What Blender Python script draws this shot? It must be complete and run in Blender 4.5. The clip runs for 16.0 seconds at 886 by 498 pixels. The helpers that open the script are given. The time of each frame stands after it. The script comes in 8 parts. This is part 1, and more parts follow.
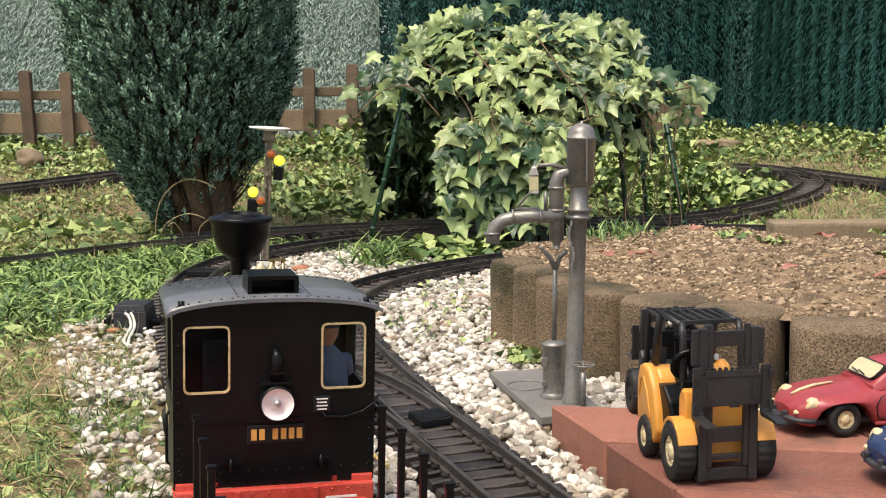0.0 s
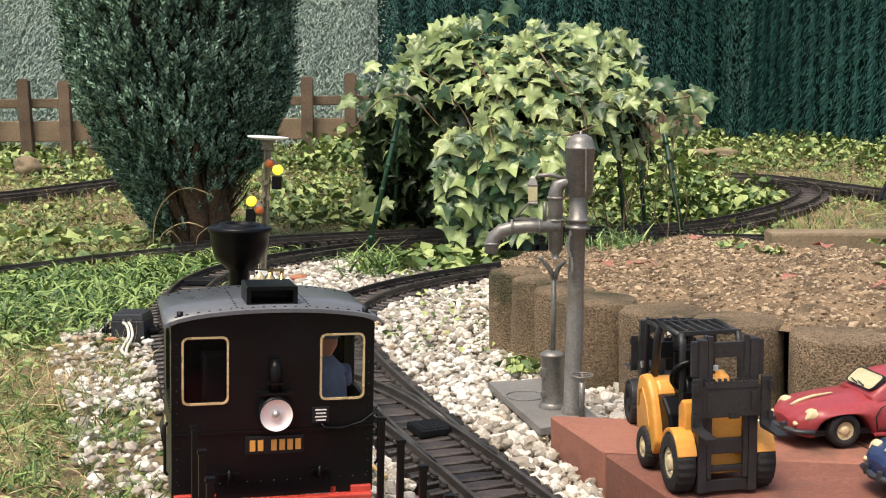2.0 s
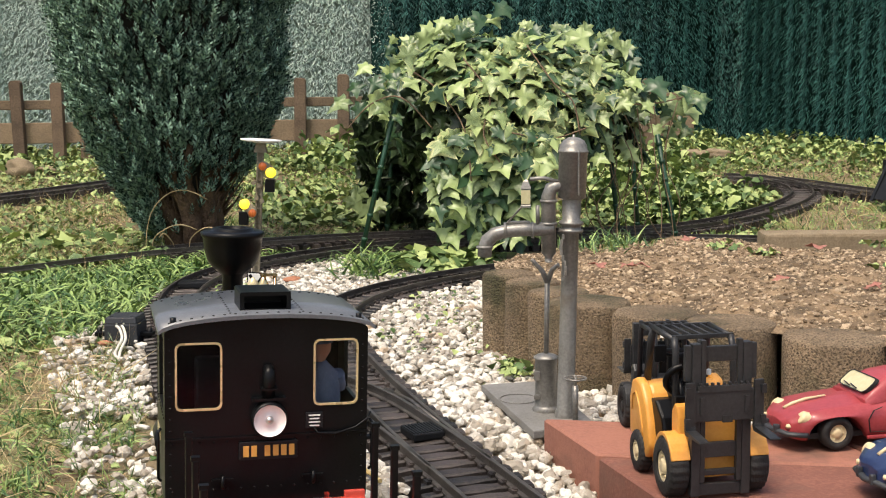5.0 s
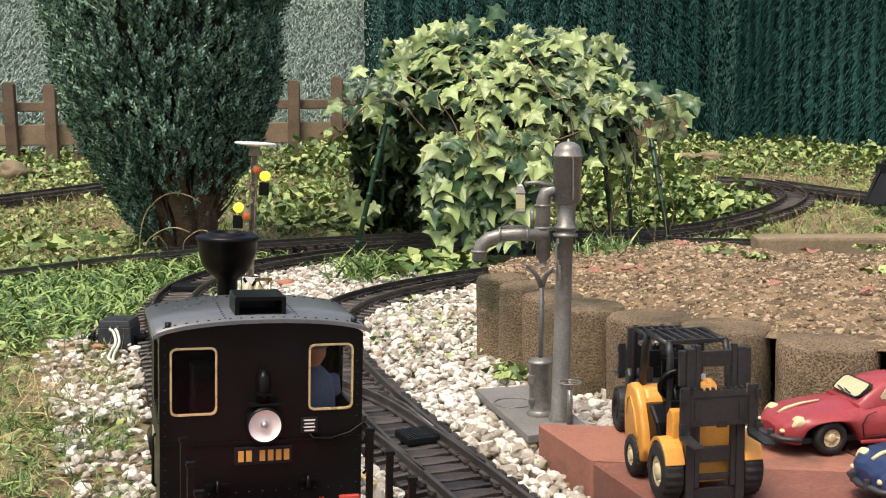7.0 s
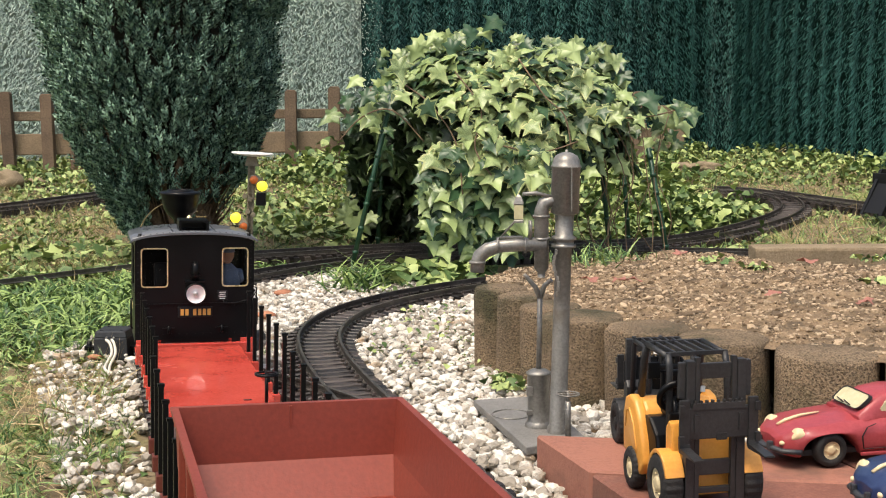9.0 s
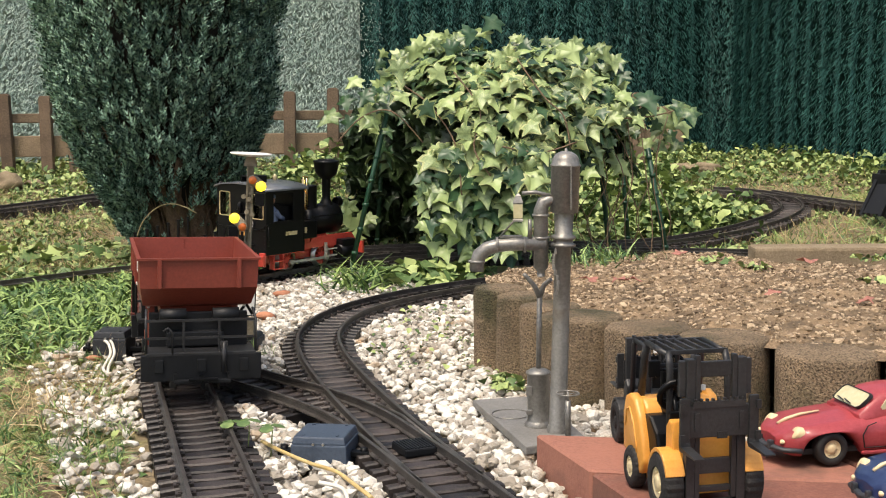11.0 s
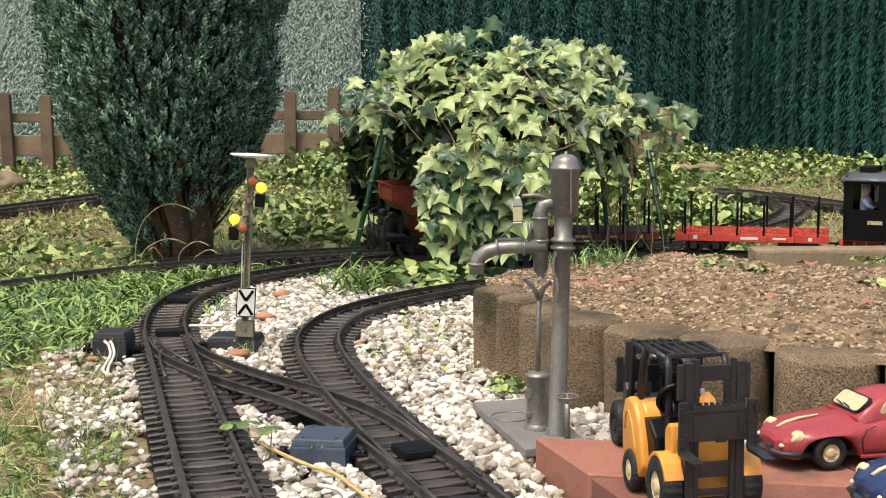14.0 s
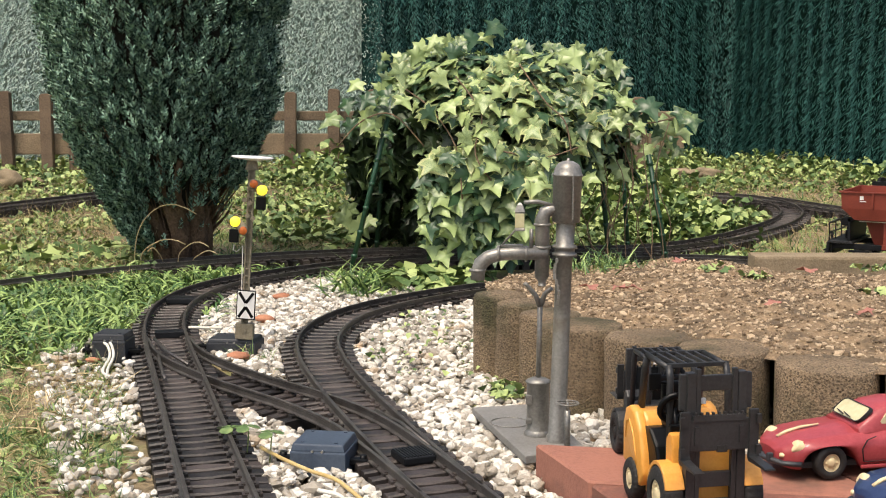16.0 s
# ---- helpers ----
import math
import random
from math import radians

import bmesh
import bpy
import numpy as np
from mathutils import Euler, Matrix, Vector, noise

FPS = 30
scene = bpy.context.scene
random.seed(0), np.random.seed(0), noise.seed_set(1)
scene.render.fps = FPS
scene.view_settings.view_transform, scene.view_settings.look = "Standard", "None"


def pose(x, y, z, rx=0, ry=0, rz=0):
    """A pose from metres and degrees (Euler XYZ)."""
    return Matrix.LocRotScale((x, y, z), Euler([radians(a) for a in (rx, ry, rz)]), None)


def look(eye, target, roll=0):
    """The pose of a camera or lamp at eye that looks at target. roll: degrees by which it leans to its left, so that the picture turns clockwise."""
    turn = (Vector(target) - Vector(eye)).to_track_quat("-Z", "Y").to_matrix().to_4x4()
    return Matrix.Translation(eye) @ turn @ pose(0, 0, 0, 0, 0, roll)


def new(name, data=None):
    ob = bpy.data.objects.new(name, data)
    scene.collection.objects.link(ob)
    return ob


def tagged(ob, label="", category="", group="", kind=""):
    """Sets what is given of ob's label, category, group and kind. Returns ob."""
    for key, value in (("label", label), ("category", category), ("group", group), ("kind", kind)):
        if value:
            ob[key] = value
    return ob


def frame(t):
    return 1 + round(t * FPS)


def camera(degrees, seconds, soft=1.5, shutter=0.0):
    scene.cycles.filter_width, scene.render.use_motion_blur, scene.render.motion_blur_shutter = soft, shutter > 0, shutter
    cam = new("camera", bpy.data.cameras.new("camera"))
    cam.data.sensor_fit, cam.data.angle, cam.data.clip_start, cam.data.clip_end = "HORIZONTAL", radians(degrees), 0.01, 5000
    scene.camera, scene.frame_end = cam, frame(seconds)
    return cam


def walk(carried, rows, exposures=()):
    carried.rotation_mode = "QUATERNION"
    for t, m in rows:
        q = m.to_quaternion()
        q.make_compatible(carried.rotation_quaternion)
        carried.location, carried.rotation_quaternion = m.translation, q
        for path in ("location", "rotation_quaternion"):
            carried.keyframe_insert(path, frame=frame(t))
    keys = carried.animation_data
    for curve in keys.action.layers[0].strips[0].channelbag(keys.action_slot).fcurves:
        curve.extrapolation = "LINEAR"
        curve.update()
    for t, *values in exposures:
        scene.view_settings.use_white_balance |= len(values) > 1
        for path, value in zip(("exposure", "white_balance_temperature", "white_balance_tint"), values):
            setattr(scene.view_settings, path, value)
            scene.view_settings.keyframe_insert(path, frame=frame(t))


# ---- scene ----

# ---------------------------------------------------------------- camera
CAM_ROWS = [
    (0.0, pose(0.0054, -0.0076, 0.2644, 82.125, 0.699, 0.922)),
    (0.5, pose(0.0063, -0.0064, 0.2648, 82.155, 0.669, 0.875)),
    (1.0, pose(0.0059, -0.0055, 0.2655, 82.349, 0.557, 0.713)),
    (1.5, pose(0.0055, -0.0051, 0.2653, 82.451, 0.599, 0.766)),
    (2.0, pose(0.0044, -0.0064, 0.2656, 82.510, 0.597, 0.823)),
    (2.5, pose(0.0042, -0.0059, 0.2681, 82.557, 0.664, 0.759)),
    (3.0, pose(0.0008, -0.0068, 0.2688, 82.584, 0.560, 0.878)),
    (3.5, pose(0.0041, -0.0066, 0.2686, 82.571, 0.430, 0.870)),
    (4.0, pose(0.0046, -0.0064, 0.2684, 82.501, 0.483, 0.762)),
    (6.5, pose(0.0044, -0.0063, 0.2695, 82.524, 0.821, 0.252)),
    (7.0, pose(0.0034, -0.0064, 0.2702, 82.599, 0.589, 0.198)),
    (7.5, pose(0.0030, -0.0050, 0.2709, 82.716, 0.547, 0.162)),
    (8.0, pose(0.0031, -0.0051, 0.2711, 82.807, 0.607, 0.062)),
    (8.5, pose(0.0026, -0.0043, 0.2719, 82.925, 0.658, 0.001)),
    (9.0, pose(0.0024, -0.0027, 0.2712, 83.013, 0.552, 0.047)),
    (11.5, pose(0.0022, -0.0006, 0.2681, 83.117, 0.667, 0.005)),
    (12.0, pose(0.0027, -0.0000, 0.2675, 83.091, 0.689, 0.101)),
    (12.5, pose(0.0031, 0.0011, 0.2670, 83.113, 0.887, 0.027)),
    (13.0, pose(0.0032, -0.0001, 0.2679, 83.042, 0.951, 0.009)),
    (13.5, pose(0.0037, -0.0001, 0.2693, 83.053, 0.715, 0.011)),
    (14.0, pose(0.0030, -0.0006, 0.2711, 83.089, 0.505, 0.039)),
    (14.5, pose(0.0026, -0.0019, 0.2722, 83.159, 0.172, 0.074)),
    (15.0, pose(0.0006, -0.0031, 0.2749, 83.210, 0.175, 0.119)),
    (15.5, pose(0.0027, -0.0023, 0.2753, 83.177, 0.018, 0.025)),
    (16.0, pose(-0.0000, 0.0000, 0.2753, 83.106, -0.000, -0.000)),
]
cam = camera(39.23, 16.0, soft=1.1)
walk(cam, CAM_ROWS)

# ---------------------------------------------------------------- light
world = bpy.data.worlds.new("overcast_sky")
scene.world = world
world.use_nodes = True
wn = world.node_tree.nodes
sky = wn.new("ShaderNodeTexSky")
sky.sky_type = "NISHITA"
sky.sun_disc = False
sky.sun_elevation = radians(66)
sky.sun_rotation = radians(215)
sky.dust_density = 4.0
sky.ozone_density = 0.6
wn["Background"].inputs["Strength"].default_value = 0.132
world.node_tree.links.new(sky.outputs["Color"], wn["Background"].inputs["Color"])
sun_data = bpy.data.lights.new("sun", "SUN")
sun_data.energy = 1.9
sun_data.angle = radians(24)
sun_data.color = (1.0, 0.93, 0.84)
sun = new("sun", sun_data)
sun.matrix_world = look((-1.0, -0.2, 4.0), (0, 1.2, 0))
scene.view_settings.exposure = 0.71
scene.view_settings.use_white_balance = True
scene.view_settings.white_balance_temperature = 7000
scene.view_settings.white_balance_tint = 10

rnd = random.Random(7)


# ---------------------------------------------------------------- materials
def mat(name, dark, light, rough=0.6, scale=40.0, fine=400.0, bump=0.15, metallic=0.0, random_amt=0.0,
        island=0.0, spec=0.5, dist=0.002, third=None, third_at=0.62, coat=0.0, sheen_rough=0.1, transl=0.0, speck=None):
    """A procedural surface: a coarse and a fine noise mix dark and light, stains of a third tone, bump and uneven gloss."""
    m = bpy.data.materials.new(name)
    m.use_nodes = True
    nt = m.node_tree
    nd, ln = nt.nodes, nt.links
    bs = nd["Principled BSDF"]
    tc = nd.new("ShaderNodeTexCoord")

    def nz(sc, det, rg=0.6):
        n = nd.new("ShaderNodeTexNoise")
        n.inputs["Scale"].default_value, n.inputs["Detail"].default_value, n.inputs["Roughness"].default_value = sc, det, rg
        ln.new(tc.outputs["Object"], n.inputs["Vector"])
        return n
    a, b = nz(scale, 5), nz(fine, 3)
    mx = nd.new("ShaderNodeMix")
    mx.inputs[0].default_value = 0.45
    ln.new(a.outputs["Fac"], mx.inputs[2])
    ln.new(b.outputs["Fac"], mx.inputs[3])
    fac = mx.outputs[0]
    if random_amt or island:
        src = nd.new("ShaderNodeObjectInfo").outputs["Random"] if random_amt else nd.new("ShaderNodeNewGeometry").outputs["Random Per Island"]
        ad = nd.new("ShaderNodeMath")
        ad.operation = "MULTIPLY_ADD"
        sub = nd.new("ShaderNodeMath")
        sub.operation = "SUBTRACT"
        sub.inputs[1].default_value = 0.5
        ln.new(src, sub.inputs[0])
        ln.new(sub.outputs[0], ad.inputs[0])
        ad.inputs[1].default_value = random_amt or island
        ln.new(fac, ad.inputs[2])
        fac = ad.outputs[0]
    rp = nd.new("ShaderNodeValToRGB")
    rp.color_ramp.elements[0].position, rp.color_ramp.elements[1].position = 0.34, 0.66
    rp.color_ramp.elements[0].color, rp.color_ramp.elements[1].color = (*dark, 1), (*light, 1)
    ln.new(fac, rp.inputs[0])
    col = rp.outputs[0]
    if third:
        c = nz(scale * 0.37 + 3, 4)
        r3 = nd.new("ShaderNodeValToRGB")
        r3.color_ramp.elements[0].position, r3.color_ramp.elements[1].position = third_at - 0.06, third_at + 0.06
        r3.color_ramp.elements[0].color, r3.color_ramp.elements[1].color = (0, 0, 0, 1), (1, 1, 1, 1)
        ln.new(c.outputs["Fac"], r3.inputs[0])
        m3 = nd.new("ShaderNodeMix")
        m3.data_type = "RGBA"
        ln.new(r3.outputs[0], m3.inputs[0])
        ln.new(col, m3.inputs[6])
        m3.inputs[7].default_value = (*third, 1)
        col = m3.outputs[2]
    if speck:
        sc, at, tone = speck
        d = nd.new("ShaderNodeTexVoronoi")
        d.inputs["Scale"].default_value = sc
        ln.new(tc.outputs["Object"], d.inputs["Vector"])
        rs = nd.new("ShaderNodeValToRGB")
        rs.color_ramp.elements[0].position, rs.color_ramp.elements[1].position = at, at + 0.12
        rs.color_ramp.elements[0].color, rs.color_ramp.elements[1].color = (1, 1, 1, 1), (0, 0, 0, 1)
        ln.new(d.outputs["Distance"], rs.inputs[0])
        gate = nd.new("ShaderNodeMath")
        gate.operation = "MULTIPLY"
        ln.new(rs.outputs[0], gate.inputs[0])
        ln.new(a.outputs["Fac"], gate.inputs[1])
        ms = nd.new("ShaderNodeMix")
        ms.data_type = "RGBA"
        ln.new(gate.outputs[0], ms.inputs[0])
        ln.new(col, ms.inputs[6])
        ms.inputs[7].default_value = (*tone, 1)
        col = ms.outputs[2]
    ln.new(col, bs.inputs["Base Color"])
    mr = nd.new("ShaderNodeMapRange")
    mr.inputs["To Min"].default_value, mr.inputs["To Max"].default_value = max(rough - sheen_rough, 0.03), min(rough + sheen_rough, 1.0)
    ln.new(a.outputs["Fac"], mr.inputs["Value"])
    ln.new(mr.outputs[0], bs.inputs["Roughness"])
    bs.inputs["Metallic"].default_value = metallic
    bs.inputs["Specular IOR Level"].default_value = spec
    bs.inputs["Coat Weight"].default_value = coat
    bs.inputs["Transmission Weight"].default_value = 0.0
    if transl:
        bs.inputs["Subsurface Weight"].default_value = transl
        bs.inputs["Subsurface Scale"].default_value = 0.004
    if bump:
        bp = nd.new("ShaderNodeBump")
        bp.inputs["Strength"].default_value, bp.inputs["Distance"].default_value = bump, dist
        ln.new(b.outputs["Fac"], bp.inputs["Height"])
        ln.new(bp.outputs[0], bs.inputs["Normal"])
    return m


def glow(name, color, strength):
    m = bpy.data.materials.new(name)
    m.use_nodes = True
    bs = m.node_tree.nodes["Principled BSDF"]
    bs.inputs["Base Color"].default_value = (*color, 1)
    bs.inputs["Emission Color"].default_value = (*color, 1)
    bs.inputs["Emission Strength"].default_value = strength
    return m


M_SOIL = mat("garden_soil", (0.085, 0.062, 0.034), (0.29, 0.225, 0.13), 0.95, 9, 160, 0.6, third=(0.17, 0.20, 0.06), third_at=0.55, dist=0.004)
M_BED = mat("bed_soil", (0.105, 0.068, 0.036), (0.37, 0.262, 0.155), 0.95, 60, 500, 0.9, dist=0.003, third=(0.12, 0.085, 0.05), third_at=0.55)
M_CRUMB = mat("soil_crumbs", (0.13, 0.088, 0.050), (0.50, 0.385, 0.255), 0.95, 120, 700, 0.4, island=0.55)
M_PEBBLE = mat("white_pebbles", (0.32, 0.285, 0.23), (0.71, 0.68, 0.605), 0.6, 60, 500, 0.4, island=0.75, third=(0.40, 0.29, 0.18), third_at=0.64)
M_RAIL = mat("weathered_brass_rail", (0.040, 0.035, 0.031), (0.14, 0.128, 0.117), 0.38, 60, 600, 0.1, metallic=0.45)
M_SLEEPER = mat("brown_plastic_sleeper", (0.009, 0.0073, 0.0065), (0.064, 0.051, 0.045), 0.50, 30, 500, 0.35, random_amt=0.35, dist=0.001)
M_CONC = mat("aggregate_concrete", (0.095, 0.068, 0.040), (0.38, 0.275, 0.170), 0.95, 16, 480, 1.0, dist=0.005, third=(0.080, 0.074, 0.036), third_at=0.56, speck=(420, 0.34, (0.03, 0.022, 0.014)))
M_KERB = mat("grey_kerb_stone", (0.16, 0.12, 0.07), (0.33, 0.26, 0.17), 0.95, 30, 420, 0.7, dist=0.002)
M_BRICK = mat("red_clay_paver", (0.185, 0.072, 0.050), (0.335, 0.142, 0.098), 0.8, 22, 380, 0.4, random_amt=0.35, third=(0.155, 0.080, 0.058), third_at=0.58, dist=0.001)
M_BLACK = mat("black_plastic", (0.0024, 0.0026, 0.003), (0.006, 0.0064, 0.0072), 0.34, 40, 500, 0.05, spec=0.2)
M_BLACKM = mat("matt_black_plastic", (0.0036, 0.0041, 0.0050), (0.010, 0.0112, 0.0132), 0.5, 40, 500, 0.1, spec=0.33)
M_ROOF = mat("cab_roof_grey", (0.085, 0.094, 0.105), (0.14, 0.152, 0.168), 0.30, 30, 500, 0.05)
M_RED = mat("bright_red_plastic", (0.48, 0.046, 0.030), (0.66, 0.100, 0.072), 0.24, 20, 400, 0.05, coat=0.4)
M_OXIDE = mat("oxide_red_plastic", (0.17, 0.030, 0.018), (0.25, 0.048, 0.028), 0.5, 18, 400, 0.08)
M_BROWN = mat("brown_wood_plastic", (0.060, 0.035, 0.028), (0.115, 0.07, 0.055), 0.6, 40, 500, 0.2)
M_BROWNRED = mat("brown_red_frame", (0.10, 0.022, 0.014), (0.15, 0.036, 0.022), 0.5, 30, 500, 0.1)
M_GOLD = mat("polished_brass", (0.60, 0.47, 0.23), (0.80, 0.68, 0.42), 0.28, 40, 500, 0.03, metallic=0.45)
M_STEEL = mat("bare_metal", (0.45, 0.44, 0.42), (0.68, 0.67, 0.65), 0.3, 60, 500, 0.05, metallic=1.0)
M_WHITE = mat("white_lettering", (0.70, 0.69, 0.66), (0.80, 0.79, 0.76), 0.6, 60, 500, 0.0)
M_ORANGE = mat("orange_lettering", (0.62, 0.30, 0.06), (0.70, 0.36, 0.09), 0.5, 60, 500, 0.0)
M_LAMPW = mat("lamp_reflector", (0.78, 0.72, 0.70), (0.85, 0.80, 0.78), 0.25, 60, 500, 0.0)
M_CRANE = mat("painted_grey_metal", (0.15, 0.145, 0.130), (0.30, 0.29, 0.265), 0.38, 35, 450, 0.12, metallic=0.4, third=(0.16, 0.12, 0.085), third_at=0.68)
M_PLATE = mat("grey_base_plate", (0.13, 0.125, 0.115), (0.24, 0.235, 0.22), 0.6, 25, 450, 0.15)
M_BRASS = mat("bright_brass", (0.70, 0.48, 0.20), (0.90, 0.68, 0.36), 0.18, 40, 500, 0.03, metallic=1.0)
M_NICKEL = mat("bright_nickel_rods", (0.50, 0.48, 0.44), (0.70, 0.68, 0.63), 0.3, 40, 500, 0.03, metallic=0.4)
M_YELLOW = mat("yellow_plastic", (0.66, 0.29, 0.050), (0.77, 0.37, 0.080), 0.36, 25, 500, 0.04)
M_TOYBLACK = mat("satin_dark_grey_toy_plastic", (0.014, 0.0145, 0.0155), (0.036, 0.0365, 0.038), 0.42, 40, 500, 0.1, spec=0.4)
M_TYRE = mat("black_rubber", (0.008, 0.008, 0.008), (0.022, 0.021, 0.020), 0.75, 50, 500, 0.3)
M_CREAM = mat("cream_plastic", (0.62, 0.50, 0.28), (0.74, 0.62, 0.38), 0.45, 40, 500, 0.05)
M_CARRED = mat("faded_red_metallic_paint", (0.29, 0.034, 0.040), (0.41, 0.068, 0.075), 0.42, 12, 500, 0.04, coat=0.25)
M_CARBLUE = mat("dark_blue_paint", (0.015, 0.028, 0.085), (0.03, 0.05, 0.13), 0.3, 12, 500, 0.04, coat=0.3)
M_SCREEN = mat("yellowed_glazing", (0.48, 0.44, 0.25), (0.62, 0.57, 0.36), 0.2, 20, 300, 0.02)
M_BLUEBOX = mat("blue_grey_plastic_box", (0.030, 0.045, 0.070), (0.065, 0.088, 0.125), 0.45, 30, 500, 0.1)
M_DARKBOX = mat("dark_plastic_box", (0.016, 0.018, 0.022), (0.040, 0.044, 0.05), 0.5, 30, 500, 0.1)
M_CABLE = mat("white_cable", (0.60, 0.56, 0.46), (0.78, 0.75, 0.66), 0.5, 40, 400, 0.05)
M_YCABLE = mat("yellowed_cable", (0.42, 0.29, 0.10), (0.62, 0.48, 0.22), 0.5, 40, 400, 0.05)
M_MAST = mat("olive_grey_mast", (0.13, 0.11, 0.07), (0.27, 0.235, 0.165), 0.6, 60, 500, 0.15)
M_TERRA = mat("terracotta_shard", (0.32, 0.13, 0.07), (0.5, 0.23, 0.13), 0.85, 40, 400, 0.3)
M_POST = mat("weathered_wood_post", (0.075, 0.050, 0.033), (0.21, 0.145, 0.095), 0.85, 14, 260, 0.5, random_amt=0.2)
M_BOARD = mat("sunbleached_fence_board", (0.12, 0.085, 0.055), (0.30, 0.22, 0.14), 0.85, 14, 260, 0.4, random_amt=0.25)
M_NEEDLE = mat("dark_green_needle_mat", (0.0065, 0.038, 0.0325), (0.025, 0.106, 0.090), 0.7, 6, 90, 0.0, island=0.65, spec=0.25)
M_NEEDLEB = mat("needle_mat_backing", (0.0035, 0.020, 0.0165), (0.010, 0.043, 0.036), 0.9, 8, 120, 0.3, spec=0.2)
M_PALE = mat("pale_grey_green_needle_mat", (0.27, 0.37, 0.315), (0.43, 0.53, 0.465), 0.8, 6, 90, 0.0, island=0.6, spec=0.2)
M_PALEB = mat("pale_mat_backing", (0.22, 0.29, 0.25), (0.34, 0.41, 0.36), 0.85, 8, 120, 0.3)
M_CONIFER = mat("blue_green_conifer_sprigs", (0.018, 0.060, 0.041), (0.275, 0.430, 0.315), 0.6, 12, 140, 0.0, island=0.85)
# near-black tone that carries the shade inside the conifer and the ivy
M_CORE = mat("inner_shade_twigs", (0.010, 0.009, 0.006), (0.030, 0.024, 0.016), 0.95, 30, 200, 0.5)
M_BARK = mat("brown_bark", (0.06, 0.036, 0.022), (0.20, 0.125, 0.075), 0.95, 25, 240, 0.9, dist=0.005)
M_IVY = mat("ivy_leaf_green", (0.040, 0.092, 0.040), (0.315, 0.405, 0.160), 0.38, 25, 160, 0.1, random_amt=0.8)
M_IVYJ = mat("ivy_leaf_green_small", (0.036, 0.085, 0.036), (0.295, 0.385, 0.150), 0.38, 25, 160, 0.1, island=0.8)
M_IVYEDGE = mat("ivy_leaf_pale_edge", (0.24, 0.30, 0.10), (0.55, 0.57, 0.28), 0.5, 40, 300, 0.05, random_amt=0.3)
# darkened copy of the ivy green: shade within the arch as colour
M_IVYDARK = mat("ivy_leaf_painted_shade", (0.012, 0.028, 0.010), (0.045, 0.08, 0.024), 0.5, 25, 160, 0.1, island=0.6)
M_STEM = mat("ivy_stem", (0.10, 0.065, 0.038), (0.26, 0.18, 0.11), 0.8, 60, 400, 0.3)
M_ROD = mat("green_garden_stake", (0.010, 0.045, 0.024), (0.022, 0.085, 0.045), 0.4, 40, 400, 0.1)
M_GRASS = mat("grass_blades", (0.042, 0.104, 0.026), (0.275, 0.390, 0.120), 0.5, 8, 90, 0.0, island=0.8)
M_DRY = mat("dry_grass_blades", (0.28, 0.20, 0.09), (0.60, 0.48, 0.27), 0.8, 8, 90, 0.0, island=0.8)
M_WEED = mat("weed_leaves", (0.075, 0.138, 0.038), (0.360, 0.445, 0.160), 0.6, 8, 90, 0.0, island=0.8)
M_LEAFRED = mat("dead_red_leaf", (0.28, 0.10, 0.075), (0.42, 0.20, 0.15), 0.7, 40, 300, 0.1)
M_YLAMP = glow("lit_yellow_lens", (1.0, 0.74, 0.05), 0.9)
# bed tone taken near black: shade of the sleeper gaps as colour
M_GAPSHADE = mat("track_bed_gap_shade", (0.006, 0.005, 0.004), (0.026, 0.020, 0.016), 0.95, 40, 500, 0.8, dist=0.003)
M_ORLENS = mat("orange_red_lens", (0.45, 0.10, 0.02), (0.62, 0.17, 0.04), 0.25, 60, 500, 0.0)
M_CLOTH = mat("blue_work_jacket", (0.10, 0.13, 0.20), (0.17, 0.21, 0.30), 0.8, 60, 500, 0.1)
M_SKIN = mat("doll_skin", (0.40, 0.20, 0.13), (0.50, 0.27, 0.18), 0.6, 60, 500, 0.0)


def glass(name, tint=(0.9, 0.92, 0.92)):
    m = bpy.data.materials.new(name)
    m.use_nodes = True
    bs = m.node_tree.nodes["Principled BSDF"]
    bs.inputs["Base Color"].default_value = (*tint, 1)
    bs.inputs["Transmission Weight"].default_value = 1.0
    bs.inputs["Roughness"].default_value = 0.06
    bs.inputs["IOR"].default_value = 1.15
    return m


M_GLASS = glass("clear_glazing")


# ---------------------------------------------------------------- mesh helpers
def part(name, bm, material, parent=None, label=""):
    me = bpy.data.meshes.new(name)
    bm.to_mesh(me)
    bm.free()
    me.materials.append(material)
    ob = new(name, me)
    if parent:
        ob.parent = parent
    if label:
        ob["label"] = label
    return ob


def shared(name, me, parent=None, m=None):
    ob = new(name, me)
    if parent:
        ob.parent = parent
    if m is not None:
        ob.matrix_basis = m
    return ob


def thing(name, label, category, m=None, group="", kind=""):
    ob = new(name)
    ob.empty_display_size = 0.01
    if m is not None:
        ob.matrix_basis = m
    return tagged(ob, label, category, group, kind)


def quick(name, verts, faces, material, parent=None, label="", smooth=False):
    me = bpy.data.meshes.new(name)
    me.from_pydata(verts, [], faces)
    me.materials.append(material)
    if smooth:
        me.shade_smooth()
    ob = new(name, me)
    if parent:
        ob.parent = parent
    if label:
        ob["label"] = label
    return ob


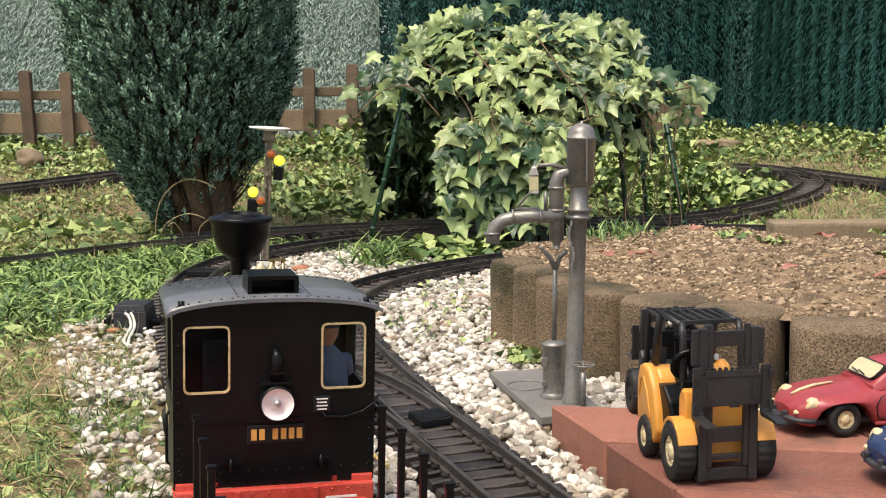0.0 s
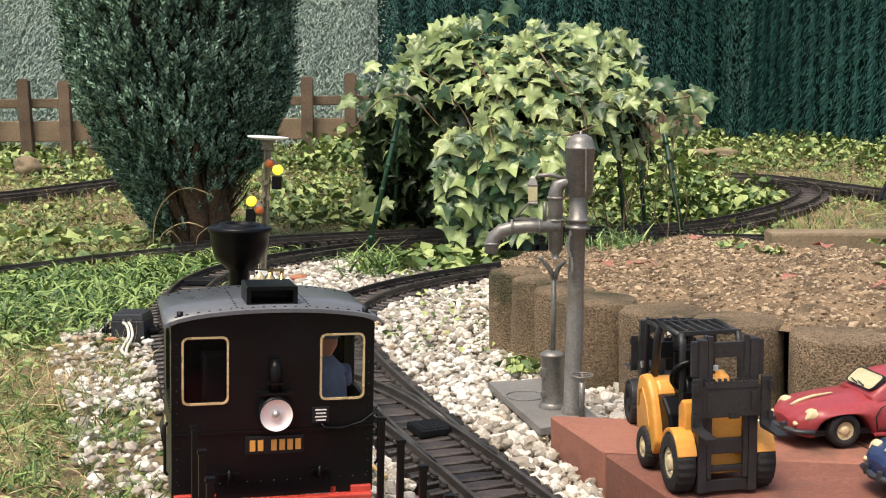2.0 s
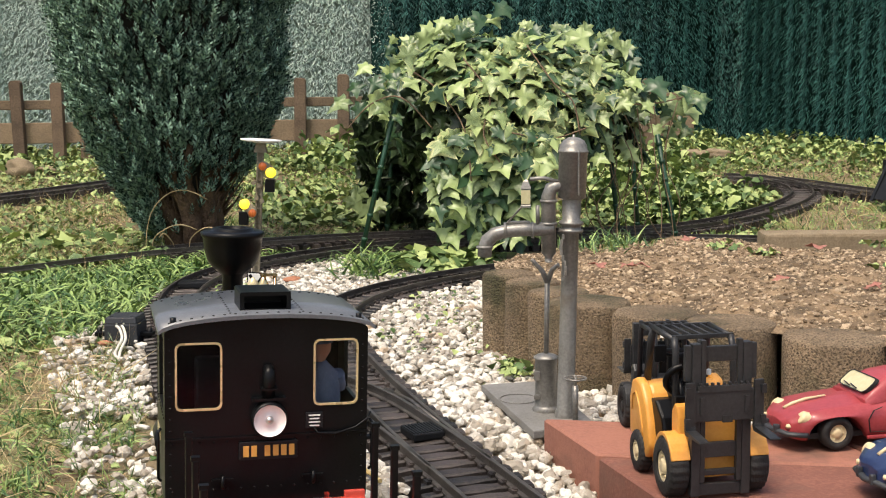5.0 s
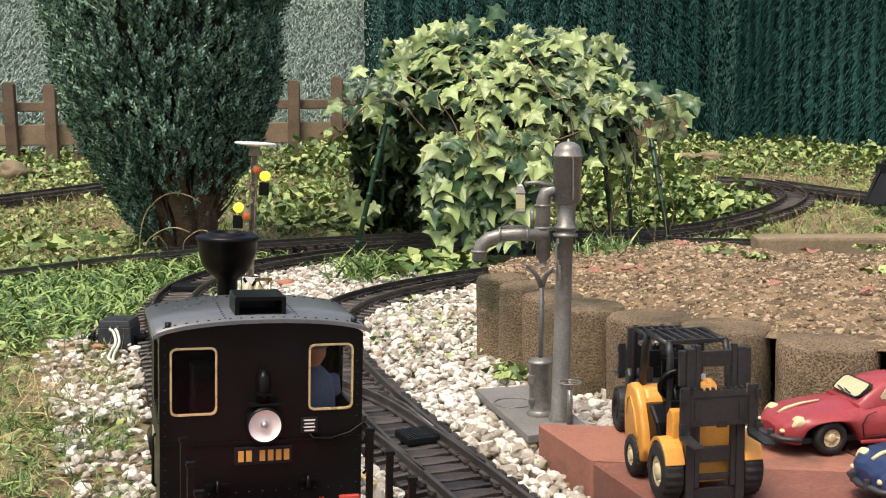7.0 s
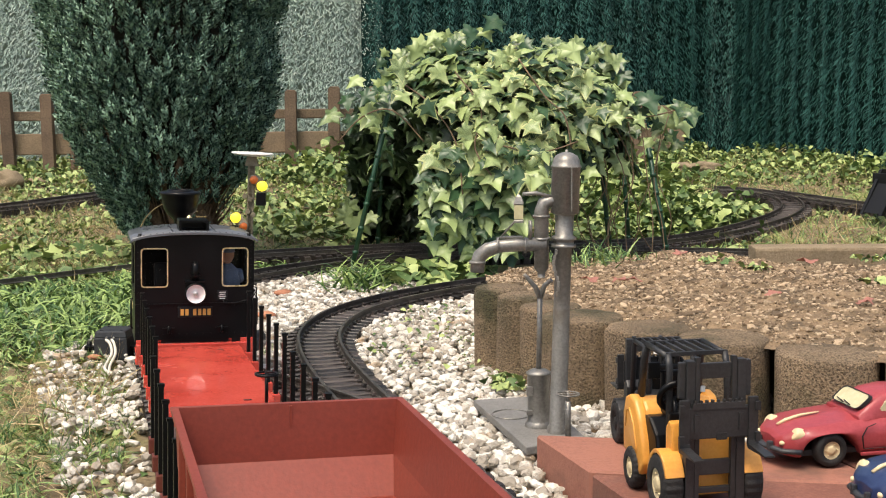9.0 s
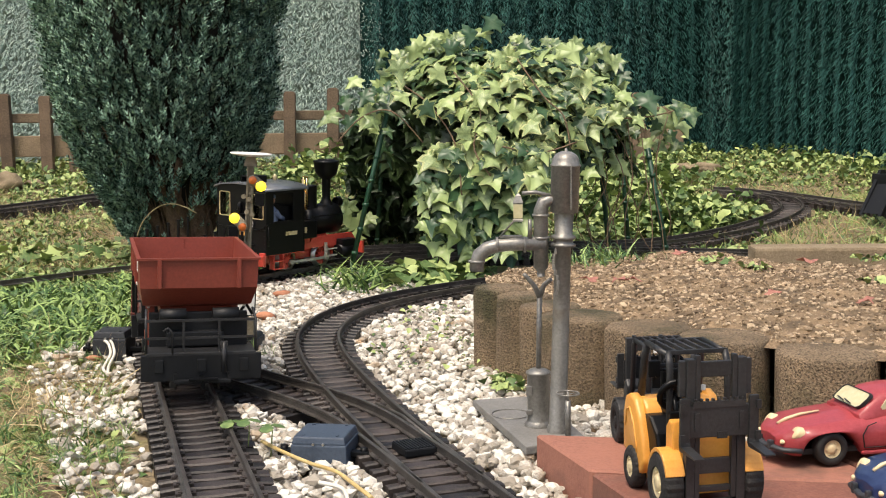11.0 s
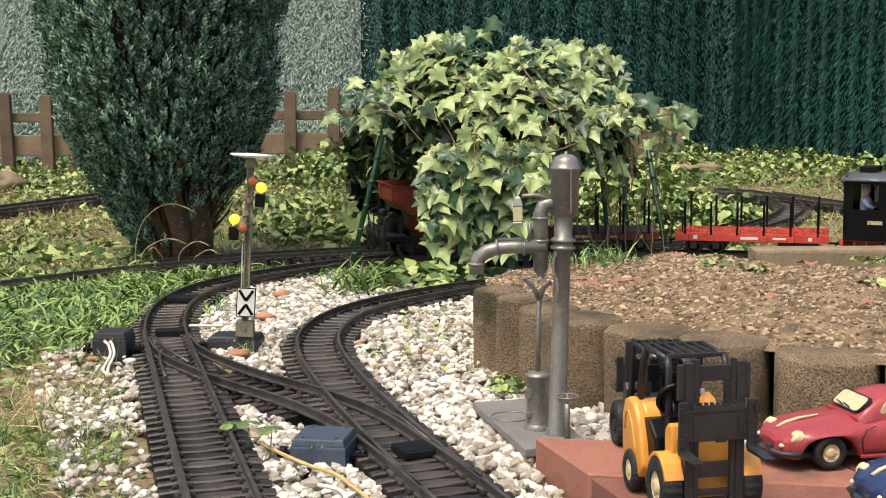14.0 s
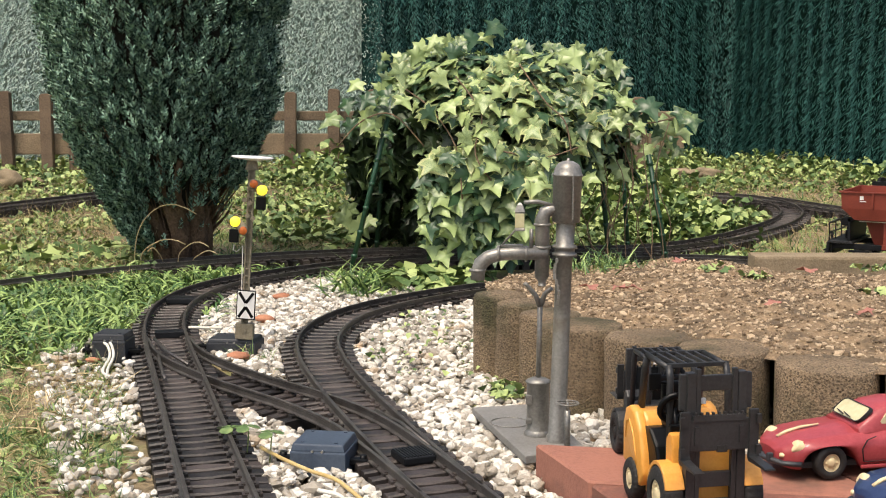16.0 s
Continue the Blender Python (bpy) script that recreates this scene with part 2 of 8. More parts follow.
def box(bm, c, s, m=None, bevel=0.0, taper=1.0):
    """A box with centre c and size s; taper scales its top."""
    r = bmesh.ops.create_cube(bm, size=1.0)
    vs = r["verts"]
    for v in vs:
        k = taper if v.co.z > 0 else 1.0
        v.co = Vector((v.co.x * s[0] * k, v.co.y * s[1] * k, v.co.z * s[2]))
    if bevel:
        es = list({e for v in vs for e in v.link_edges})
        res = bmesh.ops.bevel(bm, geom=es, offset=bevel, segments=2, profile=0.6, affect="EDGES")
        vs = list({v for f in res["faces"] for v in f.verts} | {v for v in vs if v.is_valid})
    for v in vs:
        v.co += Vector(c)
    if m is not None:
        for v in vs:
            v.co = m @ v.co
    return bm


def cyl(bm, a, b, r0, r1=None, seg=16, caps=True, smooth=True):
    """A round bar from a to b."""
    r1 = r0 if r1 is None else r1
    a, b = Vector(a), Vector(b)
    q = (b - a).to_track_quat("Z", "Y").to_matrix()
    rings = []
    for p, r in ((a, r0), (b, r1)):
        rings.append([bm.verts.new(p + q @ Vector((r * math.cos(2 * math.pi * i / seg), r * math.sin(2 * math.pi * i / seg), 0))) for i in range(seg)])
    for i in range(seg):
        f = bm.faces.new((rings[0][i], rings[0][(i + 1) % seg], rings[1][(i + 1) % seg], rings[1][i]))
        f.smooth = smooth
    if caps:
        bm.faces.new(rings[0][::-1])
        bm.faces.new(rings[1])
    return bm


def lathe(bm, prof, seg=24, m=None, smooth=True):
    """A turned body round z from (radius, height) pairs."""
    m = m or Matrix.Identity(4)
    rings = []
    for r, z in prof:
        if r < 1e-6:
            rings.append([bm.verts.new(m @ Vector((0, 0, z)))])
        else:
            rings.append([bm.verts.new(m @ Vector((r * math.cos(2 * math.pi * i / seg), r * math.sin(2 * math.pi * i / seg), z))) for i in range(seg)])
    for p, q in zip(rings, rings[1:]):
        for i in range(seg):
            j = (i + 1) % seg
            if len(p) == 1 and len(q) == 1:
                continue
            if len(p) == 1:
                f = bm.faces.new((p[0], q[i], q[j]))
            elif len(q) == 1:
                f = bm.faces.new((p[i], p[j], q[0]))
            else:
                f = bm.faces.new((p[i], p[j], q[j], q[i]))
            f.smooth = smooth
    return bm


def tube(bm, pts, r, seg=8, caps=True):
    """A round tube along points; r may be a list."""
    pts = [Vector(p) for p in pts]
    rr = r if isinstance(r, (list, tuple)) else [r] * len(pts)
    rings = []
    side = None
    for i, p in enumerate(pts):
        t = (pts[min(i + 1, len(pts) - 1)] - pts[max(i - 1, 0)]).normalized()
        if side is None:
            side = t.orthogonal().normalized()
        side = (side - t * side.dot(t)).normalized()
        up = t.cross(side)
        rings.append([bm.verts.new(p + (side * math.cos(2 * math.pi * k / seg) + up * math.sin(2 * math.pi * k / seg)) * rr[i]) for k in range(seg)])
    for a, b in zip(rings, rings[1:]):
        for k in range(seg):
            f = bm.faces.new((a[k], a[(k + 1) % seg], b[(k + 1) % seg], b[k]))
            f.smooth = True
    if caps:
        bm.faces.new(rings[0][::-1])
        bm.faces.new(rings[-1])
    return bm


def prism(bm, poly, axis, lo, hi, bevel=0.0):
    """A flat outline (2D) pushed along an axis from lo to hi. axis 'y': outline in x,z; 'x': in y,z; 'z': in x,y."""
    def at(p, h):
        return {"y": (p[0], h, p[1]), "x": (h, p[0], p[1]), "z": (p[0], p[1], h)}[axis]
    a = [bm.verts.new(at(p, lo)) for p in poly]
    b = [bm.verts.new(at(p, hi)) for p in poly]
    fs = [bm.faces.new(a), bm.faces.new(b[::-1])]
    for i in range(len(poly)):
        j = (i + 1) % len(poly)
        fs.append(bm.faces.new((a[i], b[i], b[j], a[j])))
    bmesh.ops.recalc_face_normals(bm, faces=fs)
    if bevel:
        es = list({e for f in fs for e in f.edges})
        bmesh.ops.bevel(bm, geom=es, offset=bevel, segments=2, profile=0.6, affect="EDGES")
    return bm


def frame_prism(bm, outer, inner, axis, lo, hi):
    """A flat ring between two outlines of equal length, pushed along an axis."""
    def at(p, h):
        return {"y": (p[0], h, p[1]), "x": (h, p[0], p[1]), "z": (p[0], p[1], h)}[axis]
    n = len(outer)
    o0, o1 = [bm.verts.new(at(p, lo)) for p in outer], [bm.verts.new(at(p, hi)) for p in outer]
    i0, i1 = [bm.verts.new(at(p, lo)) for p in inner], [bm.verts.new(at(p, hi)) for p in inner]
    fs = []
    for k in range(n):
        j = (k + 1) % n
        fs += [bm.faces.new(q) for q in ((o0[k], o0[j], i0[j], i0[k]), (o1[k], i1[k], i1[j], o1[j]), (o0[k], o1[k], o1[j], o0[j]), (i0[k], i0[j], i1[j], i1[k]))]
    bmesh.ops.recalc_face_normals(bm, faces=fs)
    return bm


def rounded(cx, cy, w, h, r, n=4):
    out = []
    for sx, sy, a0 in ((1, 1, 0), (-1, 1, 90), (-1, -1, 180), (1, -1, 270)):
        for k in range(n + 1):
            a = radians(a0 + 90 * k / n)
            out.append((cx + sx * (w / 2 - r) + r * math.cos(a), cy + sy * (h / 2 - r) + r * math.sin(a)))
    return out


def sstep(a, b, x):
    t = min(max((x - a) / (b - a), 0.0), 1.0)
    return t * t * (3 - 2 * t)


# ---------------------------------------------------------------- paths of the tracks
def spline(ctrl, step=0.01):
    """A smooth line through control points, sampled at even steps."""
    pts = [Vector((*p, 0)) for p in ctrl]
    pts = [pts[0] * 2 - pts[1]] + pts + [pts[-1] * 2 - pts[-2]]
    fine = []
    for i in range(1, len(pts) - 2):
        p0, p1, p2, p3 = pts[i - 1:i + 3]
        d0, d1, d2 = [max((b - a).length, 1e-6) ** 0.5 for a, b in ((p0, p1), (p1, p2), (p2, p3))]
        m1 = ((p1 - p0) / d0 - (p2 - p0) / (d0 + d1) + (p2 - p1) / d1) * d1
        m2 = ((p2 - p1) / d1 - (p3 - p1) / (d1 + d2) + (p3 - p2) / d2) * d1
        for k in range(24):
            t = k / 24
            fine.append(p1 * (2 * t ** 3 - 3 * t * t + 1) + m1 * (t ** 3 - 2 * t * t + t) + p2 * (-2 * t ** 3 + 3 * t * t) + m2 * (t ** 3 - t * t))
    fine.append(pts[-2])
    for _ in range(3):
        fine = [fine[0]] + [(a + b * 2 + c) / 4 for a, b, c in zip(fine, fine[1:], fine[2:])] + [fine[-1]]
    acc = [0.0]
    for a, b in zip(fine, fine[1:]):
        acc.append(acc[-1] + (b - a).length)
    n = int(acc[-1] / step)
    out, j = [], 0
    for k in range(n + 1):
        s = k * step
        while j < len(acc) - 2 and acc[j + 1] < s:
            j += 1
        u = (s - acc[j]) / max(acc[j + 1] - acc[j], 1e-9)
        out.append(fine[j].lerp(fine[j + 1], min(u, 1)))
    return out


STEP = 0.01
LINE_A = spline([(0.677, -2.000), (0.384, -1.000), (0.091, 0.000), (-0.153, 0.836), (-0.271, 1.247), (-0.315, 1.400), (-0.347, 1.526), (-0.366, 1.667), (-0.360, 1.782), (-0.330, 1.886), (-0.281, 1.962), (-0.224, 2.032), (-0.154, 2.100), (-0.066, 2.159), (0.032, 2.195), (0.139, 2.207), (0.320, 2.195), (0.520, 2.155), (0.650, 2.105), (0.780, 2.025), (0.950, 1.880), (1.200, 1.600), (1.450, 1.250)])
LINE_B = spline([(0.190, 0.360), (0.105, 0.590), (0.014, 0.839), (-0.025, 0.950), (-0.079, 1.120), (-0.108, 1.223), (-0.130, 1.315), (-0.145, 1.415), (-0.142, 1.509), (-0.126, 1.582), (-0.101, 1.641), (-0.066, 1.698), (-0.020, 1.755), (0.039, 1.812), (0.105, 1.862), (0.211, 1.915), (0.380, 1.956), (0.633, 1.973), (0.949, 1.944)])
LINE_D = spline([(-0.320, 1.426), (-0.291, 1.348), (-0.249, 1.279), (-0.198, 1.212), (-0.131, 1.136), (-0.079, 1.061), (-0.033, 0.958), (0.008, 0.855)])
LINE_C = spline([(-1.696, 0.903), (-1.181, 1.442), (-0.836, 1.782), (-0.686, 1.909), (-0.604, 2.003), (-0.504, 2.088), (-0.320, 2.199), (-0.086, 2.283), (0.107, 2.308), (0.247, 2.302), (0.387, 2.332), (0.529, 2.447), (0.657, 2.587), (0.737, 2.689), (0.785, 2.785), (0.788, 2.875), (0.750, 2.938), (0.700, 2.966), (0.640, 2.985)])
LINE_F = spline([(-2.10, 2.22), (-1.45, 2.595), (-1.021, 2.856), (-0.935, 2.914), (-0.852, 2.974), (-0.74, 3.06), (-0.66, 3.13)])
LINE_G = spline([(0.768, 2.942), (0.829, 2.887), (0.904, 2.818), (1.015, 2.718), (1.176, 2.570), (1.499, 2.253)])


def along(line, s):
    """The place and heading on a line at s metres from its start."""
    k = min(max(s / STEP, 0), len(line) - 1.001)
    i = int(k)
    p = line[i].lerp(line[i + 1], k - i)
    a, b = line[max(i - 2, 0)], line[min(i + 3, len(line) - 1)]
    return p, (b - a).normalized()


def nearest(x, y, lines, every=3):
    return min((p.x - x) ** 2 + (p.y - y) ** 2 for l in lines for p in l[::every]) ** 0.5


def rise(y):
    """How far the garden climbs towards the back fence."""
    return 0.1 * sstep(2.4, 3.6, y)


def ground_z(x, y):
    """The lie of the garden ground: level by the tracks, rising to the fence."""
    z = -0.024 + rise(y)
    z += 0.006 * noise.noise(Vector((x * 3.1, y * 3.1, 0.3))) * sstep(1.2, 2.2, y)
    return z


# ---------------------------------------------------------------- ground
def build_ground():
    xs = [-60, -20, -8, -4] + [-2.4 + 0.04 * i for i in range(121)] + [4, 8, 20, 60]
    ys = [-60, -20, -6, -2] + [-0.8 + 0.04 * i for i in range(121)] + [6, 12, 30, 80]
    verts = [(x, y, ground_z(x, y) + 0.003 * noise.noise(Vector((x * 14, y * 14, 2)))) for y in ys for x in xs]
    n = len(xs)
    faces = [(j * n + i, j * n + i + 1, (j + 1) * n + i + 1, (j + 1) * n + i) for j in range(len(ys) - 1) for i in range(n - 1)]
    g = quick("ground", verts, faces, M_SOIL, smooth=True)
    tagged(g, "brown garden soil with sparse grass", "ground", kind="structure")


build_ground()

# ---------------------------------------------------------------- tracks
RAIL_PROFILE = [(-0.0035, -0.0085), (0.0035, -0.0085), (0.0035, -0.0074), (0.0009, -0.0066), (0.0009, -0.0024), (0.0016, -0.0018), (0.0016, -0.0002), (0.0011, 0.0),
                (-0.0011, 0.0), (-0.0016, -0.0002), (-0.0016, -0.0018), (-0.0009, -0.0024), (-0.0009, -0.0066), (-0.0035, -0.0074)]


def rail_mesh(line, off, s0, s1):
    verts, faces = [], []
    n = len(RAIL_PROFILE)
    k, s = 0, s0
    while s <= s1 + 1e-6:
        p, d = along(line, s)
        nx = Vector((-d.y, d.x, 0))
        for u, z in RAIL_PROFILE:
            q = p + nx * (off + u)
            verts.append((q.x, q.y, z + rise(q.y)))
        if k:
            b, a = k * n, (k - 1) * n
            faces += [(a + i, a + (i + 1) % n, b + (i + 1) % n, b + i) for i in range(n)]
        k += 1
        s += 0.012
    faces += [tuple(range(n))[::-1], tuple(range((k - 1) * n, k * n))]
    return verts, faces


def sleeper_mesh(length=0.082):
    """A moulded sleeper with worn ends, a wavy top and two pairs of rail chairs."""
    r = random.Random(3)
    bm = bmesh.new()
    n = 7
    rows = []
    for i in range(n):
        y = -length / 2 + length * i / (n - 1)
        e = 0.0006 * r.uniform(-1, 1)
        w = 0.0058 + 0.0004 * r.uniform(-1, 1)
        end = 0.001 if i in (0, n - 1) else 0.0
        rows.append([bm.verts.new((-w - 0.0005, y, -0.028)), bm.verts.new((-w, y, -0.0102 - end + e)), bm.verts.new((-w + 0.0014, y, -0.0088 - end + e)),
                     bm.verts.new((w - 0.0014, y, -0.0088 - end - e)), bm.verts.new((w, y, -0.0102 - end - e)), bm.verts.new((w + 0.0005, y, -0.028))])
    for a, b in zip(rows, rows[1:]):
        for k in range(5):
            bm.faces.new((a[k], a[k + 1], b[k + 1], b[k]))
    bm.faces.new(rows[0][::-1])
    bm.faces.new(rows[-1])
    for y in (-0.024, 0.024):
        for o in (-0.0055, 0.0055):
            box(bm, (0, y + o, -0.0078), (0.0075, 0.0035, 0.0028))
            box(bm, (0, y + o * 0.72, -0.0064), (0.004, 0.0028, 0.0016))
    me = bpy.data.meshes.new("sleeper")
    bm.to_mesh(me)
    bm.free()
    me.materials.append(M_SLEEPER)
    return me


SLEEPER = sleeper_mesh()


def build_track(line, s0, s1, label, sleepers=True, pitch=0.0205, skip=None, drop=0.0, rails=(0.0235, -0.0235), bed=True):
    t = thing("railway_track", label, "track")
    bed_v, bed_f, s, low = [], [], s0, -0.0212 - 0.0003 * len(label) / 20
    while s <= s1:
        p, d = along(line, s)
        nx = Vector((-d.y, d.x, 0))
        for o, dz in ((-0.047, -0.006), (-0.036, 0.0), (0.036, 0.0), (0.047, -0.006)):
            q = p + nx * (o + 0.003 * noise.noise(p * 30 + nx * o))
            bed_v.append((q.x, q.y, low + dz + rise(q.y)))
        s += 0.02
    for k in range(len(bed_v) // 4 - 1):
        bed_f += [(4 * k + i, 4 * k + i + 1, 4 * k + i + 5, 4 * k + i + 4) for i in range(3)]
    # strip added under the sleepers to paint the shade in their gaps
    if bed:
        quick("track_bed", bed_v, bed_f, M_GAPSHADE, t, "bed strip under the sleepers with their gap shade painted in")
    for off in rails:
        v, f = rail_mesh(line, off, s0, s1)
        quick("rail", v, f, M_RAIL, t, "dull dark metal rail", smooth=False)
    r = random.Random(11)
    s = s0 + 0.01
    while sleepers and s < s1:
        p, d = along(line, s)
        if not (skip and skip(p)):
            m = Matrix.Translation((p.x, p.y, rise(p.y) - drop + r.uniform(-0.0004, 0.0002))) @ Matrix.Rotation(math.atan2(d.y, d.x) + r.uniform(-0.02, 0.02), 4, "Z")
            shared("sleeper", SLEEPER, t, m)
        s += pitch
    return t


def length(line):
    return (len(line) - 1) * STEP


build_track(LINE_A, 2.05, length(LINE_A), "garden railway track with brown sleepers curving round the bush")
build_track(LINE_B, 0.1, length(LINE_B), "garden railway track with brown sleepers curving beside the pebbles")
build_track(LINE_D, 0.0, length(LINE_D), "turnout crossover rails linking two garden tracks",
            skip=lambda p: nearest(p.x, p.y, (LINE_A,), 1) < 0.040 or nearest(p.x, p.y, (LINE_B,), 1) < 0.034, drop=0.0016)
C_CLEAR = next(k for k, p in enumerate(LINE_C) if p.x > -0.50) * STEP
build_track(LINE_C, C_CLEAR, length(LINE_C), "garden railway track running behind the conifer and ivy")
build_track(LINE_C, 0.3, C_CLEAR, "single sunken rail of an overgrown garden track in the grass", sleepers=False, rails=(-0.0235,), bed=False)
build_track(LINE_F, 0.1, length(LINE_F), "distant garden track in front of the fence")
build_track(LINE_G, 0.0, length(LINE_G), "distant garden siding beside the hedge")


# ---------------------------------------------------------------- raised bed
PALISADES = [(0.0605, 1.303, 0.0280), (0.0830, 1.262, 0.0280), (0.1065, 1.217, 0.0300), (0.1300, 1.152, 0.0385), (0.1840, 1.098, 0.0385), (0.2400, 1.045, 0.0390), (0.3130, 0.995, 0.0410), (0.388, 0.950, 0.0400), (0.462, 0.915, 0.0400)]
BED_FRONT = ([0.02, 0.042, 0.0605, 0.083, 0.1065, 0.130, 0.184, 0.240, 0.313, 0.388, 0.462, 1.3], [1.39, 1.335, 1.300, 1.255, 1.210, 1.145, 1.090, 1.037, 0.986, 0.941, 0.906, 0.79])
BED_BACK = ([0.02, 0.05, 0.12, 0.25, 0.4, 1.3], [1.42, 1.47, 1.58, 1.67, 1.70, 1.69])


def build_bed():
    r = random.Random(5)
    for i, (x, y, rad) in enumerate(PALISADES):
        bm = bmesh.new()
        top = 0.0625 + r.uniform(-0.002, 0.002) + max(0.006 - 0.003 * i, 0.0)
        prof = [(rad * 0.99, -0.06), (rad, 0.0), (rad * 1.005, top - 0.0035), (rad * 0.985, top - 0.0008), (rad * 0.95, top + 0.0006), (rad * 0.5, top + 0.003), (0, top + 0.002)]
        lathe(bm, prof, 40)
        for v in bm.verts:
            n = noise.noise(v.co * 60 + Vector((i * 5, 0, 0))) + 0.6 * noise.noise(v.co * 160 + Vector((i * 5, 0, 0)))
            v.co += Vector((v.co.x, v.co.y, 0)).normalized() * 0.0016 * n + Vector((0, 0, 0.0012 * n))
            v.co += Vector((x, y, 0))
        ob = part("palisade", bm, M_CONC)
        tagged(ob, "weathered brown concrete palisade edging the bed", "palisade", "palisades round the raised bed")
    # soil
    nx, ny = 170, 130
    verts, faces = [], []
    for j in range(ny):
        for i in range(nx):
            x = 0.053 + 1.25 * (i / (nx - 1)) ** 1.2
            front = np.interp(x, *BED_FRONT)
            back = np.interp(x, *BED_BACK)
            v = j / (ny - 1)
            y = front + (back - front) * v
            mound = 0.014 * math.sin(math.pi * min(v * 1.05, 1)) * sstep(0.08, 0.3, x) - 0.024 * sstep(0.36, 0.46, x) * sstep(0.62, 0.98, v)
            z = 0.058 + mound + 0.006 * noise.noise(Vector((x * 16, y * 16, 0))) + 0.0036 * noise.noise(Vector((x * 55, y * 55, 4))) + 0.0018 * noise.noise(Vector((x * 170, y * 170, 6)))
            if j == ny - 1 or i == 0:
                z = -0.03
            elif j == ny - 2 or i == 1:
                z -= 0.012
            verts.append((x, y, z))
    faces = [(j * nx + i, j * nx + i + 1, (j + 1) * nx + i + 1, (j + 1) * nx + i) for j in range(ny - 1) for i in range(nx - 1)]
    ob = quick("bed_soil", verts, faces, M_BED, smooth=True)
    tagged(ob, "heaped pale brown crumbly soil filling the raised bed", "soil", kind="stuff")
    # kerb behind
    x = 0.432
    for k in range(4):
        bm = bmesh.new()
        w = 0.245
        box(bm, (0, 0, 0.0), (w, 0.05, 0.11), bevel=0.004)
        ob = part("kerb_stone", bm, M_KERB)
        ob.matrix_basis = pose(x + w / 2, 1.725 - 0.012 * k, 0.004 - 0.0015 * k, 0, 0, -2)
        tagged(ob, "old mossy concrete kerb stone behind the bed", "kerb stone", "kerb stones behind the bed")
        x += w + 0.006


build_bed()


def rock_mesh(r, sub=1):
    """One pebble as unit-size vertices and faces."""
    bm = bmesh.new()
    bmesh.ops.create_icosphere(bm, subdivisions=sub, radius=1.0)
    o = Vector((r.uniform(0, 50), r.uniform(0, 50), r.uniform(0, 50)))
    sc = Vector((r.uniform(0.85, 1.35), r.uniform(0.75, 1.1), r.uniform(0.5, 0.85)))
    vs = []
    for v in bm.verts:
        k = 1 + 0.42 * noise.noise(v.co * 0.9 + o) + 0.34 * noise.noise(v.co * 2.3 + o)
        vs.append(np.array(v.co * k) * np.array(sc))
    fs = [[v.index for v in f.verts] for f in bm.faces]
    bm.free()
    return np.array(vs), fs


def scatter_rocks(name, spots, material, label, category, sub=1, seed=1, flat=False):
    """Many stones in one mesh. spots: (x, y, z, radius)."""
    r = random.Random(seed)
    kinds = [rock_mesh(r, sub) for _ in range(14)]
    V, F, n = [], [], 0
    for x, y, z, s in spots:
        vs, fs = r.choice(kinds)
        m = np.array(Euler((r.uniform(-0.5, 0.5), r.uniform(-0.5, 0.5), r.uniform(0, 6.28))).to_matrix())
        V.append(vs @ m.T * s + np.array((x, y, z)))
        F += [[a + n for a in f] for f in fs]
        n += len(vs)
    ob = quick(name, np.concatenate(V).tolist(), F, material, smooth=not flat)
    return tagged(ob, label, category, kind="stuff")


def inside(x, y, poly):
    c = False
    for (x1, y1), (x2, y2) in zip(poly, poly[1:] + poly[:1]):
        if (y1 > y) != (y2 > y) and x < (x2 - x1) * (y - y1) / (y2 - y1) + x1:
            c = not c
    return c


GRAVEL = [
    [(-0.134, 1.442), (-0.052, 1.736), (0.052, 1.828), (0.113, 1.465), (0.102, 1.223), (0.354, 1.136), (0.350, 0.934), (0.120, 0.934), (0.075, 0.903), (0.129, 0.736), (0.030, 0.736), (-0.050, 1.072)],
    [(-0.319, 1.509), (-0.315, 1.851), (-0.211, 1.991), (-0.106, 2.015), (-0.021, 1.874), (-0.094, 1.736), (-0.166, 1.610), (-0.175, 1.442), (-0.132, 1.277), (-0.204, 1.277)],
    [(-0.254, 1.223), (-0.101, 1.072), (-0.020, 0.903), (0.030, 0.736), (-0.148, 0.736)],
    [(-0.459, 1.332), (-0.432, 1.476), (-0.340, 1.476), (-0.138, 0.736), (-0.227, 0.736), (-0.337, 1.040)],
]


